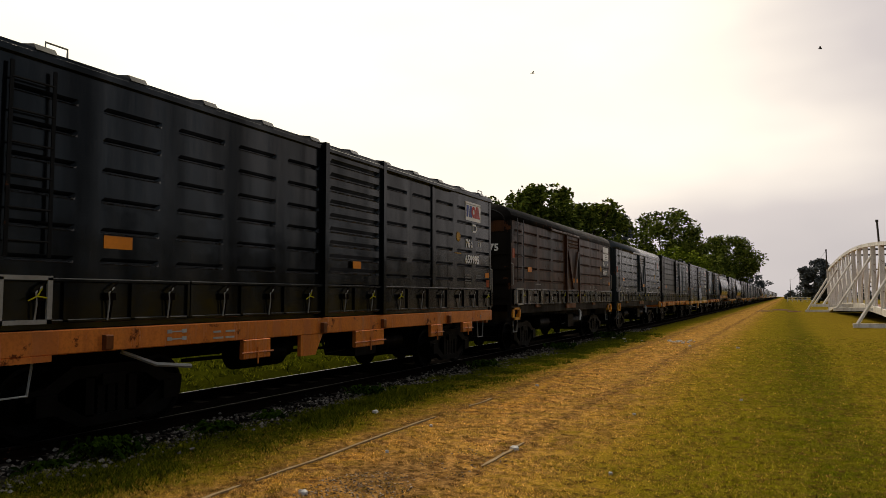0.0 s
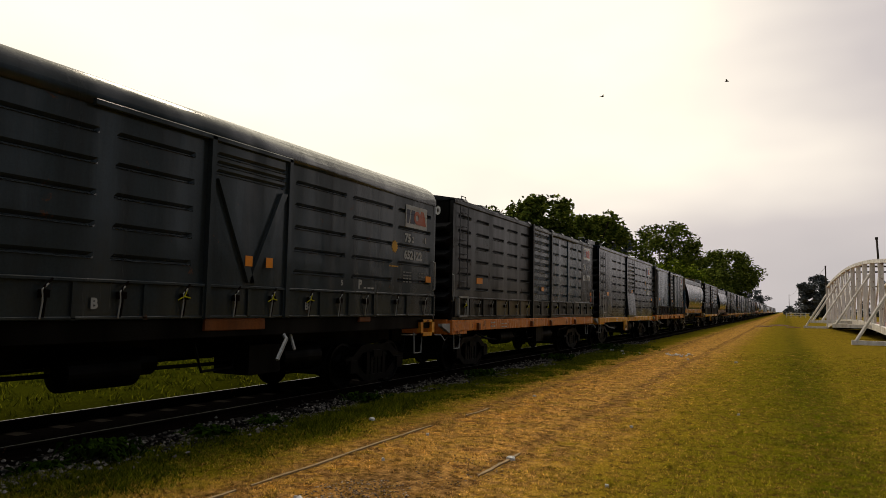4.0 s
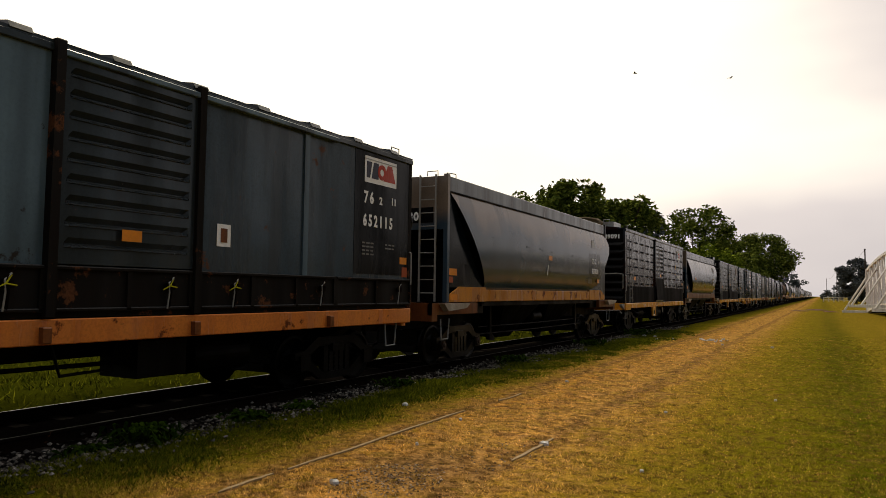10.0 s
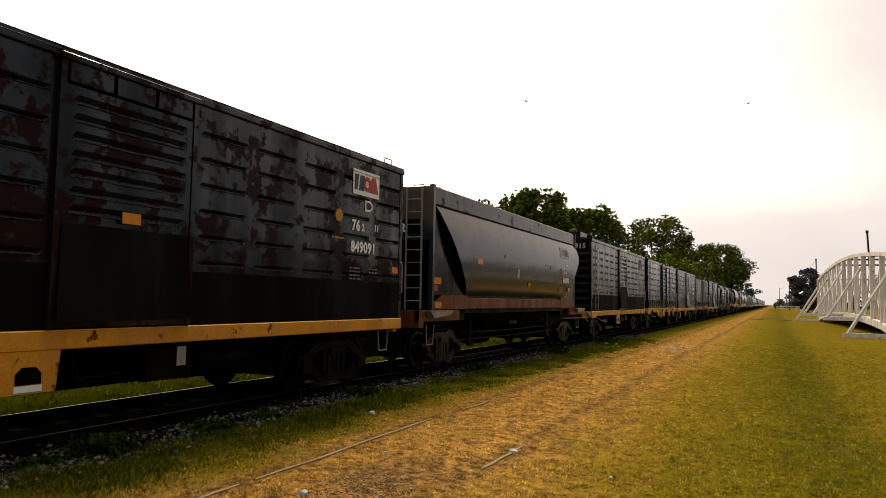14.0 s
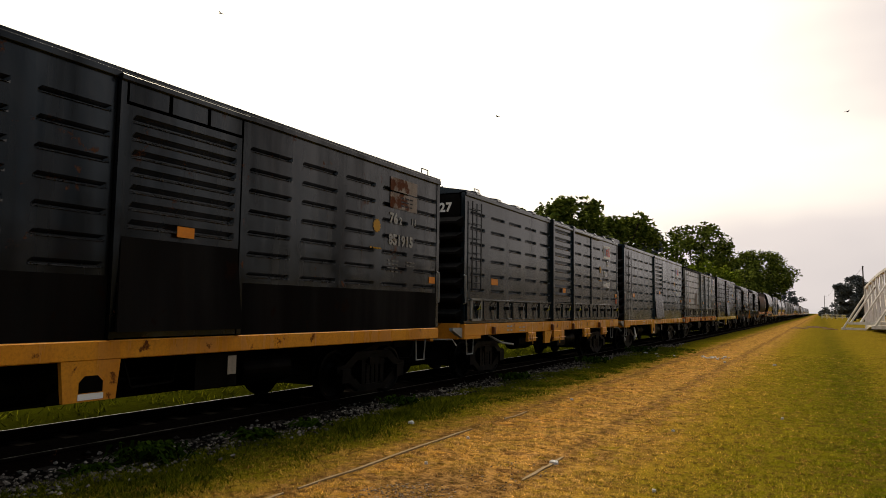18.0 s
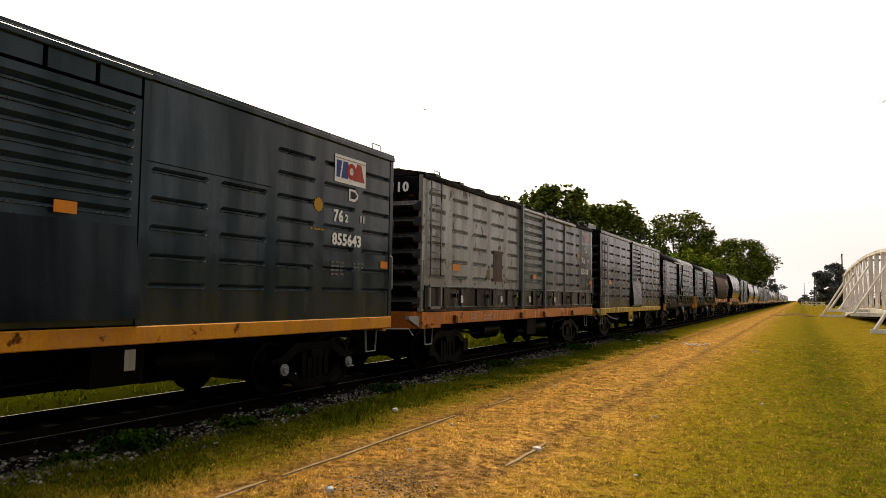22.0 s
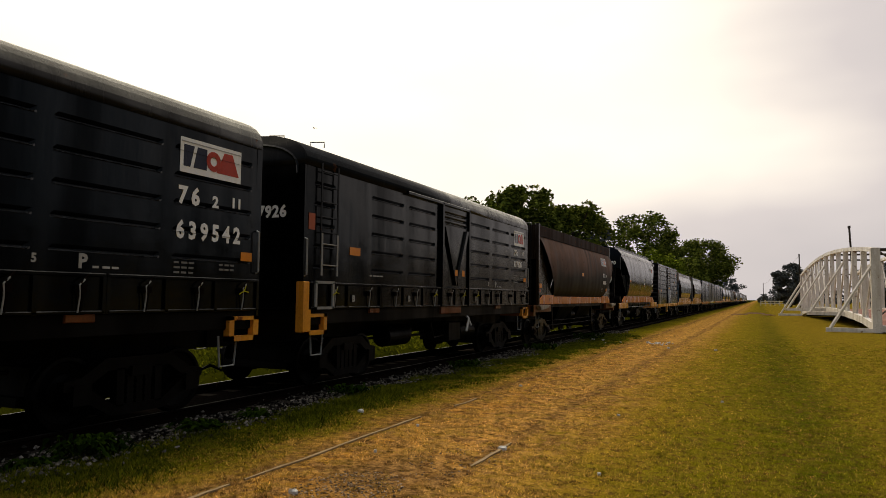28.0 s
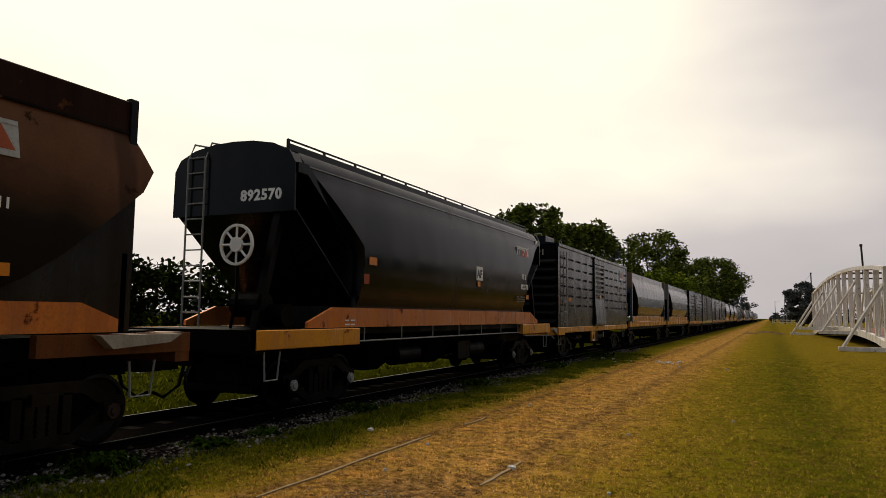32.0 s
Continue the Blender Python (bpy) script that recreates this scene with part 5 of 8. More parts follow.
# ---- wagons with a rounded roof ----
def round_wagon(name, label, L, body, roof, number, cls, text="white", logo_worn=False, orange_post=False, sq=1.0, size=0.26, wide=1.25, dmark=False, end=None, second="11", patches=False, arch=None):
    w = base(name, label, "freight wagon", "wagons of the train")
    h, z0, eave = L / 2, 1.50, 4.12
    end = end or body
    arch = arch or end
    dl, dr = -h + 5.85, -h + 7.7
    rz = rows_between(2.28, 3.82, 5, 0.085)
    left = [(-h + 0.25, -h + 0.95)] + (spread(-h + 1.15, dl - 0.25, 3, 0.25) if body != "black" else spread(-h + 2.35, dl - 0.3, 2, 0.25))
    right = spread(dr + 0.2, h - 0.2, 3, 0.22)
    for a, c, cols in ((-h, dl, left), (dr, h, right)):
        b = Mesh()
        b.grooved(HW, a, c, 2.0, eave, cols, rz, 0.08)
        part("side_wall", b, body, w)
    b = Mesh()
    b.grooved(-HW, -h, h, z0, eave, left + right, rz, 0.055)
    part("side_wall", b, body, w)
    b = Mesh()
    b.box(HW - 0.10, HW - 0.02, -h, h, z0, 2.0)
    part("lower_wall", b, body, w)
    # door with a pressed V brace
    b = Mesh()
    b.grooved(HW + 0.04, dl + 0.06, dr - 0.06, 2.0, eave + 0.02, [(dl + 0.12, dr - 0.12)], rows_between(3.66, 3.92, 3, 0.085), 0.05)
    part("door", b, body, w)
    b = Mesh()
    m = (dl + dr) / 2
    for s in (-1, 1):
        b.prism([(m + s * 0.80, 3.55), (m + s * 0.66, 3.55), (m - s * 0.06, 2.05), (m + s * 0.08, 2.05)][::(1 if s < 0 else -1)], "x", HW + 0.04, HW + 0.10)
    part("door_brace", b, body, w)
    for y in (dl + 0.03, dr - 0.03):
        b = Mesh()
        b.chamfered(HW - 0.02, HW + 0.09, y - 0.045, y + 0.045, z0, eave + 0.05)
        part("door_post", b, body, w)
    b = Mesh()
    b.chamfered(HW, HW + 0.09, -h + 3.9, dr, eave - 0.02, eave + 0.06)
    part("door_rail", b, body, w)
    # rounded roof
    arc = [(eave + 0.60 * math.sin(t) ** 0.8, (HW + 0.03) * math.copysign(abs(math.cos(t)) ** 0.72, math.cos(t))) for t in (math.pi * k / 18 for k in range(19))]
    b = Mesh()
    b.prism(arc, "y", -h - 0.02, h + 0.02)
    part("roof", b, roof, w, "", True)
    for k in range(9):
        for s in (0.9, -0.9):
            p = part("roof_bracket", shared("roof_bracket:" + roof, lambda q: q.chamfered(-0.035, 0.035, -0.04, 0.04, eave + 0.42, eave + 0.55), roof), roof, w)
            p.location = (s, -h + 1.4 + k * (L - 2.2) / 8, 0)
    b = Mesh()
    b.chamfered(-0.28, 0.28, -h, h, eave + 0.60, eave + 0.66)
    part("roof_walkway", b, roof, w)
    for y in (-h + 0.25, -h + 1.0):
        r = part("roof_handrail", shared("roof_handrail", m_roof_rail, "galv"), "galv", w)
        r.matrix_basis = pose(0.6 if y < -h + 0.5 else 1.0, y, eave + 0.53, rz=20)
    for s in (-1, 1):
        y = s * h
        b = Mesh()
        b.prism([(z0, HW - 0.02), *[(p, q * 0.985) for p, q in arc], (z0, -HW + 0.02)], "y", min(y, y - s * 0.08), max(y, y - s * 0.08))
        part("end_wall", b, end, w)
        b = Mesh()
        b.prism([(eave - 0.34, HW * 0.84), *[(eave - 0.16 + (p - eave) * 0.94, q * 0.84) for p, q in arc], (eave - 0.34, -HW * 0.84)], "y", min(y, y + s * 0.012), max(y, y + s * 0.012))
        part("end_arch", b, arch, w)
        b = Mesh()
        b.tube([(q * 0.86, y + s * 0.02, eave - 0.15 + (p - eave) * 0.95) for p, q in arc], 0.03, 5)
        part("arch_rim", b, end, w)
        for q in (-HW + 0.06, HW - 0.06):
            b = Mesh()
            b.box(q - 0.06, q + 0.06, min(y, y + s * 0.05), max(y, y + s * 0.05), 1.1, eave)
            part("corner_post", b, end, w)
        for z in (1.75, 2.2, 2.65, 3.1):
            b = Mesh()
            b.box(-HW + 0.1, HW - 0.1, min(y, y + s * 0.03), max(y, y + s * 0.03), z - 0.04, z + 0.04)
            part("end_rib", b, end, w)
        c = Mesh()
        xa, xb = sorted((s * (HW - 0.14), s * (HW - 0.02)))
        c.chamfered(xa, xb, -h, h, 1.22, 1.5)
        part("side_sill", c, "under", w)
        f = Mesh()
        for a, c2, d, e in ((-h, -h + 0.68, 1.36, 1.42), (-h, -h + 0.68, 1.04, 1.12), (-h, -h + 0.12, 1.04, 1.42), (-h + 0.57, -h + 0.68, 1.04, 1.42)):
            if s < 0:
                a, c2 = -c2, -a
            f.box(HW - 0.06, HW + 0.05, a, c2, d, e)
        part("sill_box", f, "amber", w, "amber box frame at the sill's end")
    b = Mesh()
    b.box(-0.35, 0.35, -h + 0.1, h - 0.1, 0.85, 1.3)
    b.box(-HW + 0.1, HW - 0.1, -h + 0.1, h - 0.1, 1.3, 1.48)
    part("underframe", b, "under", w)
    brakes(w, L)
    for y, a, z in ((-h + 2.5, 0.40, 1.40), (-h + 6.55, 1.3, 1.32), (-h + 10.2, 0.4, 1.40)):
        b = Mesh()
        b.chamfered(HW - 0.03, HW + 0.03, y - a / 2, y + a / 2, z, 1.50)
        part("sill_pad", b, "rust_orange", w)
    b = Mesh()
    b.tube([(HW - 0.2, 1.2, 1.35), (HW + 0.05, 1.1, 1.15), (HW + 0.08, 0.85, 0.82)], 0.035)
    b.tube([(HW - 0.2, 1.45, 1.35), (HW, 1.4, 0.95)], 0.03)
    part("brake_lever", b, "galv", w)
    boards(w, L, HW, 1.50, 2.0, "black_brown" if body == "brown" else body, [(-h + 0.1, -h + 2.7), (-h + 2.75, dl - 0.02), (dl + 0.08, dr - 0.08), (dr + 0.04, dr + 2.8), (dr + 2.85, h - 0.05)], "galv" if body == "black" else "dull_white")
    ld = part("ladder", shared("ladder:round:" + body, lambda q: m_ladder(q, 2.2 if body != "black" else 2.5, 4.2, 6, 0.55), "black_roof"), "black_roof", w)
    ld.location = (HW + 0.02, -h + 0.4, 0)
    if body == "black":
        l2 = part("lower_ladder", shared("lower_ladder:short", lambda q: m_ladder(q, 2.12, 2.9, 2, 0.52), "galv"), "galv", w, "pale lower ladder")
        l2.location = (HW + 0.035, -h + 0.42, 0)
    if orange_post:
        b = Mesh()
        b.chamfered(HW - 0.10, HW + 0.06, -h - 0.10, -h + 0.13, 1.1, 2.0)
        part("corner_post", b, "amber", w, "amber corner post")
    for y in (-h - 0.02, h - 0.05):
        hr = part("handrail", shared("handrail", m_handrail, "galv"), "galv", w)
        hr.location = (HW + 0.01, y, 2.1)
    couplings(w, L)
    steps(w, L)
    running_gear(w, L)
    markings(w, L, number, cls, HW + 0.004, 3.98, size, text, wide=wide, worn=logo_worn, dmark=dmark, dot=not dmark and body != "black", right=0.25, sq=sq, second=second, patches=patches)
    plate("reflector", w, HW + 0.004, -h + 1.5, 2.56, 0.40, 0.16, "reflector", "orange reflector")
    plate("reflector", w, HW + 0.105, m - 0.18, 2.3, 0.16, 0.16, "reflector", "orange reflector")
    plate("reflector", w, HW + 0.105, m + 0.30, 2.3, 0.16, 0.16, "reflector", "orange reflector")
    plate("red_plate", w, HW + 0.004, -h + 0.08, 2.95, 0.2, 0.30, "red_reflector", "dull red plate")
    bars(w, HW + 0.004, -h + 2.3, 2.16, 0.6, 1, "dull_white", 0.09, 4)
    if number:
        lettering(number, 0.30, text, w, (0.10, -h - 0.036, 3.18), "end", "number", 1.0)
    lettering("P", 0.24, "dull_white", w, (HW + 0.006, h - 3.3, 2.06), "side", "letter")
    bars(w, HW + 0.006, h - 3.1, 2.06, 0.42, 1, "dull_white", 0.09, 3)
    lettering("5", 0.14, "dull_white", w, (HW + 0.006, h - 3.9, 2.10), "side", "letter")
    for y in (-h + 1.55, -h + 4.0, -h + 8.2):
        lettering("B", 0.18, "dull_white", w, (HW + 0.052, y, 1.64), "side", "letter")
    return w


# ---- hopper wagons ----
def hopper_wagon(name, label, L, body, number, sill="amber", text="white", panel="black_hopper", gusset=None, worn=True, z_no=3.4, rise=0.0, tail=1.38):
    w = base(name, label, "hopper wagon", "wagons of the train")
    h = L / 2
    y0, y1 = -h + 0.76, h - tail
    prof = [(1.40, 4.07), (1.47, 3.86), (1.53, 3.6), (1.575, 3.3), (1.60, 3.0), (1.60, 2.7), (1.58, 2.4), (1.53, 2.12), (1.46, 1.92), (1.36, 1.80)]

    def inset(z):
        return 0.12 + (4.07 - z) / 2.27 * 1.95

    def flare(z):
        return float(np.interp(z, (1.8, 2.24, 3.05, 3.5, 4.07), (2.0, 1.2, 0.22, -0.34, 0.0)))
    b = Mesh()
    n, seg = len(prof), 8
    for s in (1, -1):
        k0 = len(b.v)
        for x, z in prof:
            a, c = y0 + inset(z), y1 - flare(z)
            b.v += [(s * x, a + (c - a) * i / seg, z) for i in range(seg + 1)]
        for i in range(n - 1):
            for k in range(seg):
                q = (k0 + i * (seg + 1) + k, k0 + i * (seg + 1) + k + 1, k0 + (i + 1) * (seg + 1) + k + 1, k0 + (i + 1) * (seg + 1) + k)
                b.f.append(q[::-1] if s > 0 else q)
    part("curved_side", b, body, w, "", True)
    b = Mesh()
    for x, z in prof:
        b.v += [(-x + 0.01, y1 - flare(z) - 0.01, z), (x - 0.01, y1 - flare(z) - 0.01, z)]
    b.f = [(2 * i, 2 * i + 1, 2 * i + 3, 2 * i + 2) for i in range(n - 1)]
    part("end_bulge", b, "number_panel", w)
    # slope sheets take panel black: the shade behind the gussets is in their colour
    for s in (-1, 1):
        ye = y0 if s < 0 else y1
        b = Mesh()
        for x, y, z in ((1.38, ye - s * 0.03, 3.22), (1.38, ye - s * 2.1, prof[-1][1] + 0.05), (1.38, ye - s * 2.1, 1.45)):
            b.v += [(-x, y, z), (x, y, z), (-x, y - s * 0.05, z), (x, y - s * 0.05, z)]
        b.f = [(0, 1, 5, 4), (4, 5, 9, 8), (2, 6, 7, 3), (6, 10, 11, 7), (0, 2, 3, 1), (0, 4, 6, 2), (1, 3, 7, 5), (4, 8, 10, 6), (5, 7, 11, 9), (8, 9, 11, 10)]
        part("slope_sheet", b, "number_panel", w)
    # top band with short upright stiffeners, roof and hatches
    for s in (1, -1):
        b = Mesh()
        xa, xb = sorted((s * 1.34, s * 1.42))
        b.chamfered(xa, xb, y0, y1, 4.07, 4.42 + rise)
        part("top_band", b, "rust_dark" if body == "brown_hopper" else "hopper_band" if body == "hopper" else "band_worn", w)
    for s in (1, -1):
        b = Mesh()
        b.box(min(s * 1.40, s * 1.436), max(s * 1.40, s * 1.436), y0, y1, 4.048, 4.074)
        part("rim_lip", b, "rusty_dark", w)
    b = Mesh()
    b.prism([(4.36 + rise, -1.36), (4.36 + rise, 1.36), (4.44 + rise, 0.6), (4.44 + rise, -0.6)], "y", y0, y1)
    for k in range(4):
        y = y0 + (y1 - y0) * (k + 0.5) / 4
        b.box(-0.45, 0.45, y - 0.8, y + 0.8, 4.44 + rise, 4.5 + rise)
    part("roof", b, body, w)
    for s in (-1, 1):
        ye = y0 if s < 0 else y1
        b = Mesh()
        b.prism([(3.18, -1.36), (3.18, 1.36), (3.30, 1.42), (4.42 + rise, 1.42), (4.42 + rise, -1.42), (3.30, -1.42)], "y", min(ye, ye + s * 0.03), max(ye, ye + s * 0.03))
        part("end_sheet", b, gusset or body, w)
        for sx in (-1, 1):
            p = Mesh()
            xa, xb = sorted((sx * 1.34, sx * 1.45))
            p.chamfered(xa, xb, ye - 0.055, ye + 0.055, 1.48 if s < 0 else 3.9, 4.46 + rise)
            if s < 0:
                part("corner_post", p, gusset or body, w)
            else:
                part("corner_post", p, "black_roof", w)
                p = Mesh()
                p.prism([(ye + 0.12, 3.42), (ye + 0.12, 1.5), (ye - 2.05, 1.5), (ye - 2.05, 1.84), (ye - 1.2, 2.27), (ye - 0.22, 3.08)], "x", min(sx * 1.36, sx * 1.40), max(sx * 1.36, sx * 1.40))
                part("side_gusset", p, gusset or "gusset_teal", w)
            ya = ye - s * 0.08
            g = Mesh()
            g.prism([(ya, 4.06), (ye - s * 0.16, 4.06), (ye - s * 2.02, 1.84), (ya, 1.84)][::(1 if s > 0 else -1)], "x", min(sx * 1.36, sx * 1.40), max(sx * 1.36, sx * 1.40))
            if s < 0:
                part("side_gusset", g, gusset or "black_hopper", w)
            # the opening is a thin black plate, its inner shade given as colour
            o = Mesh()
            yh = ye - s * 0.95
            o.prism([(yh - 0.28, 1.92), (yh + 0.28, 1.92), (yh + 0.30, 2.2), (yh + 0.2, 2.4), (yh - 0.2, 2.4), (yh - 0.30, 2.2)], "x", min(sx * 1.398, sx * 1.404), max(sx * 1.398, sx * 1.404))
            if s < 0:
                part("access_hole", o, "number_panel", w)
            o = Mesh()
            yd = ye - s * 2.1
            o.prism([(ya, 1.5), (ya, 1.66), (ye - s * 0.62, 1.86), (yd, 1.86), (yd, 1.5)][::(1 if s < 0 else -1)], "x", min(sx * 1.405, sx * 1.44), max(sx * 1.405, sx * 1.44))
            part("sill_gusset", o, sill, w)
            c = Mesh()
            c.box(min(sx * 1.35, sx * 1.47), max(sx * 1.35, sx * 1.47), min(s * h, s * (h - 2.3)), max(s * h, s * (h - 2.3)), 1.22, 1.48)
            part("frame_side", c, "rust_orange", w)
            c = Mesh()
            ya, yb = sorted((s * (h - 0.30), s * (h - 1.60)))
            c.prism([(ya, 1.47), (yb, 1.47), (yb - 0.2, 1.36), (ya + 0.2, 1.30)][::-1], "x", min(sx * 1.44, sx * 1.62), max(sx * 1.44, sx * 1.62))
            part("foot_board", c, "wood", w, "pale worn foot board")
        c = Mesh()
        c.box(-1.46, 1.46, min(s * h, s * (h - 0.25)), max(s * h, s * (h - 0.25)), 1.08, 1.48)
        part("end_beam", c, "rust_orange", w)
        c = Mesh()
        c.box(-0.9, 0.9, min(ye, s * (h - 0.1)), max(ye, s * (h - 0.1)), 1.44, 1.50)
        c.box(-1.4, 1.4, ye - 0.04, ye + 0.04, 1.5, 2.5)
        c.box(-1.3, -1.15, ye - 0.05, ye + 0.05, 1.5, 3.2)
        part("end_platform", c, "under", w)
    for s in (1, -1):
        b = Mesh()
        b.chamfered(min(s * 1.33, s * 1.43), max(s * 1.33, s * 1.43), y0 + 2.1, y1 - 2.1, 1.50, 1.80)
        part("side_sill", b, sill, w)
    b = Mesh()
    b.box(-0.35, 0.35, -h + 0.1, h - 0.1, 0.85, 1.25)
    b.box(-1.3, 1.3, -h + 0.3, -h + 3.0, 1.2, 1.45)
    b.box(-1.3, 1.3, h - 3.0, h - 0.3, 1.2, 1.45)
    part("underframe", b, "under", w)
    for k in range(2):
        b = Mesh()
        y = (k - 0.5) * 3.6
        b.add([(-1.3, y - 1.5, 1.5), (1.3, y - 1.5, 1.5), (1.3, y + 1.5, 1.5), (-1.3, y + 1.5, 1.5), (-0.6, y - 0.45, 0.42), (0.6, y - 0.45, 0.42), (0.6, y + 0.45, 0.42), (-0.6, y + 0.45, 0.42)],
              [(3, 2, 1, 0), (4, 5, 6, 7), (0, 1, 5, 4), (1, 2, 6, 5), (2, 3, 7, 6), (3, 0, 4, 7)])
        part("discharge_chute", b, "under", w)
    b = Mesh()
    b.box(-1.35, 1.35, -h + 2.8, h - 2.8, 1.38, 1.52)
    part("floor_plate", b, "under", w)
    for z, x in ((0.62, 1.05), (0.80, 1.0)):
        b = Mesh()
        b.tube([(x, -h + 3.3, z + 0.02), (x, 0, z), (x, h - 3.3, z + 0.02)], 0.022)
        part("brake_rod", b, "under", w)
    for y in (-h + 4.0, h - 4.0):
        b = Mesh()
        b.prism([(y - 0.05, 1.4), (y + 0.05, 1.4), (y + 0.09, 0.62), (y + 0.28, 0.52), (y + 0.24, 0.42), (y - 0.06, 0.46)], "x", 0.96, 1.06)
        part("rod_hanger", b, "under", w)
    b = Mesh()
    b.lathe([(-0.42, 0.02), (-0.36, 0.17), (0.36, 0.17), (0.42, 0.02)])
    b.v = [(0.85 + p[1], p[0], 1.0 + p[2]) for p in b.v]
    part("air_reservoir", b, "under", w)
    ld = part("ladder", shared("ladder:hopper", lambda q: [q.box(x, x + 0.035, -0.12, -0.08, 1.5, 4.45) for x in (0, 0.42)] + [q.tube([(0, -0.10, 1.7 + 0.31 * k), (0.44, -0.10, 1.7 + 0.31 * k)], 0.012, 5) for k in range(9)], "galv"), "galv", w)
    ld.location = (0.72, y0, 0)
    if body == "brown_hopper":
        ld.data = shared("ladder:hopper:dark", lambda q: [q.box(x, x + 0.035, -0.12, -0.08, 1.5, 4.45) for x in (0, 0.42)] + [q.tube([(0, -0.10, 1.7 + 0.31 * k), (0.44, -0.10, 1.7 + 0.31 * k)], 0.012, 5) for k in range(9)], "black_roof")
    for x, y, r in ((1.0, y0 + 0.02, 0), (1.25, y0 + 0.5, 70)):
        q = part("roof_handrail", shared("roof_handrail", m_roof_rail, "galv"), "galv", w)
        q.matrix_basis = pose(x, y, 4.44, rz=r)
    wx, wz = (-0.68, 2.75) if body == "brown_hopper" else (0.75, 3.0)
    b = Mesh()
    b.box(wx - 0.07, wx + 0.07, y1 + 0.45, y1 + 0.6, 1.48, wz + 0.1)
    b.box(-1.25, 0.2, y1 + 0.30, y1 + 0.40, 1.48, 2.3)
    part("brake_stand", b, "under", w)
    b = Mesh()
    b.disc("y", (wx, y1 + 0.68, wz), 0.28, 0.025, 20, inner=0.245)
    b.disc("y", (wx, y1 + 0.68, wz), 0.07, 0.04, 10)
    for k in range(6):
        a = math.pi * k / 3
        b.tube([(wx, y1 + 0.68, wz), (wx + 0.26 * math.cos(a), y1 + 0.68, wz + 0.26 * math.sin(a))], 0.014, 4)
    part("brake_wheel", b, "galv", w, "pale hand brake wheel")
    couplings(w, L)
    steps(w, L, inset=0.75)
    running_gear(w, L, 1.95, hub="hub_rust", iron="under_dusty")
    b = Mesh()
    b.box(-0.3, 1.06, y0 - 0.036, y0 - 0.028, z_no - 0.06, z_no + 0.30)
    part("number_panel", b, "number_panel", w)
    lettering(number, 0.28, text, w, (-0.24, y0 - 0.040, z_no), "end", "number", 1.0)
    # writing on the curved side, over a painted-out dark panel
    b = Mesh()
    px, pz = [p[0] for p in prof][::-1], [p[1] for p in prof][::-1]
    for k in range(9):
        z = 2.02 + 1.16 * k / 8
        x = float(np.interp(z, pz, px)) + 0.004
        b.v += [(x, h - 4.02, z), (x, h - 2.70, z)]
    b.f = [(2 * k, 2 * k + 1, 2 * k + 3, 2 * k + 2) for k in range(8)]
    if body == "hopper":
        part("mark_panel", b, "gusset_teal", w, "dark painted-out panel")
    if body == "hopper":
        b = Mesh()
        b.prism([(0.0, 0.0), (0.62, 0.03), (0.66, 0.12), (0.50, 0.16), (0.40, 0.36), (0.28, 0.20), (0.20, 0.34), (0.08, 0.20)], "x", 0.0, 0.005)
        e = part("flaked_emblem", b, "dull_white", w, "flaked remains of a white panel")
        e.location = (1.572, h - 3.62, 3.40)
    else:
        e = emblem(w, 1.568, h - 3.9, 3.40, 1.2, 0.42, worn, "faint" if body == "hopper_b" else "ink", "maroon" if body == "hopper_b" else None)
    e.rotation_euler[1] = -0.19
    # chipped spots in the paint where the side bulges most
    rnd = random.Random(len(label))
    for y, z, n in ((-h + 5.3, 3.05, 2), (-h + 6.5, 3.02, 4), (-h + 7.3, 3.0, 2), (h - 5.9, 2.98, 5), (h - 5.3, 2.97, 6)):
        for k in range(n if body != "brown_hopper" else 0):
            yy, zz, r = y + rnd.uniform(-0.22, 0.22), z + rnd.uniform(-0.035, 0.035), rnd.uniform(0.012, 0.042)
            b = Mesh()
            b.prism([(r * (1.6 if i % 2 else 0.8) * rnd.uniform(0.6, 1.2) * math.cos(i * math.pi / 4), 0.8 * r * rnd.uniform(0.6, 1.2) * math.sin(i * math.pi / 4)) for i in range(8)], "x", 0.0, 0.002)
            p = part("paint_chip", b, "lower_black" if body == "hopper_b" else "rusty_dark", w)
            p.location = (1.602, yy, zz)
    if body == "hopper_b":
        b = Mesh()
        out, inn = [(0, 0), (0.24, 0), (0.34, 0.08), (0.34, 0.14), (0.24, 0.22), (0, 0.22)], [(0.045, 0.045), (0.22, 0.045), (0.285, 0.095), (0.285, 0.125), (0.22, 0.175), (0.045, 0.175)]
        b.v = [(0.0, *q) for q in out + inn]
        b.f = [(k, (k + 1) % 6, 6 + (k + 1) % 6, 6 + k) for k in range(6)]
        p = part("mark_ring", b, text, w)
        p.location = (1.597, h - 3.35, 3.10)
        p.rotation_euler[1] = -0.09
        plate("yellow_smear", w, 1.606, h - 4.15, 2.62, 0.22, 0.34, "tan_board", "faded yellow paint mark")
    lettering("75 2", 0.26, text, w, (1.605, h - 3.7, 2.82), "side", "class_mark")
    lettering("11", 0.16, text, w, (1.605, h - 2.95, 2.84), "side", "class_mark")
    lettering(number, 0.25, text, w, (1.608, h - 3.75, 2.46), "side")
    bars(w, 1.588, h - 4.2, 2.24, 0.5, 3)
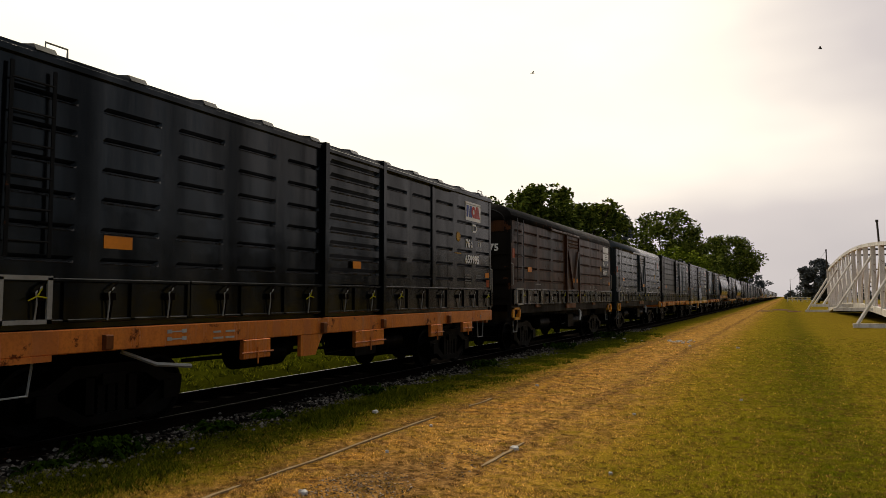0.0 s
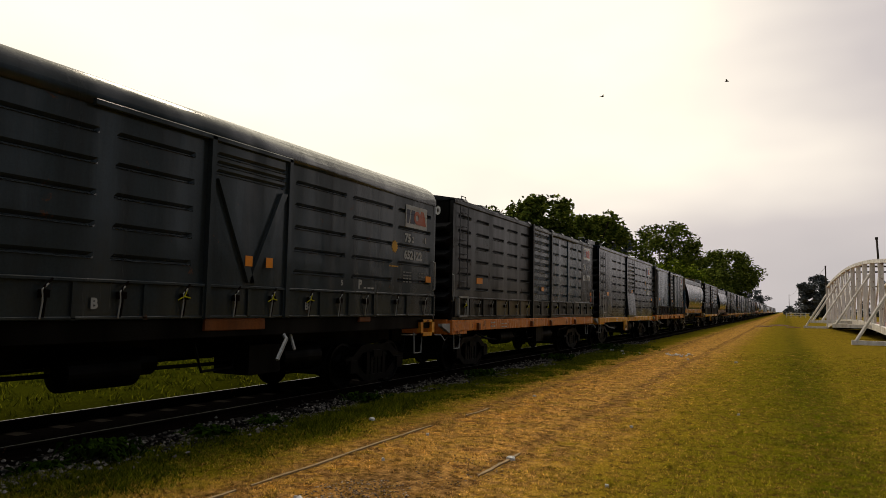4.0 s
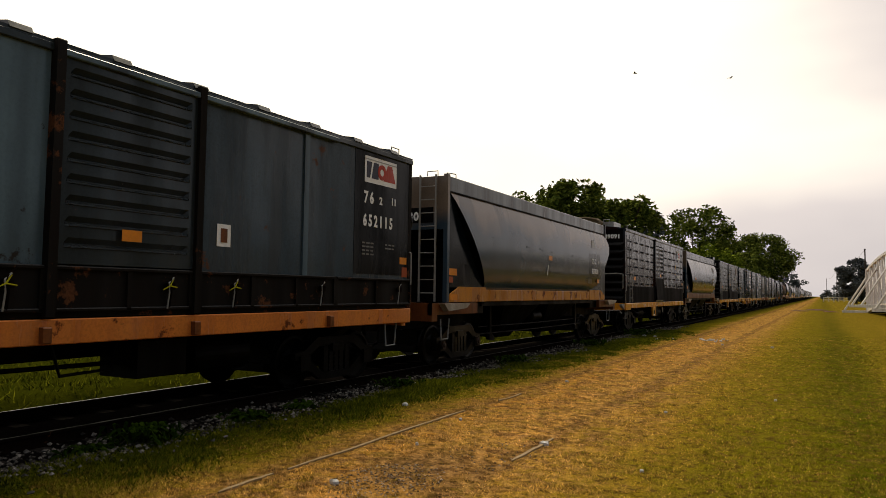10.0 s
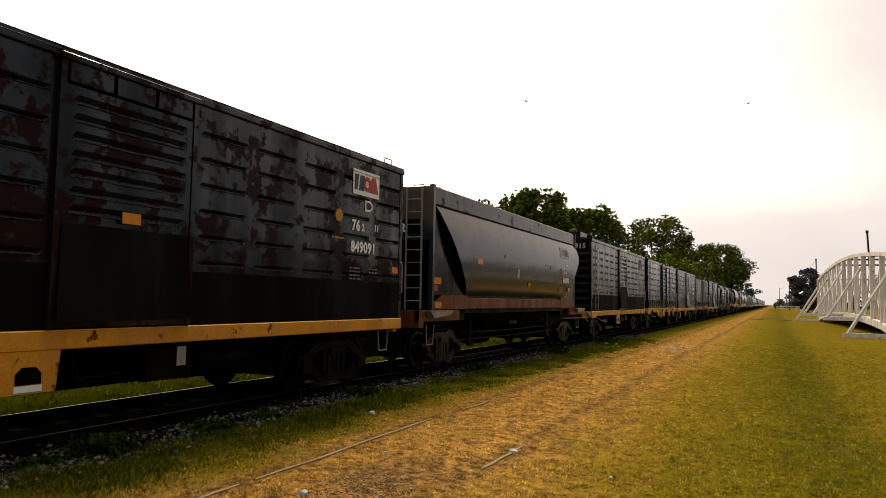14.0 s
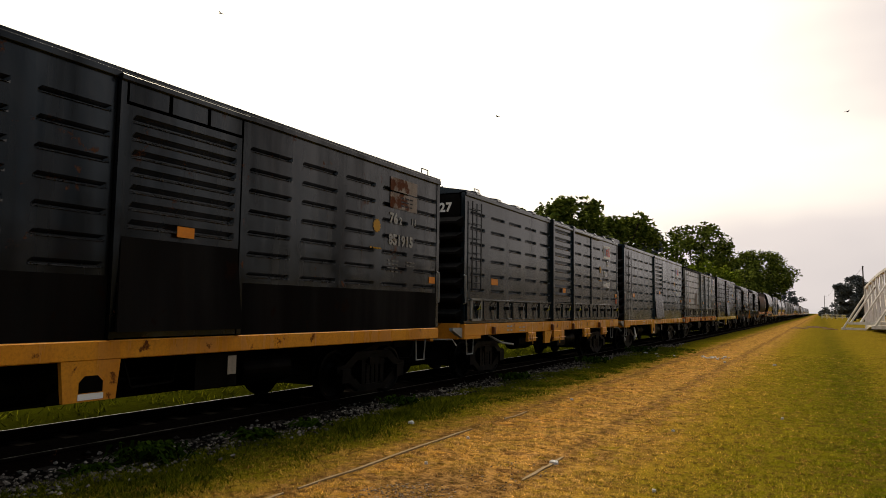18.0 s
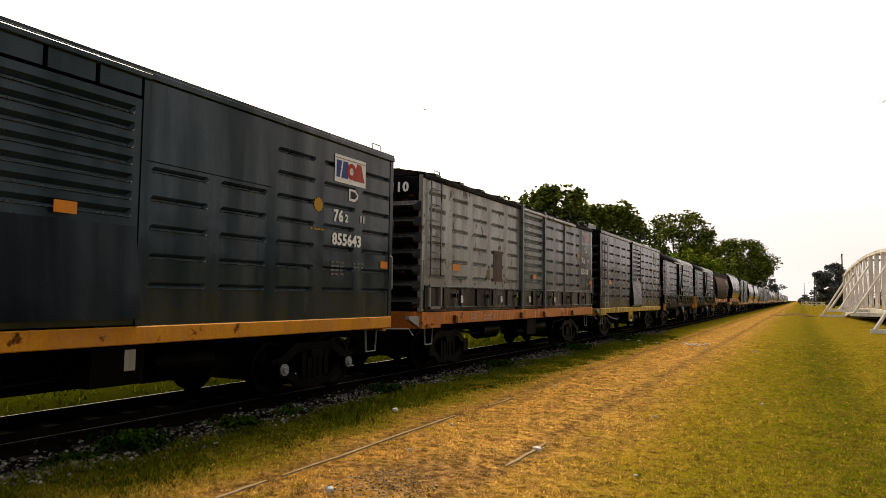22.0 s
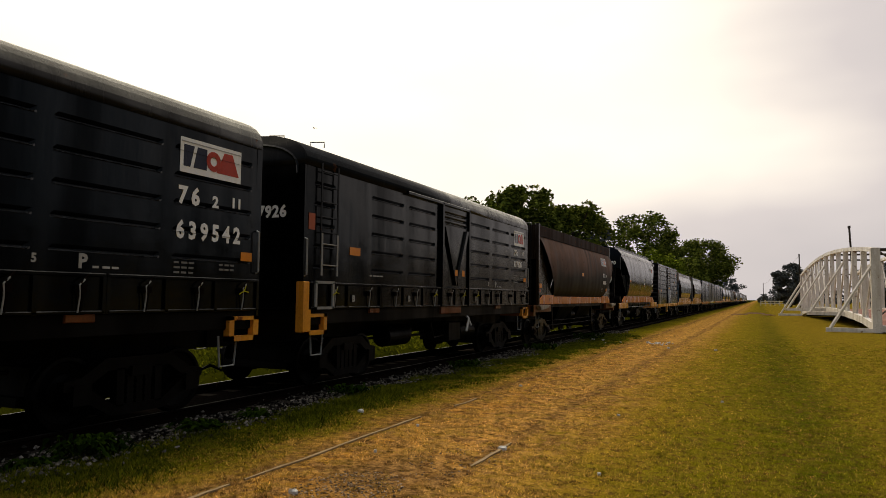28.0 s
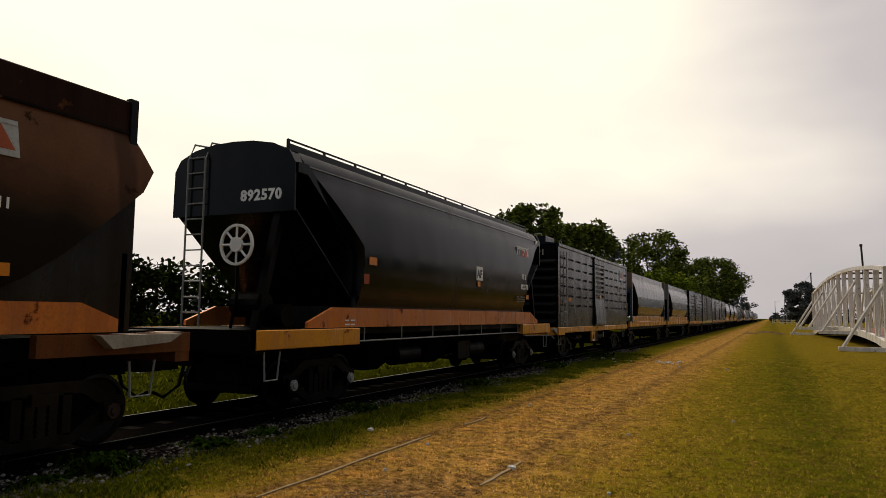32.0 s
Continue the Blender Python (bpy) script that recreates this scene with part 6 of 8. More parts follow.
    if body == "hopper_b":
        plate("reflector", w, 1.604, -h + 3.2, 2.72, 0.36, 0.15, "reflector", "orange reflector")
        q = plate("reflector", w, 1.562, -h + 7.6, 2.22, 0.24, 0.12, "reflector", "orange reflector")
        q.rotation_euler[1] = 0.17
        q = plate("paper_label", w, 1.590, -h + 6.45, 2.44, 0.20, 0.30, "dull_white", "white paper label")
        q.rotation_euler[1] = 0.07
    else:
        plate("reflector", w, 1.604, -h + 7.1, 2.74, 0.3, 0.14, "reflector", "orange reflector")
    if body == "hopper":
        b = Mesh()
        b.prism([(0.0, 0.0), (0.05, 0.0), (0.10, 0.30), (0.07, 0.32)], "x", 0.0, 0.003)
        q = part("chalk_stroke", b, "white", w, "white chalk stroke")
        q.location = (1.597, -h + 6.95, 2.28)
        q.rotation_euler[1] = 0.07
    plate("reflector", w, 1.582, h - 3.0, 2.12, 0.26, 0.14, "reflector", "orange reflector")
    plate("reflector", w, 1.404, y0 + 0.10, 2.12, 0.42, 0.16, "reflector", "orange reflector")
    plate("red_plate", w, 1.404, y0 + 0.10, 1.95, 0.22, 0.14, "red_reflector", "dull red plate")
    plate("end_label", w, 1.446, y0 + 0.12, 1.54, 0.36, 0.14, "reflector")
    return w


def tall_hopper(name, label, L, number):
    """The black hopper with a curved side, running rails on the roof and a pale hand brake wheel."""
    w = base(name, label, "hopper wagon", "wagons of the train")
    body = "black_hopper"
    h = L / 2
    y0, y1 = -h + 1.0, h - 1.0
    prof = [(1.22, 4.66), (1.36, 4.46), (1.36, 4.40), (1.47, 4.15), (1.55, 3.8), (1.60, 3.45), (1.62, 3.1), (1.61, 2.75), (1.57, 2.4), (1.50, 2.1), (1.40, 1.86)]

    def inset(z):
        return 0.28 if z > 4.42 else 0.3 + min(1.0, (4.42 - z) / 1.35) * 1.75
    b = Mesh()
    n, seg = len(prof), 10
    for s in (1, -1):
        k0 = len(b.v)
        for x, z in prof:
            a, c = y0 + inset(z), y1 - inset(z)
            b.v += [(s * x, a + (c - a) * i / seg, z) for i in range(seg + 1)]
        for i in range(n - 1):
            for k in range(seg):
                q = (k0 + i * (seg + 1) + k, k0 + i * (seg + 1) + k + 1, k0 + (i + 1) * (seg + 1) + k + 1, k0 + (i + 1) * (seg + 1) + k)
                b.f.append(q[::-1] if s > 0 else q)
    part("curved_side", b, body, w, "", True)
    # slope sheets coloured black for the shade they lie in
    for s in (-1, 1):
        ye = y0 if s < 0 else y1
        b = Mesh()
        for x, y, z in ((1.38, ye - s * 0.03, 3.6), (1.38, ye - s * 2.1, prof[-1][1] + 0.05), (1.38, ye - s * 2.1, 1.45)):
            b.v += [(-x, y, z), (x, y, z), (-x, y - s * 0.05, z), (x, y - s * 0.05, z)]
        b.f = [(0, 1, 5, 4), (4, 5, 9, 8), (2, 6, 7, 3), (6, 10, 11, 7), (0, 2, 3, 1), (0, 4, 6, 2), (1, 3, 7, 5), (4, 8, 10, 6), (5, 7, 11, 9), (8, 9, 11, 10)]
        part("slope_sheet", b, "number_panel", w)
    top = [(4.40, 1.38), (4.62, 1.25), (4.78, 0.9), (4.86, 0.45), (4.88, 0.0), (4.86, -0.45), (4.78, -0.9), (4.62, -1.25), (4.40, -1.38)]
    b = Mesh()
    b.prism(top, "y", y0 + 0.02, y1 - 0.02)
    part("roof", b, body, w)
    for s in (-1, 1):
        ye = y0 if s < 0 else y1
        b = Mesh()
        b.prism([*[(z + 0.02, x * 1.02) for z, x in top], (3.55, -1.42), (3.55, 1.42)], "y", min(ye, ye + s * 0.04), max(ye, ye + s * 0.04))
        part("end_sheet", b, body, w)
        for sx in (-1, 1):
            g = Mesh()
            yy = ye - s * 0.02
            g.prism([(yy, 4.42), (ye - s * 0.32, 4.42), (ye - s * 2.02, 3.07), (ye - s * 2.02, 1.88), (ye - s * 1.94, 1.88), (ye - s * 1.94, 3.02), (ye - s * 0.30, 4.24), (yy, 4.24)][::(1 if s > 0 else -1)], "x", min(sx * 1.38, sx * 1.44), max(sx * 1.38, sx * 1.44))
            part("side_gusset", g, body, w)
            p = Mesh()
            p.prism([(ye - s * 0.02, 3.6), (ye - s * 0.16, 3.6), (ye + s * 0.42, 1.5), (ye + s * 0.56, 1.5)][::(1 if s > 0 else -1)], "x", min(sx * 0.95, sx * 1.1), max(sx * 0.95, sx * 1.1))
            if sx > 0:
                part("end_strut", p, "under", w)
            o = Mesh()
            ya, yb = sorted((s * h, s * (h - 3.1)))
            o.chamfered(min(sx * 1.38, sx * 1.50), max(sx * 1.38, sx * 1.50), ya, yb, 1.16, 1.48)
            part("frame_side", o, "amber", w)
        c = Mesh()
        c.box(-1.48, 1.48, min(s * h, s * (h - 0.2)), max(s * h, s * (h - 0.2)), 1.10, 1.48)
        part("end_beam", c, "amber" if s > 0 else "under", w)
    for s in (1, -1):
        b = Mesh()
        b.prism([(-h + 1.4, 1.5), (-h + 1.4, 1.60), (-h + 2.2, 1.88), (h - 2.2, 1.88), (h - 1.4, 1.60), (h - 1.4, 1.5)][::-1], "x", min(s * 1.40, s * 1.46), max(s * 1.40, s * 1.46))
        part("side_sill", b, "orange", w)
        b = Mesh()
        b.tube([(s * 1.42, -h + 3.1, 1.22), (s * 1.42, h - 3.1, 1.22)], 0.016)
        for k in range(7):
            y = -h + 3.4 + k * (L - 6.8) / 6
            b.tube([(s * 1.42, y, 1.22), (s * 1.42, y, 1.5)], 0.014)
        part("sill_rods", b, "galv", w)
        # running rail on the roof
        b = Mesh()
        b.tube([(s * 0.98, y0 + 0.3, 4.93), (s * 0.98, y1 - 0.3, 4.93)], 0.022)
        b.box(s * 0.98 - 0.03, s * 0.98 + 0.03, y0 + 0.3, y1 - 0.3, 4.74, 4.86)
        for k in range(13):
            y = y0 + 0.3 + k * (y1 - y0 - 0.6) / 12
            b.box(s * 0.98 - 0.02, s * 0.98 + 0.02, y - 0.025, y + 0.025, 4.72, 4.94)
        part("roof_rail", b, body, w)
    b = Mesh()
    for k in range(5):
        y = y0 + (y1 - y0) * (k + 0.5) / 5
        b.chamfered(-0.5, 0.5, y - 0.7, y + 0.7, 4.88, 4.96)
    part("roof_hatch", b, body, w)
    b = Mesh()
    b.box(-0.35, 0.35, -h + 0.1, h - 0.1, 0.85, 1.3)
    b.box(-1.35, 1.35, -h + 0.2, h - 0.2, 1.36, 1.48)
    for k in range(3):
        y = (k - 1) * 3.1
        b.add([(-1.3, y - 1.4, 1.5), (1.3, y - 1.4, 1.5), (1.3, y + 1.4, 1.5), (-1.3, y + 1.4, 1.5), (-0.6, y - 0.3, 0.5), (0.6, y - 0.3, 0.5), (0.6, y + 0.3, 0.5), (-0.6, y + 0.3, 0.5)],
              [(3, 2, 1, 0), (4, 5, 6, 7), (0, 1, 5, 4), (1, 2, 6, 5), (2, 3, 7, 6), (3, 0, 4, 7)])
    part("underframe", b, "under", w)
    brakes(w, L)
    # hand brake
    b = Mesh()
    yb = -h + 0.42
    b.disc("y", (0.64, yb, 2.92), 0.36, 0.02, 24, inner=0.315)
    b.disc("y", (0.64, yb, 2.92), 0.13, 0.03, 16)
    for k in range(8):
        t = math.pi * k / 4
        b.tube([(0.64, yb, 2.92), (0.64 + 0.35 * math.cos(t), yb, 2.92 + 0.35 * math.sin(t))], 0.022, 5)
    part("brake_wheel", b, "white", w, "white spoked hand brake wheel")
    b = Mesh()
    b.tube([(0.64, yb + 0.03, 2.8), (0.64, yb + 0.05, 2.0), (0.4, yb + 0.2, 1.5)], 0.03)
    b.box(0.47, 0.84, yb + 0.03, yb + 0.35, 2.68, 3.0)
    b.disc("x", (0.75, yb + 0.3, 1.9), 0.22, 0.3, 14)
    b.disc("x", (1.15, yb + 0.5, 1.72), 0.2, 0.25, 14)
    part("brake_box", b, "under", w)
    b = Mesh()
    for x in (-1.02, -0.60):
        b.tube([(x, y0 - 0.10, 1.5), (x, y0 - 0.10, 4.62), (x, y0 + 0.05, 4.95), (x, y0 + 0.6, 5.0)], 0.02)
    for k in range(11):
        b.tube([(-1.02, y0 - 0.10, 1.75 + 0.29 * k), (-0.60, y0 - 0.10, 1.75 + 0.29 * k)], 0.015, 5)
    part("ladder", b, "galv", w)
    couplings(w, L)
    steps(w, L, inset=0.45, x=1.44)
    running_gear(w, L, 2.3, hub="galv")
    lettering(number, 0.27, "white", w, (0.22, y0 - 0.046, 3.78), "end", "number", 1.05)
    emblem(w, 1.555, h - 3.9, 3.55, 1.15, 0.45)
    lettering("75 2", 0.22, "white", w, (1.618, h - 3.6, 2.95), "side", "class_mark")
    lettering(number, 0.22, "white", w, (1.622, h - 3.7, 2.62), "side")
    bars(w, 1.60, h - 4.0, 2.35, 0.9, 3)
    p = plate("side_plate", w, 1.622, -h + 8.9, 2.72, 0.46, 0.38, "white", "white plate with two letters")
    lettering("AF", 0.30, "ink", p, (0.009, 0.04, 0.08), "side", "letters")
    plate("reflector", w, 1.615, -h + 9.0, 2.55, 0.2, 0.14, "reflector", "orange reflector")
    plate("reflector", w, 1.622, -h + 3.2, 2.75, 0.3, 0.16, "reflector", "orange reflector")
    plate("reflector", w, 1.60, h - 3.1, 2.30, 0.26, 0.14, "reflector", "orange reflector")
    plate("red_plate", w, 1.595, -h + 3.05, 2.36, 0.2, 0.2, "red_reflector", "dull red plate")
    bars(w, 1.468, -h + 2.6, 1.62, 0.4, 2, "white", 0.08, 2)
    return w


# ---- wagons that stay far off: fewer parts ----
def far_box(name, label, body, sill):
    w = base(name, label, "freight wagon", "wagons of the train")
    L, h = 14.3, 7.15
    for s in (1, -1):
        b = Mesh()
        b.grooved(s * HW, -h, h, 1.4, 4.44, spread(-h + 1.3, h - 0.3, 10, 0.25), rows_between(2.2, 4.0, 6))
        part("side_wall", b, body, w)
        b = Mesh()
        b.chamfered(min(s * 1.40, s * 1.51), max(s * 1.40, s * 1.51), -h, h, 1.08, 1.38)
        part("side_sill", b, sill, w)
    b = Mesh()
    b.grooved(HW + 0.05, -1.15, 0.95, 1.45, 4.3, [(-1.0, 0.8)], rows_between(2.2, 4.1, 9, 0.1))
    part("door", b, body, w)
    box_roof(w, L, HW, 4.44, body, True)
    end_wall(w, "end_wall", -h, -1, HW, 1.33, 4.42, "black_shaded", 7, post=body)
    end_wall(w, "end_wall", h, 1, HW, 1.33, 4.42, "black_shaded", 7, post=body)
    b = Mesh()
    b.box(-1.35, 1.35, -h + 0.1, h - 0.1, 0.85, 1.36)
    part("underframe", b, "under", w)
    couplings(w, L)
    running_gear(w, L)
    emblem(w, HW + 0.01, h - 1.8, 3.8, 1.0, 0.48)
    bars(w, HW + 0.01, h - 1.8, 3.4, 1.1, 3, "dull_white", 0.4, 3)
    return w, L


def far_hopper(name, label, body, sill):
    w = base(name, label, "hopper wagon", "wagons of the train")
    L, h = 15.45, 7.725
    y0, y1 = -h + 0.78, h - 0.78
    prof = [(1.40, 4.40), (1.40, 4.07), (1.53, 3.6), (1.60, 3.0), (1.58, 2.4), (1.46, 1.92), (1.36, 1.80)]
    b = Mesh()
    n = len(prof)
    for s in (1, -1):
        k0 = len(b.v)
        for x, z in prof:
            i = 0.1 + max(0.0, 4.07 - z) / 2.27 * 1.95
            b.v += [(s * x, y0 + i, z), (s * x, y1 - i, z)]
        for i in range(n - 1):
            q = (k0 + 2 * i, k0 + 2 * i + 1, k0 + 2 * i + 3, k0 + 2 * i + 2)
            b.f.append(q[::-1] if s > 0 else q)
    b.f += [(0, 2 * n, 2 * n + 1, 1)]
    part("curved_side", b, body, w, "", False)
    # sloping ends in black, which stands for their shade
    for s in (-1, 1):
        b = Mesh()
        k0 = len(b.v)
        for x, z in prof:
            i = 0.1 + max(0.0, 4.07 - z) / 2.27 * 1.95
            y = y0 + i + 0.01 if s < 0 else y1 - i - 0.01
            b.v += [(-x, y, z), (x, y, z)]
        for i in range(n - 1):
            q = (k0 + 2 * i, k0 + 2 * i + 1, k0 + 2 * i + 3, k0 + 2 * i + 2)
            b.f.append(q[::-1] if s < 0 else q)
        part("slope_sheet", b, "number_panel", w)
    for ye in (y0, y1):
        b = Mesh()
        b.box(-1.4, 1.4, ye - 0.03, ye + 0.03, 3.2, 4.42)
        for sx in (-1.4, 1.4):
            b.box(sx - 0.07, sx + 0.07, ye - 0.08, ye + 0.08, 1.4, 4.45)
        part("end_sheet", b, body, w)
    for s in (1, -1):
        b = Mesh()
        b.chamfered(min(s * 1.35, s * 1.45), max(s * 1.35, s * 1.45), -h, h, 1.17, 1.48)
        b.chamfered(min(s * 1.33, s * 1.43), max(s * 1.33, s * 1.43), y0, y1, 1.5, 1.80)
        part("side_sill", b, sill, w)
    b = Mesh()
    b.box(-1.3, 1.3, -h + 0.2, h - 0.2, 1.0, 1.5)
    part("underframe", b, "under", w)
    couplings(w, L)
    running_gear(w, L, 1.95)
    return w, L


# ---- ground ----
def ground_height(x, y):
    """Flat mown ground with slight unevenness and a shallow cut for the ballast."""
    u = 0.035 * (noise.noise(Vector((x * 0.35, y * 0.35, 0.3))) + 0.4 * noise.noise(Vector((x * 1.3, y * 1.3, 4.0))))
    if y > 70 or y < -30 or abs(x) > 40:
        u = 0.0
    d = abs(x - XC)
    return u - 0.02 - (0.24 if d < 1.6 else 0.24 * max(0.0, 1 - (d - 1.6) / 0.5))


def build_ground():
    xs = [-2500, -600, -200, -80, -40, -25, -16, -13] + [-12 + 0.3 * k for k in range(54)] + [4.5, 5.5, 7, 9, 12, 16, 25, 40, 80, 200, 600, 2500]
    ys = [-2500, -600, -150, -50, -20, -8] + [-2 + 0.5 * k for k in range(90)] + [44 + 2 * k for k in range(14)] + [75, 85, 100, 130, 180, 260, 400, 700, 1200, 2500]
    b = Mesh()
    b.v = [(x, y, ground_height(x, y)) for y in ys for x in xs]
    n = len(xs)
    b.f = [(j * n + i, j * n + i + 1, (j + 1) * n + i + 1, (j + 1) * n + i) for j in range(len(ys) - 1) for i in range(n - 1)]
    thing("ground", b, "ground", "mown dry and green grass field with bare worn strips", "grass field", kind="structure", smooth=True)


build_ground()


def stone_shape(b, x, y, z, r, rnd):
    """An angular crushed stone: an uneven ring with a skewed crown and foot."""
    n = 5
    ring = []
    for k in range(n):
        t = (k + rnd.uniform(-0.35, 0.35)) * 2 * math.pi / n
        q = r * rnd.uniform(0.65, 1.15)
        ring.append((x + q * math.cos(t), y + q * math.sin(t), z + r * rnd.uniform(-0.25, 0.25)))
    crown = (x + r * rnd.uniform(-0.4, 0.4), y + r * rnd.uniform(-0.4, 0.4), z + r * rnd.uniform(0.4, 0.8))
    foot = (x, y, z - 0.7 * r)
    b.add(ring + [crown, foot], [f for k in range(n) for f in ((k, (k + 1) % n, n), ((k + 1) % n, k, n + 1))])


def build_track():
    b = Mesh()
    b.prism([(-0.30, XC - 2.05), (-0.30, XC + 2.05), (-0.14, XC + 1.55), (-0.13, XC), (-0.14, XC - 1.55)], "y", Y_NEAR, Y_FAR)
    thing("ballast_bed", b, "ballast", "crushed-stone bed under the railway track, darkened as in the train's shade", "railway ballast", kind="structure")
    rnd = random.Random(4)
    b = Mesh()
    for k in range(11000):
        y = 2.5 + 38 * rnd.random() ** 1.5
        x = XC + rnd.gauss(1.86, 0.30)
        d = abs(x - XC)
        z = -0.13 if d < 1.55 else max(-0.13 - 0.16 * (d - 1.55) / 0.55, ground_height(x, y) - 0.05)
        stone_shape(b, x, y, z + 0.062, rnd.uniform(0.014, 0.042), rnd)
    thing("ballast_stones", b, "stone", "loose grey crushed stones along the track shoulder", "ballast", kind="stuff")
    track = base("railway_track", "polished steel rails on dark timber sleepers", "railway track", kind="structure")
    for x in (XC - GAUGE / 2, XC + GAUGE / 2):
        b = Mesh()
        z = RAIL_Z
        b.prism([(z - 0.16, x - 0.07), (z - 0.16, x + 0.07), (z - 0.14, x + 0.06), (z - 0.125, x + 0.012), (z - 0.045, x + 0.012), (z - 0.035, x + 0.035), (z - 0.008, x + 0.035),
                 (z - 0.008, x - 0.035), (z - 0.035, x - 0.035), (z - 0.045, x - 0.012), (z - 0.125, x - 0.012), (z - 0.14, x - 0.06)], "y", Y_NEAR, Y_FAR)
        part("rail", b, "rail", track)
        b = Mesh()
        b.prism([(z - 0.009, x - 0.018), (z - 0.009, x + 0.018), (z - 0.001, x + 0.015), (z, x + 0.010), (z, x - 0.010), (z - 0.001, x - 0.015)], "y", Y_NEAR, Y_FAR)
        part("rail_head", b, "rail_top" if x < XC else "rail_dull", track, "worn running surface")
    rnd = random.Random(9)

    def m_sleeper(q):
        q.chamfered(-0.12, 0.12, -1.32, 1.32, -0.13, 0.0)
    rest = Mesh()
    for k in range(700):
        y = -14 + k * 0.66
        if k < 230:
            s = part("sleeper", shared("sleeper", m_sleeper, "sleeper"), "sleeper", track)
            s.matrix_basis = pose(XC + rnd.uniform(-0.03, 0.03), y, RAIL_Z - 0.163, rz=90 + rnd.uniform(-1, 1))
        else:
            rest.box(XC - 1.32, XC + 1.32, y - 0.12, y + 0.12, -0.26, RAIL_Z - 0.163)
    p = part("far_sleepers", rest, "sleeper", track)
    p["kind"] = "stuff"
    # the old siding, sunk in the grass
    old = base("old_siding", "pair of disused rails sunk in dry grass", "railway siding", kind="structure")
    for x, runs in ((-4.58, ((4.6, 5.3), (5.5, 9.4), (10.6, 11.6))), (-2.84, ((7.0, 8.3),))):
        for a, c in runs:
            b = Mesh()
            n = 8
            for i in range(n + 1):
                y = a + (c - a) * i / n
                w = 0.026 * (0.4 if i in (0, n) else 1.0)
                j = 0.006 * math.sin(i * 2.1 + x)
                b.v += [(x - w + j, y, -0.09), (x + w + j, y, -0.09), (x + w * 0.8 + j, y, ground_height(x, y) + 0.016), (x - w * 0.8 + j, y, ground_height(x, y) + 0.016)]
            for i in range(n):
                k = 4 * i
                b.f += [(k + q, k + (q + 1) % 4, k + 4 + (q + 1) % 4, k + 4 + q) for q in range(4)]
            b.f += [(3, 2, 1, 0), (4 * n, 4 * n + 1, 4 * n + 2, 4 * n + 3)]
            part("rail", b, "old_rail", old)


build_track()


# ---- the train ----
WHEELS = []
TRAIN = []


def couple(w, y0, L):
    TRAIN.append((w, y0 + L / 2))
    w.location = (XC, y0 + L / 2, 0)


couple(box_wagon("covered_wagon", "dark grey-green steel covered wagon with orange sill", 14.3, "slate", "", low=False, end_no=False, logo=False), -11.6, 14.3)
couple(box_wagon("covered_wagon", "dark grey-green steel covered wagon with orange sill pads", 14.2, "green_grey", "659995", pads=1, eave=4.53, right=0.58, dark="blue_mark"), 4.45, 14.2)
couple(round_wagon("covered_wagon", "rusty brown covered wagon with rounded grey roof", 13.5, "brown", "rusty_dark", "640375", "76 2", "white", True, second="17", patches="white", end="rusty_dark", arch="brown"), 20.35, 13.5)
couple(round_wagon("covered_wagon", "faded grey-green covered wagon with rounded roof", 13.25, "grey_green", "grey_green", "652122", "75 2", "dull_white", True, end="grey_green", arch="grey_green"), 35.25, 13.25)
couple(box_wagon("covered_wagon", "rust-stained covered wagon with pale blue-grey doors and orange sill", 14.35, "olive_rust", "631770", tan_bay=True, door="blue_grey", right_mat="blue_grey", mark_panel=True, size=0.32, wide=1.35, right=0.2, dmark=False), 49.55, 14.35)
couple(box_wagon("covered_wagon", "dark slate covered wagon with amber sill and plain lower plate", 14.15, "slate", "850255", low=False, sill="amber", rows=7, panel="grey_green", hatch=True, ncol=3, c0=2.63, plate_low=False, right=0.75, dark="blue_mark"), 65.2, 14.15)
couple(box_wagon("covered_wagon", "pale grey smooth-sided covered wagon with streaked paint", 13.85, "pale", "652115", smooth=True, end="black_brown", door="grey_green", right_mat="blue_grey", mark_panel=True, boards_mat="rusty_dark", roof="grey_green", size=0.30, wide=1.35, right=0.4, dmark=False), 80.6, 13.85)
couple(hopper_wagon("hopper_wagon", "dusty grey curved-side hopper wagon with rust-blotched amber sill", 15.45, "hopper", "827030", sill="amber_rust"), 95.45, 15.45)
couple(box_wagon("covered_wagon", "black covered wagon blotched with rust, amber sill", 14.35, "rust_black", "849091", low=False, sill="amber", load=True, lad="rust_black", end="black_shaded", lower="lower_black"), 112.6, 14.35)
couple(hopper_wagon("hopper_wagon", "worn grey curved-side hopper wagon with rusty sill", 15.45, "hopper_b", "843292", sill="rust_orange", rise=0.08), 127.9, 15.45)
couple(box_wagon("covered_wagon", "sooty black covered wagon with worn amber sill", 14.2, "black_brown", "851915", low=False, sill="amber", rows=7, text="dull_white", hatch=True, patches="peeling", dmark=False, end_text="915", lower="lower_black", rust_end=True, lad="galv"), 144.7, 14.2)
couple(box_wagon("covered_wagon", "dark grey-green covered wagon with amber sill pads", 14.3, "green_grey_c", "660027", sill="amber", pads=2, eave=4.54, right=0.95), 160.2, 14.3)
couple(box_wagon("covered_wagon", "dark grey covered wagon with plain grey door panel and amber sill", 14.3, "green_grey_b", "855643", low=False, sill="amber", panel="slate", hatch=True, plain_right=True, rows=7, plate_low=False, dark="blue_mark", rag=True, hub="galv"), 175.7, 14.3)
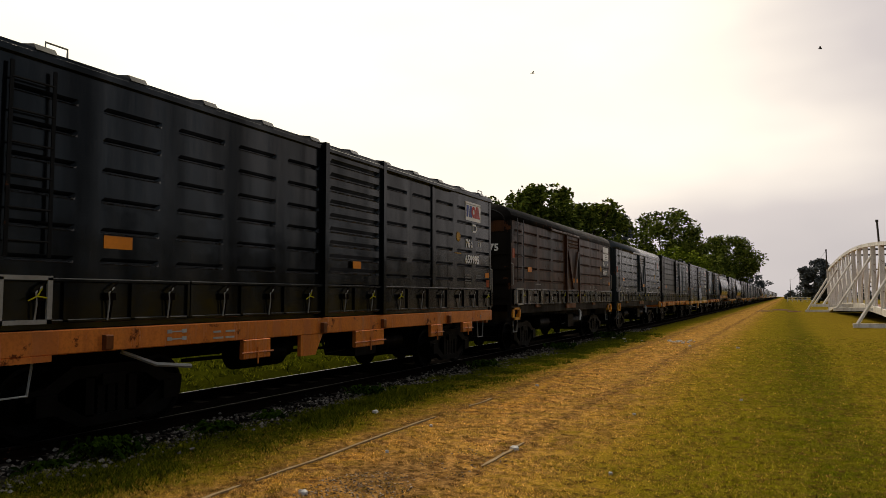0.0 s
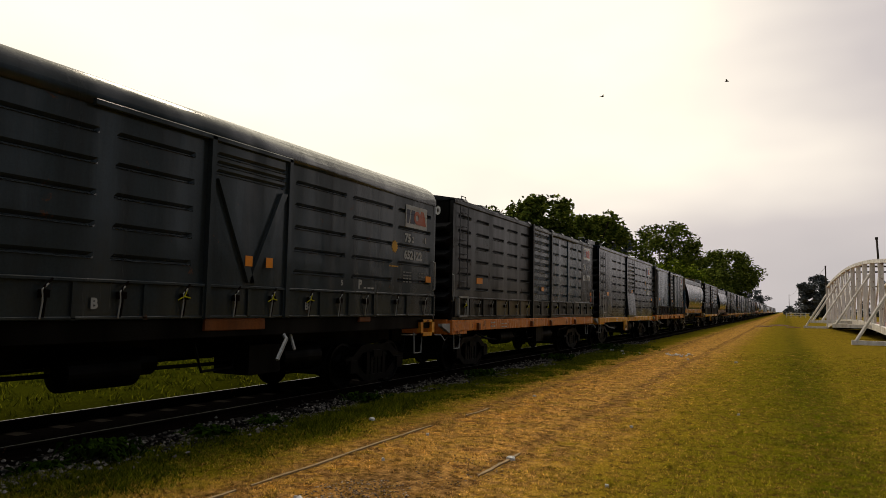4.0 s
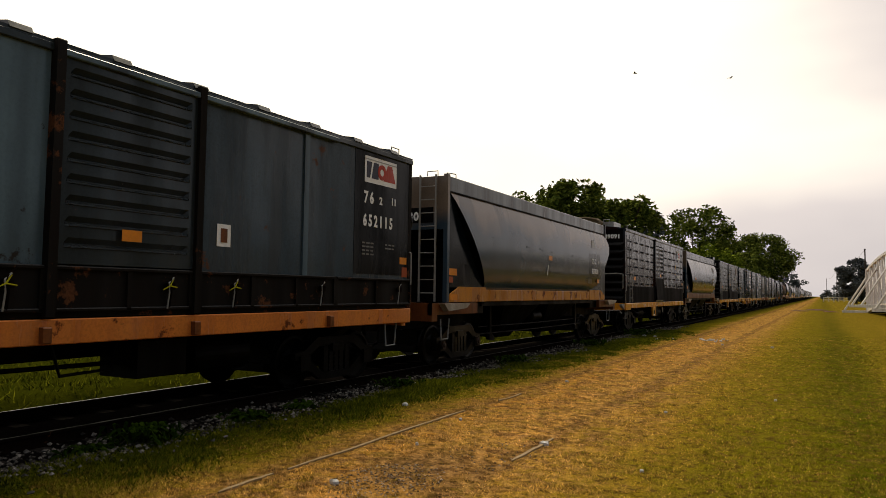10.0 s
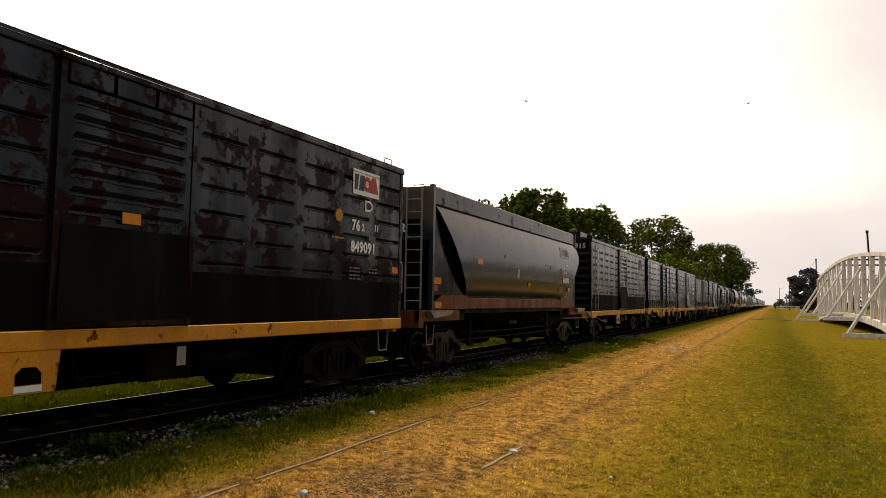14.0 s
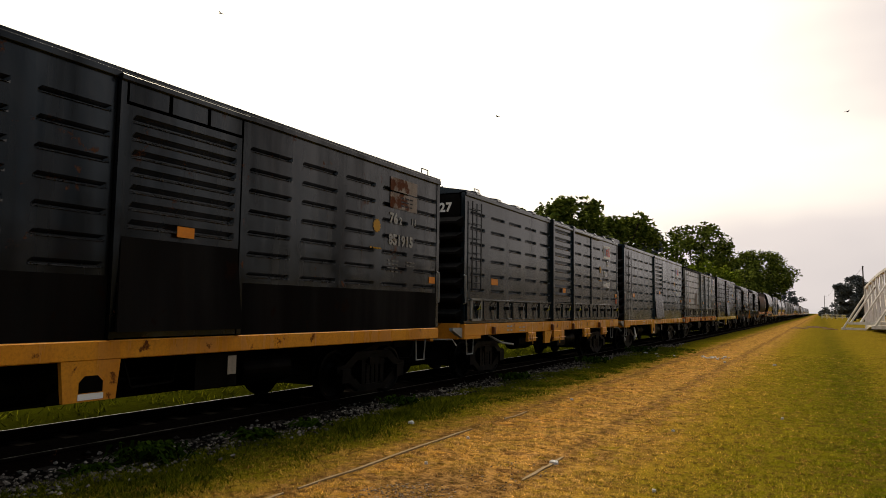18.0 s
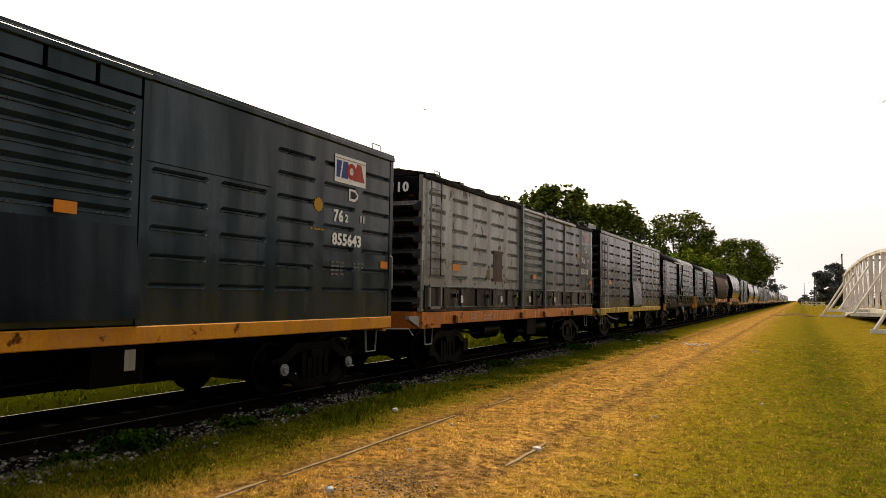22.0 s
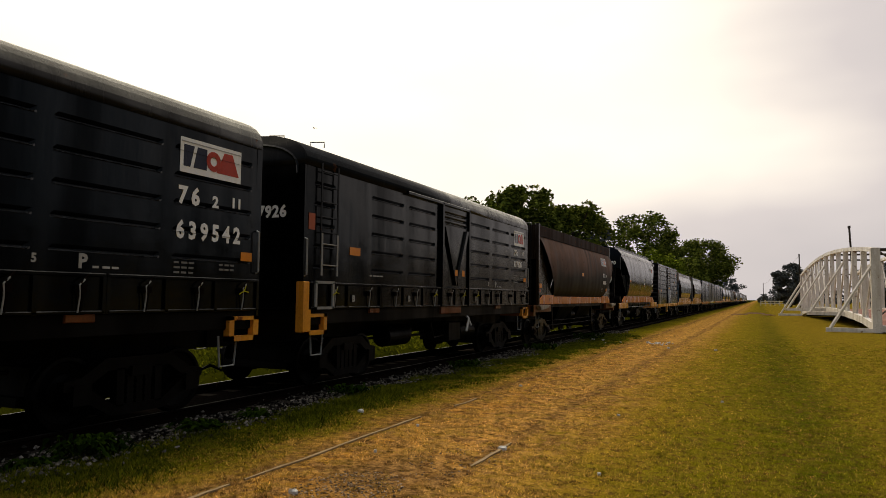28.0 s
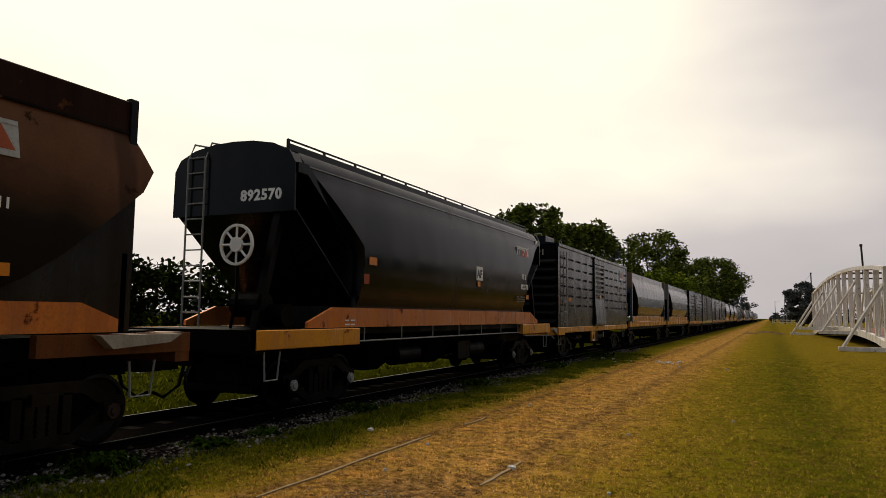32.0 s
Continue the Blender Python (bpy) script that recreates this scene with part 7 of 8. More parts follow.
couple(box_wagon("covered_wagon", "light grey rust-streaked covered wagon with orange sill", 14.2, "light_grey", "635110", letter_b=True, right_mat="grey_teal", door="grey_teal", end="black_brown", boards_mat="olive", roof="rusty_dark", right=0.35, mark_panel=True, worn=True, lad="rust_black", dark="blue_mark"), 191.3, 14.2)
couple(box_wagon("covered_wagon", "dark olive streaked covered wagon with yellow sill", 14.05, "olive_worn", "852657", low=False, sill="yellow", rows=7, text="dull_white", end_text="26 2657", patches="dull_white", plate_low=False, hatch=True), 206.85, 14.05)
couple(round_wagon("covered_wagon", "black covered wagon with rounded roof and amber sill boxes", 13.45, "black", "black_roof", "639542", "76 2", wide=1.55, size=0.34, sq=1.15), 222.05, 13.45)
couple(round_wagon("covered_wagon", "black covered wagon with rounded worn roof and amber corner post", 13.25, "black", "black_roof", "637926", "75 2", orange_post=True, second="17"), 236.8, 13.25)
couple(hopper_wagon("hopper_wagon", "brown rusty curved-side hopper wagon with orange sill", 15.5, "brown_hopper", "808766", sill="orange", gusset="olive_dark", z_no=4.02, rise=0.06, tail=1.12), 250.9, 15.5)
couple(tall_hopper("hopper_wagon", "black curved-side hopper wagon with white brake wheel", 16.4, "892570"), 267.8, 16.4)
couple(box_wagon("covered_wagon", "dark slate covered wagon with amber sill and grey door panel", 14.3, "slate", "84591", low=False, sill="amber", panel="blue_grey", text="dull_white"), 285.4, 14.3)


def rest_of_train():
    kinds = [far_hopper("hopper_wagon", "dusty grey curved-side hopper wagon with amber sill", "hopper", "amber"),
             far_hopper("hopper_wagon", "silver grey curved-side hopper wagon with amber sill", "silver", "amber"),
             far_box("covered_wagon", "dark slate covered wagon with orange sill", "slate", "orange"),
             far_box("covered_wagon", "dark olive covered wagon with yellow sill", "olive", "yellow"),
             far_box("covered_wagon", "grey-green covered wagon with orange sill", "grey_green", "orange"),
             far_hopper("hopper_wagon", "brown curved-side hopper wagon with orange sill", "brown_hopper", "orange")]
    order = [0, 1, 2, 3, 4, 2, 0, 0, 1, 2, 3, 5, 0, 2, 4, 3, 0, 1, 5, 2, 3, 4, 0, 2, 3, 4, 1, 0]
    y, used = 300.9, set()
    for k in order:
        w, L = kinds[k]
        if k in used:
            w = copy_thing(w, pose(0, 0, 0))
            for bogie in [o for o in w.children if o.name.startswith("bogie")]:
                for ws in bogie.children:
                    WHEELS.append((ws, -0.93 if ws.location.y < 0 else 0.93))
        used.add(k)
        couple(w, y, L)
        y += L + 1.15


rest_of_train()


# ---- trees ----
def leaf_cloud(clumps, leaves, size, rnd, flat=0.75):
    """Many small leaf blades in clumps: (centre, radius) each."""
    b = Mesh()
    for c, r in clumps:
        for _ in range(leaves):
            d = Vector((rnd.gauss(0, 1), rnd.gauss(0, 1), rnd.gauss(0, 1))).normalized() * (r * rnd.random() ** 0.42)
            p = Vector(c) + Vector((d.x, d.y, d.z * flat))
            u = Vector((rnd.gauss(0, 1), rnd.gauss(0, 1), rnd.gauss(0, 0.6))).normalized() * size * rnd.uniform(0.6, 1.3)
            w = u.cross(Vector((rnd.gauss(0, 1), rnd.gauss(0, 1), rnd.gauss(0, 1)))).normalized() * size * rnd.uniform(0.35, 0.7)
            b.add([p - u, p + w, p + u, p - w], [(0, 1, 2, 3)])
    return b


def tree(label, x, y, height, width, seed, leaf="leaf", clump=46, leaves=60, size=0.30, crown_from=0.28, lean=0.0, group="trees behind the railway"):
    rnd = random.Random(seed)
    t = base("tree", label, "tree", group, at=(x, y, -0.02))
    r0 = 0.018 * height + 0.12
    b = Mesh()
    pts = [(lean * k / 5 * 2 + rnd.uniform(-0.15, 0.15) * k, rnd.uniform(-0.15, 0.15) * k, height * 0.62 * k / 5) for k in range(6)]
    for i in range(5):
        b.tube([pts[i], pts[i + 1]], r0 * (1 - 0.15 * i), 8)
    part("trunk", b, "bark", t)
    clumps = []
    zc, rz = height * (1 + crown_from) / 2, height * (1 - crown_from) / 2
    for k in range(clump):
        a, q = rnd.uniform(0, 2 * math.pi), rnd.random()
        zz = rnd.uniform(-0.95, 0.92)
        rad = width / 2 * math.sqrt(max(0.05, 1 - abs(zz) ** 2.2)) * (0.35 + 0.6 * q ** 0.5) * rnd.uniform(0.8, 1.1)
        clumps.append(((lean + rad * math.cos(a), rad * math.sin(a), zc + rz * zz * rnd.uniform(0.85, 1.0)), rnd.uniform(0.09, 0.17) * width))
    for c, r in clumps[:: 8]:
        s = Vector(pts[3]) + Vector((0, 0, rnd.uniform(-0.1, 0.1) * height))
        m = s.lerp(Vector(c), 0.5) + Vector((0, 0, 0.05 * height))
        b = Mesh()
        b.tube([s, m, c], r0 * 0.28, 5)
        part("limb", b, "bark", t)
    part("crown", leaf_cloud(clumps, leaves, size, rnd), leaf, t)
    return t


tree("broad dark green tree with a rounded dense crown", -31.5, 84, 14.4, 10.5, 1, clump=80, leaves=110)
tree("broad dark green tree with a rounded dense crown", -25.0, 78, 14.9, 10.0, 2, clump=90, leaves=110)
tree("dark green tree with a sloping dense crown", -20.6, 84, 13.4, 9.5, 3, clump=80, leaves=110)
tree("slender grey-green tree with a thin top", -24.5, 112, 15.2, 7.5, 4, "leaf_hazed", clump=60, leaves=90)
tree("spreading green tree with an open layered crown", -20.2, 136, 17.6, 14.0, 5, clump=70, leaves=100, size=0.34, crown_from=0.42)
tree("bright green bushy tree beside the railway", -16.5, 122, 9.6, 10.0, 6, "leaf_b", clump=46, leaves=60, crown_from=0.15)
tree("bright green bushy tree beside the railway", -17.5, 150, 10.0, 10.0, 16, "leaf_b", clump=46, leaves=60, crown_from=0.15)
tree("large round dark tree overhanging the railway", -20.5, 300, 25.5, 25.0, 7, clump=110, leaves=120, size=0.55, crown_from=0.22)
tree("green tree beside the railway", -27, 230, 17.0, 14.0, 8, clump=50, leaves=60, size=0.45)
tree("green tree beside the railway", -19, 215, 14.0, 12.0, 18, clump=50, leaves=60, size=0.45)
tree("low hazy tree far down the line", -19, 520, 17.0, 18.0, 9, "leaf_hazed", clump=40, leaves=50, size=0.8, crown_from=0.1)
tree("dark round tree beyond the footbridge", 7.6, 205, 11.6, 9.0, 10, "leaf_hazed", clump=90, leaves=110, size=0.36, crown_from=0.05, group="trees beyond the field")
tree("dark bushy tree beyond the footbridge", 24.0, 170, 9.5, 12.0, 11, "leaf_hazed", clump=80, leaves=90, size=0.36, crown_from=0.05, group="trees beyond the field")
tree("dark bushy tree beyond the footbridge", 35.0, 165, 10.5, 13.0, 12, "leaf_hazed", clump=80, leaves=90, size=0.36, crown_from=0.05, group="trees beyond the field")


def hedge():
    """Dark shrubs on the far side of the railway, seen through the gaps of the train."""
    rnd = random.Random(31)
    for k in range(9):
        x, y = -46 + rnd.uniform(-2, 2), 8 + 5.2 * k
        t = base("shrub", "dense dark green shrub in a hedge beyond the railway", "shrub", "hedge beyond the railway", at=(x, y, -0.02))
        q = [((rnd.gauss(0, 1.3), rnd.gauss(0, 1.6), rnd.uniform(0.3, 5.4)), rnd.uniform(1.0, 1.7)) for _ in range(34)]
        part("foliage", leaf_cloud(q, 60, 0.28, rnd), "hedge", t)
        b = Mesh()
        b.tube([(0, 0, 0), (rnd.uniform(-0.5, 0.5), rnd.uniform(-0.5, 0.5), 2.4)], 0.08, 5)
        part("stem", b, "bark", t)


hedge()


def far_woods():
    rnd = random.Random(21)
    clumps = []
    for k in range(46):
        x = 3 + 2.4 * k + rnd.uniform(-1, 1)
        for q in range(4):
            clumps.append(((x + rnd.uniform(-2, 2), 430 + rnd.uniform(-8, 8) - k * 3, rnd.uniform(0.5, 7.0 - 2.5 * (k % 3 == 0))), rnd.uniform(1.4, 2.6)))
    for k in range(90):
        x = -16 - 3.0 * k
        for q in range(3):
            clumps.append(((x + rnd.uniform(-2, 2), 420 - k * 3.2 + rnd.uniform(-8, 8), rnd.uniform(0.5, 8.0)), rnd.uniform(1.5, 3.0)))
    # unseen rows added to the side and behind, to darken the train's reflections
    for k in range(130):
        for q in range(4):
            clumps.append(((62 + rnd.uniform(-3, 3), 235 - 3.0 * k + rnd.uniform(-2, 2), rnd.uniform(0.8, 9.5)), rnd.uniform(2.2, 3.4)))
    for k in range(50):
        for q in range(3):
            clumps.append(((60 - 3.2 * k, -150 + rnd.uniform(-4, 4), rnd.uniform(0.8, 9.0)), rnd.uniform(2.2, 3.4)))
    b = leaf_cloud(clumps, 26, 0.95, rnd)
    thing("far_woods", b, "leaf_hazed", "hazy dark row of trees along the field's far edge, with unseen rows added", "woods", kind="stuff")


far_woods()


# ---- white truss footbridge standing on the grass ----
def bridge():
    br = base("truss_bridge", "white-painted arched truss footbridge with red deck standing on grass", "bridge", at=(5.9, 45.6, 0))
    N, LEN, W = 12, 43.0, 5.2
    drift = -1.45 / LEN

    def top(u):
        return 4.72 + 0.95 * math.sin(math.pi * min(1, max(0, u))) ** 0.9

    def deck(u):
        return 0.30 + 0.75 * math.sin(math.pi * u) ** 0.6
    for side in (0.0, W):
        def at(u, z, dx=0.0):
            return (side + drift * LEN * u + dx, LEN * u, z)
        name = "truss"
        for i in range(N):
            for nm, lo, hi, hh in (("bottom_chord", deck(i / N) - 0.25, deck((i + 1) / N) - 0.25, 0.42), ("top_chord", top(i / N) - 0.22, top((i + 1) / N) - 0.22, 0.24)):
                ch = Mesh()
                a, c = at(i / N, lo), at((i + 1) / N, hi)
                ch.add([(a[0] - 0.14, a[1], a[2]), (a[0] + 0.14, a[1], a[2]), (a[0] + 0.14, a[1], a[2] + hh), (a[0] - 0.14, a[1], a[2] + hh),
                        (c[0] - 0.14, c[1], c[2]), (c[0] + 0.14, c[1], c[2]), (c[0] + 0.14, c[1], c[2] + hh), (c[0] - 0.14, c[1], c[2] + hh)],
                       [(3, 2, 1, 0), (4, 5, 6, 7), (0, 1, 5, 4), (1, 2, 6, 5), (2, 3, 7, 6), (3, 0, 4, 7)])
                part(nm, ch, "bridge_white", br)
        for i in range(N + 1):
            u = i / N
            w = 0.23 if i in (0, N) else 0.11
            b = Mesh()
            x, y, _ = at(u, 0)
            b.chamfered(x - (w if i in (0, N) else 0.15), x + (w if i in (0, N) else 0.15), y - (w if i in (0, N) else 0.13), y + (w if i in (0, N) else 0.13), 0.0 if i in (0, N) else deck(u), top(u), 0.02)
            part("post", b, "bridge_white", br)
            if i < N:
                v = (i + 1) / N
                a, c = (at(u, deck(u)), at(v, top(v) - 0.1)) if i >= N / 2 else (at(v, deck(v)), at(u, top(u) - 0.1))
                b = Mesh()
                b.tube([a, c], 0.06, 6)
                part("diagonal", b, "bridge_white", br)
        out = -1 if side == 0 else 1
        for u in (0.0, 0.25, 0.5, 0.75, 1.0):
            z0 = 0.08 if u in (0.0, 1.0) else max(0.1, deck(u) - 0.1)
            b = Mesh()
            a = at(u, z0, out * 2.35)
            e_ = at(u, top(u) * 0.86)
            b.tube([a, e_], 0.10, 6)
            part("outrigger", b, "bridge_white", br, "slanting white outer brace")
            b = Mesh()
            xa, xb = sorted((a[0] + out * 0.15, side + drift * LEN * u - out * 0.2))
            b.box(xa, xb, a[1] - 0.14, a[1] + 0.14, z0 - 0.08, z0 + 0.16)
            part("brace_sill", b, "bridge_white", br)
    for i in range(N):
        b = Mesh()
        u, v = i / N, (i + 1) / N
        xa, xb = drift * LEN * u, drift * LEN * v
        za, zb = deck(u) + 0.02, deck(v) + 0.02
        b.add([(xa + 0.2, LEN * u, za), (xa + W - 0.2, LEN * u, za), (xb + W - 0.2, LEN * v, zb), (xb + 0.2, LEN * v, zb),
               (xa + 0.2, LEN * u, za - 0.1), (xa + W - 0.2, LEN * u, za - 0.1), (xb + W - 0.2, LEN * v, zb - 0.1), (xb + 0.2, LEN * v, zb - 0.1)],
              [(0, 1, 2, 3), (7, 6, 5, 4), (4, 5, 1, 0), (5, 6, 2, 1), (6, 7, 3, 2), (7, 4, 0, 3)])
        part("deck_panel", b, "deck_red", br)
    # near-black beams added under the deck to stand in for its deep shade
    for i in range(N + 1):
        u = i / N
        b = Mesh()
        b.box(drift * LEN * u + 0.15, drift * LEN * u + W - 0.15, LEN * u - 0.12, LEN * u + 0.12, max(0.0, deck(u) - 0.55), deck(u) - 0.1)
        part("floor_beam", b, "under", br, "near-black beam added for the shade under the deck")
    b = Mesh()
    b.box(0.2, W - 0.2, -0.2, 0.1, 0.05, 0.42)
    part("end_beam", b, "bridge_white", br)
    b = Mesh()
    b.box(drift * LEN + 0.2, drift * LEN + W - 0.2, LEN - 0.1, LEN + 0.2, 0.05, 0.42)
    part("end_beam", b, "bridge_white", br)
    for u in (0.0, 0.34, 0.5, 0.66, 1.0):
        b = Mesh()
        b.box(drift * LEN * u, drift * LEN * u + W, LEN * u - 0.08, LEN * u + 0.08, top(u) - 0.16, top(u) - 0.02)
        part("cross_beam", b, "pole", br, "dark steel portal beam")
    b = Mesh()
    b.tube([(0.1, 0.0, 4.6), (W + 0.1, 11.0, 2.3)], 0.05)
    part("wind_brace", b, "pole", br)
    b = Mesh()
    b.tube([(0.1, 0.3, 0.9), (W, 5.0, 4.4)], 0.05)
    part("wind_brace", b, "pole", br)
    return br


bridge()


# ---- poles, wires, fence ----
def pole(x, y, height, lean):
    p = base("telegraph_pole", "dark leaning wooden telegraph pole", "pole", "poles along the field", at=(x, y, -0.02))
    b = Mesh()
    for i in range(4):
        b.tube([(lean * i / 4, 0, height * i / 4), (lean * (i + 1) / 4, 0, height * (i + 1) / 4)], 0.17 - 0.02 * i, 8)
    part("shaft", b, "pole", p)
    b = Mesh()
    b.box(lean - 0.14, lean + 0.14, -0.12, 0.12, height - 0.25, height + 0.02)
    part("cap", b, "pole", p)
    return (x + lean, y, height - 0.3)


tops = [pole(9.95, 92, 10.3, -0.45), pole(7.2, 150, 10.5, -0.1), pole(4.5, 272, 10.8, 0.1), pole(2.2, 400, 10.5, 0.0)]
for a, c in zip(tops[1:], tops[2:]):
    b = Mesh()
    pts = [Vector(a).lerp(Vector(c), k / 8) - Vector((0, 0, 1.0 * (1 - (2 * k / 8 - 1) ** 2))) for k in range(9)]
    b.tube(pts, 0.02, 4)
    thing("overhead_wire", b, "pole", "thin dark wire sagging between telegraph poles", "wire", "wires along the field")


def fence():
    f = base("field_fence", "low white-painted rail fence across the field", "fence", at=(0, 246, -0.02))
    for k in range(8):
        b = Mesh()
        b.box(0.5 + k * 1.35 - 0.09, 0.5 + k * 1.35 + 0.09, -0.09, 0.09, 0, 1.55)
        part("post", b, "bridge_white", f)
    for z in (0.55, 1.2):
        b = Mesh()
        b.box(0.4, 10.1, -0.13, -0.09, z, z + 0.2)
        part("fence_rail", b, "bridge_white", f)


fence()


# ---- litter, heaps and weeds on the ground ----
def scrap(x, y, size, seed, label="crumpled white scrap of litter on dry grass", mat="litter", z=0.0):
    rnd = random.Random(seed)
    b = Mesh()
    size *= 0.8
    n = 9
    rims = []
    for f, lift in ((1.0, 0.0), (0.62, 0.30), (0.30, 0.22)):
        rims += [(f * size * rnd.uniform(0.6, 1.15) * math.cos(2 * math.pi * k / n), 0.75 * f * size * rnd.uniform(0.6, 1.15) * math.sin(2 * math.pi * k / n), size * (lift + rnd.uniform(0.0, 0.26))) for k in range(n)]
    b.v = rims + [(0, 0, size * 0.35)] + [(p[0], p[1], -0.03) for p in rims[:n]]
    b.f = [(r * n + k, r * n + (k + 1) % n, (r + 1) * n + (k + 1) % n, (r + 1) * n + k) for r in range(2) for k in range(n)]
    b.f += [(2 * n + k, 2 * n + (k + 1) % n, 3 * n) for k in range(n)] + [(k, 3 * n + 1 + k, 3 * n + 1 + (k + 1) % n, (k + 1) % n) for k in range(n)]
    ob = thing("litter", b, mat, label, "litter", "scraps of litter")
    ob.location = (x, y, ground_height(x, y) + 0.02 + z)
    return ob


for i, (x, y, s) in enumerate([(-2.82, 7.95, 0.07), (-5.61, 9.4, 0.07), (-7.0, 11.2, 0.09), (-6.75, 11.6, 0.06), (-6.2, 11.9, 0.06), (-4.39, 13.5, 0.05), (-2.03, 11.0, 0.03), (-0.66, 13.3, 0.035), (-5.65, 28.3, 0.07), (-5.2, 29.2, 0.06), (-6.6, 30.5, 0.13), (-6.1, 30.2, 0.09), (-3.9, 5.35, 0.06), (-3.05, 26.6, 0.07), (-1.45, 26.4, 0.08), (-1.55, 7.25, 0.03), (-4.3, 8.7, 0.035), (-4.05, 7.1, 0.03)]):
    scrap(x, y, s, 50 + i)
rnd = random.Random(77)
for k in range(26):
    scrap(-3.85 + rnd.gauss(0, 0.24), 29.6 + rnd.gauss(0, 0.6), rnd.uniform(0.025, 0.085), 100 + k, "white scrap in a scattered heap of litter")


def gravel(cx, cy, rx, ry, count, seed):
    rnd = random.Random(seed)
    b = Mesh()
    for k in range(count):
        a, q = rnd.uniform(0, 6.283), rnd.random() ** 0.6
        x, y = cx + rx * q * math.cos(a), cy + ry * q * math.sin(a)
        stone_shape(b, x, y, ground_height(x, y) + 0.004, rnd.uniform(0.006, 0.016), rnd)
    thing("gravel_patch", b, "gravel", "patch of loose grey gravel in bare earth", "gravel", kind="stuff")


gravel(-3.55, 5.7, 0.5, 0.7, 520, 5)
gravel(-3.1, 7.2, 0.5, 0.9, 120, 6)


def heap(x, y, rx, ry, hgt, seed):
    rnd = random.Random(seed)
    b = Mesh()
    n, m = 14, 4
    b.v = [(0, 0, hgt)]
    for j in range(1, m + 1):
        for k in range(n):
            t = 2 * math.pi * k / n
            q = j / m * rnd.uniform(0.85, 1.15)
            b.v.append((rx * q * math.cos(t), ry * q * math.sin(t), hgt * (1 - (j / m) ** 1.5) * rnd.uniform(0.6, 1.2) - (0.08 if j == m else 0)))
    b.f = [(0, 1 + k, 1 + (k + 1) % n) for k in range(n)]
    for j in range(m - 1):
        b.f += [(1 + j * n + k, 1 + (j + 1) * n + k, 1 + (j + 1) * n + (k + 1) % n, 1 + j * n + (k + 1) % n) for k in range(n)]
    ob = thing("soil_heap", b, "soil", "low brown heap of earth on the grass", "soil heap", "soil heaps")
    ob.location = (x, y, -0.02)


heap(-0.6, 100, 1.6, 3.0, 0.14, 1)
heap(0.9, 90, 0.9, 1.6, 0.12, 2)
heap(-2.3, 92, 1.2, 2.0, 0.10, 3)


def blades(name, mat, label, tufts, per, place, height, seed, width=0.004, spread=0.05):
    """Grass as tufts of single blades: place(random) gives a tuft's x, y and a factor for its height."""
    rng = random.Random(seed)
    count = tufts * per
    v = np.zeros((count * 3, 3))
    nr = np.zeros((count * 3, 3))
    i = 0
    for _ in range(tufts):
        cx, cy, f = place(rng)
        sp = spread * rng.uniform(0.5, 1.6)
        for _ in range(per):
            x, y = cx + rng.gauss(0, sp), cy + rng.gauss(0, sp)
            a, t = rng.uniform(-1.57, 1.57), rng.uniform(0, 6.283)
            hh = height * f * rng.uniform(0.4, 1.2)
            w = width * (1 + 0.12 * max(0.0, y - 6)) * rng.uniform(0.7, 1.4)
            z = ground_height(x, y) - 0.004
            dx, dy = w * math.cos(a), w * math.sin(a)
            ln = hh * rng.uniform(0.2, 1.5)
            v[3 * i] = (x - dx, y - dy, z)
            v[3 * i + 1] = (x + dx, y + dy, z)
            v[3 * i + 2] = (x + ln * math.cos(t), y + ln * math.sin(t), z + hh)
            q = Vector((rng.uniform(-0.6, 0.6), -0.3 + rng.uniform(-0.5, 0.5), 0.9)).normalized()
            nr[3 * i:3 * i + 3] = q
            i += 1
    me = bpy.data.meshes.new(name)
    me.vertices.add(count * 3)
    me.vertices.foreach_set("co", v.ravel())
    me.loops.add(count * 3)
    me.loops.foreach_set("vertex_index", np.arange(count * 3, dtype=np.int32))
    me.polygons.add(count)
    me.polygons.foreach_set("loop_start", np.arange(0, count * 3, 3, dtype=np.int32))
    me.update()
    me.validate()
    # soft turf shading: the blades take the light that falls on the lawn
    me.normals_split_custom_set_from_vertices(nr.tolist())
    me.materials.append(M[mat])
    tagged(new(name, me), label, "grass", kind="stuff")


def in_view(rng, x0, x1, ymax):
    """A place on the lawn; the blades thin out with the distance."""
    while True:
        y = 4.0 + (ymax - 4.0) * rng.random() ** 2.2
        x = rng.uniform(x0, x1)
        if -y * 1.9 - 1.5 < x < 0.14 * y + 1.0 and rng.random() > (y - 9) / (ymax - 9):
            return x, y


def place_dry(rng):
    while True:
        x, y = in_view(rng, -6.2, 4.5, 36)
        k = 0.9 / (1 + math.exp((x + 1.0) / 0.5)) + 0.22
        if min(abs(x + 4.68), abs(x + 2.91)) < 0.09 and rng.random() < 0.8:
            continue
        if rng.random() < k and (x + 3.5) ** 2 * 1.2 + (y - 6.1) ** 2 * 0.5 > 0.15 + 0.6 * rng.random():
            return x, y, rng.uniform(0.5, 1.3)


def place_green(rng):
    while True:
        x, y = in_view(rng, -6.4, 5.0, 36)
        k = 1 / (1 + math.exp(-(x + 0.9) / 0.5)) + 0.10 + (0.5 if x < -5.5 else 0)
        if rng.random() < k:
            return x, y, 1.0


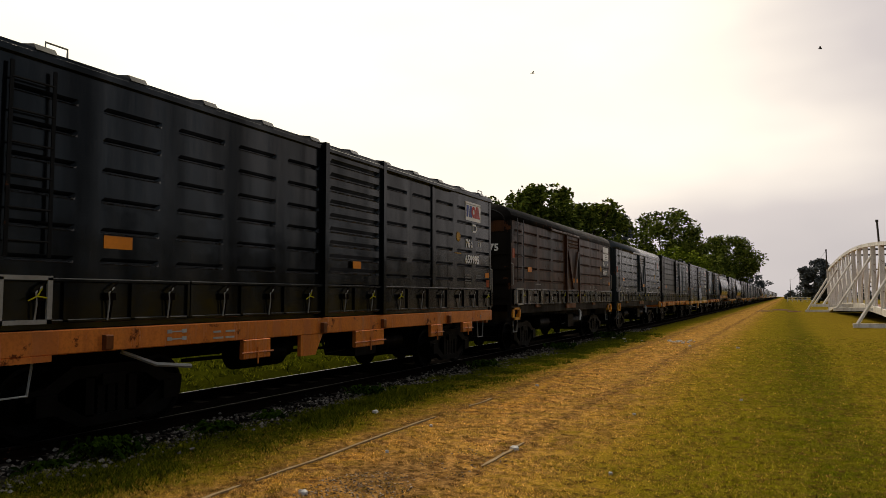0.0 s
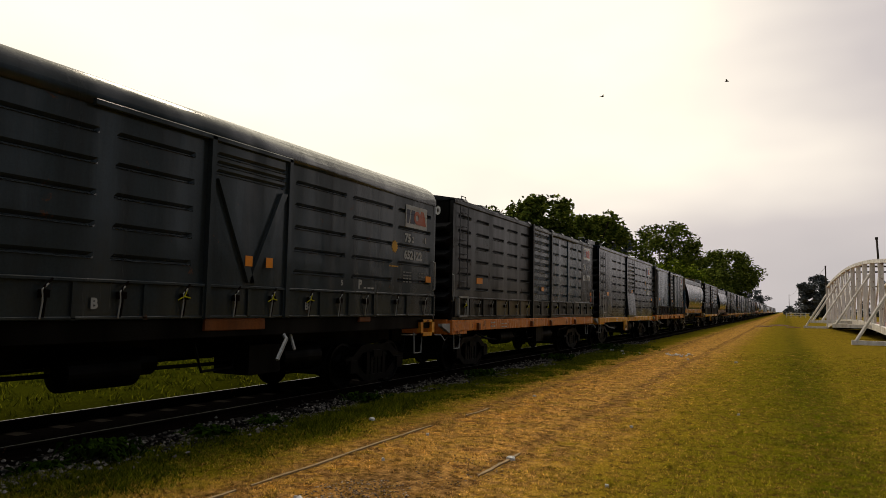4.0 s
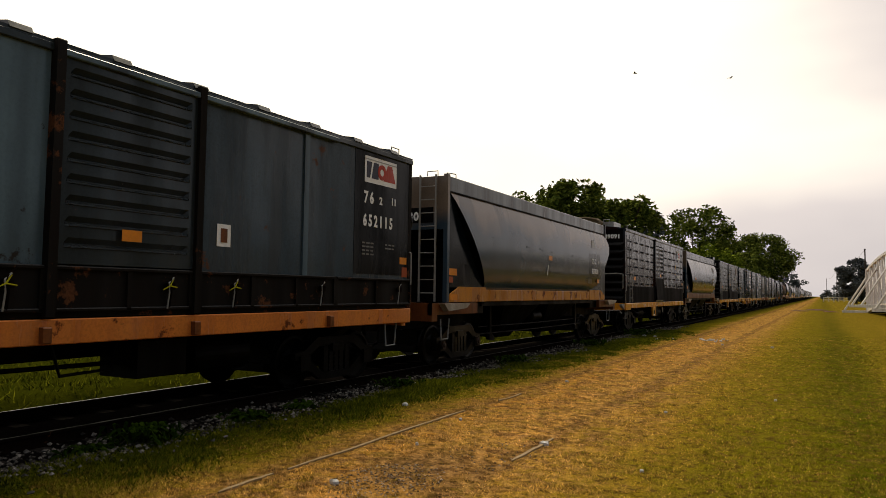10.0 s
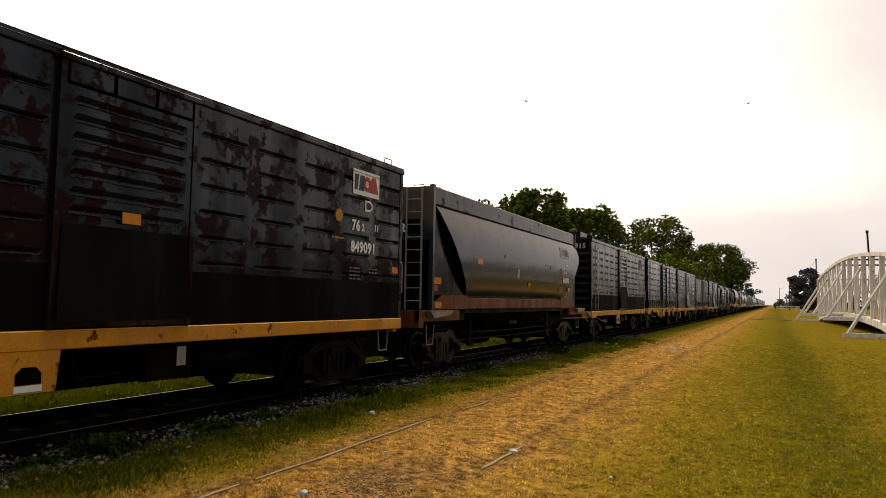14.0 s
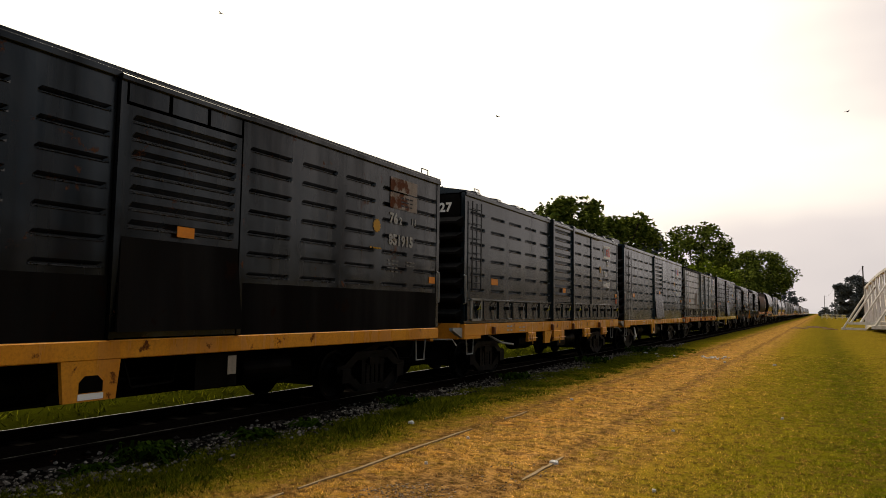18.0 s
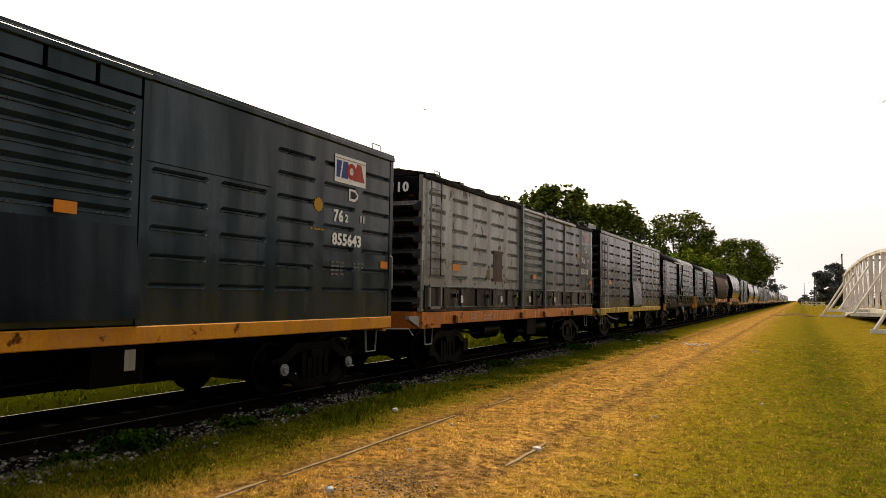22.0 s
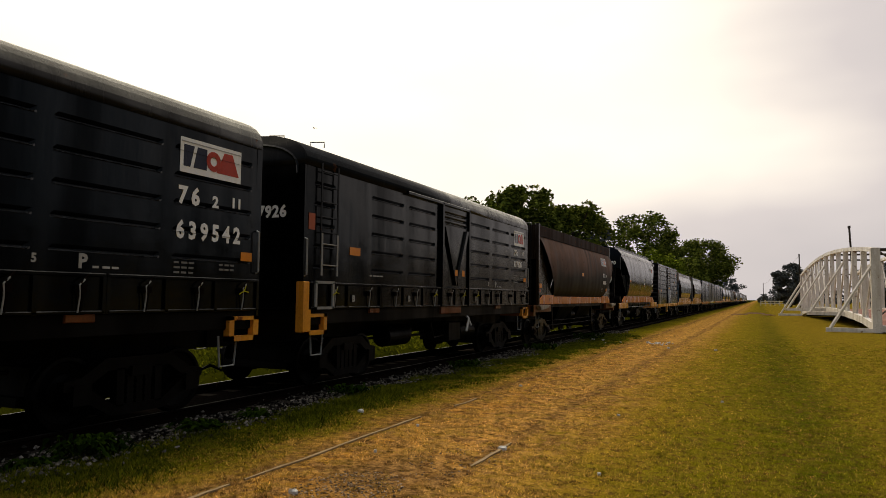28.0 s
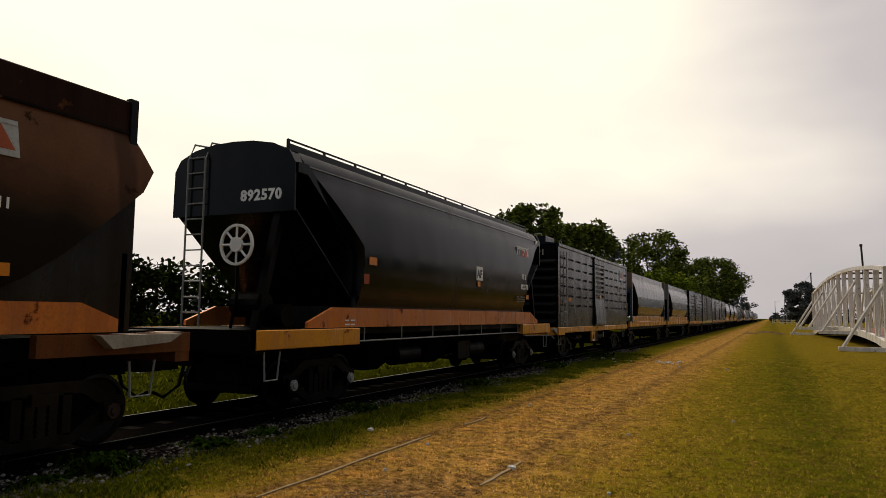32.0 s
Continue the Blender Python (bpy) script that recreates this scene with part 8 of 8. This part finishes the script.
def place_weed(rng):
    y = 3.4 + 32 * rng.random() ** 1.6
    c = noise.noise(Vector((y * 0.6, 3.0, 0.0)))
    x = -6.25 + rng.gauss(0, 0.42) + 0.25 * c
    return x, y, max(0.3, 0.9 + 1.9 * noise.noise(Vector((y * 0.9, x * 0.9, 7.0))))


blades("dry_grass", "blade_dry", "short dry straw-coloured mown grass", 11000, 16, place_dry, 0.024, 1, 0.0045, 0.055)
blades("green_grass", "blade_green", "short green mown grass", 9500, 16, place_green, 0.030, 2, 0.004, 0.05)
def place_beyond(rng):
    y = 2.0 + 40 * rng.random() ** 1.3
    return rng.uniform(-19, -10.5), y, rng.uniform(0.4, 1.4)


blades("rank_grass", "weed", "dark rank grass on the far side of the track", 2600, 14, place_beyond, 0.12, 4, 0.008, 0.10)
blades("weeds", "weed", "ragged green weeds along the ballast", 5600, 16, place_weed, 0.055, 3, 0.006, 0.07)


def leafy_weed(x, y, width, height, count, seed):
    """A clump of arching broad leaves on short stems."""
    rnd = random.Random(seed)
    w = base("weed_clump", "dark green broad-leaved weed clump beside the ballast", "weed", "weed clumps", at=(x, y, ground_height(x, y) - 0.01))
    b, q = Mesh(), Mesh()
    for k in range(count):
        t = rnd.uniform(0, 6.283)
        r0, ln = width * rnd.random() ** 0.7, rnd.uniform(0.10, 0.24)
        wd, up = ln * rnd.uniform(0.13, 0.22), height * rnd.uniform(0.4, 1.1)
        d, e = Vector((math.cos(t), math.sin(t), 0)), Vector((-math.sin(t), math.cos(t), 0))
        p = Vector((rnd.gauss(0, 0.5) * width, rnd.gauss(0, 0.5) * width, 0))
        m0, m1, m2 = p + Vector((0, 0, up * 0.5)), p + d * ln * 0.5 + Vector((0, 0, up)), p + d * ln + Vector((0, 0, up * rnd.uniform(0.5, 0.9)))
        b.add([m0, m1 - e * wd, m2, m1 + e * wd, m1 + Vector((0, 0, 0.012))], [(0, 1, 4), (1, 2, 4), (2, 3, 4), (3, 0, 4)])
        if k % 4 == 0:
            q.tube([p, m0, m1], 0.003, 3)
    part("foliage", b, "broad_leaf", w)["kind"] = "stuff"
    part("stem", q, "weed", w)["kind"] = "stuff"


for k, (x, y, wd, ht, n) in enumerate([(-6.9, 5.75, 0.34, 0.20, 240), (-7.0, 5.1, 0.22, 0.14, 110), (-6.85, 7.3, 0.26, 0.13, 130), (-6.95, 8.6, 0.22, 0.12, 90), (-6.8, 11.0, 0.30, 0.16, 120), (-6.75, 16.5, 0.4, 0.22, 140), (-6.7, 23.0, 0.5, 0.24, 140), (-6.7, 30.0, 0.6, 0.3, 160)]):
    leafy_weed(x, y, wd, ht, n, 300 + k)


# ---- birds high over the field ----
def bird(x, y, z, dx, dy):
    b = Mesh()
    b.prism([(-0.16, -0.02), (0.0, -0.05), (0.2, 0.0), (0.02, 0.05), (-0.12, 0.03)], "x", -0.04, 0.04)
    w = thing("bird", b, "lamp_black", "small dark bird gliding under the clouds", "bird", "birds in the sky")
    for s in (-1, 1):
        q = Mesh()
        q.add([(0, 0.08, 0.02), (0, -0.08, 0.02), (s * 0.3, -0.06, 0.10), (s * 0.55, -0.12, 0.04), (s * 0.3, 0.06, 0.10), (0, 0, 0.0)], [(0, 1, 2, 4), (4, 2, 3), (5, 1, 0)])
        part("wing", q, "lamp_black", w)
    BIRDS.append((w, x, y, z, dx, dy))


BIRDS = []
bird(-16.0, 60, 33, -0.55, -0.10)
bird(-22.0, 66, 24, 0.35, 0.30)
bird(3.5, 70, 24, -0.5, 0.05)


def motions():
    """The train rolls past at a steady pace; its wheels turn; birds glide."""
    for w, y in TRAIN:
        walk(w, [(t, pose(XC, y - s, 0)) for t, s in ROLLED])
    ts, ss = [r[0] for r in ROLLED], [r[1] for r in ROLLED]
    first = {}
    for ws, q in WHEELS:
        if q not in first:
            rows = []
            for k in range(0, 32 * FPS + 1, 2):
                t = k / FPS
                rows.append((t, pose(0, q, 0, rx=math.degrees(float(np.interp(t, ts, ss)) / R_WHEEL))))
            walk(ws, rows)
            first[q] = ws.animation_data
        else:
            # every wheelset turns alike in its bogie
            ws.rotation_mode = "QUATERNION"
            ws.animation_data_create()
            ws.animation_data.action = first[q].action
            ws.animation_data.action_slot = first[q].action_slot
    for w, x, y, z, dx, dy in BIRDS:
        head = math.degrees(math.atan2(-dx, dy))
        walk(w, [(t, pose(x + dx * t * 4, y + dy * t * 4, z + 0.6 * math.sin(t * 0.5 + x), rz=head)) for t in (0, 4, 8, 12, 16, 20, 24, 28, 32)])


motions()
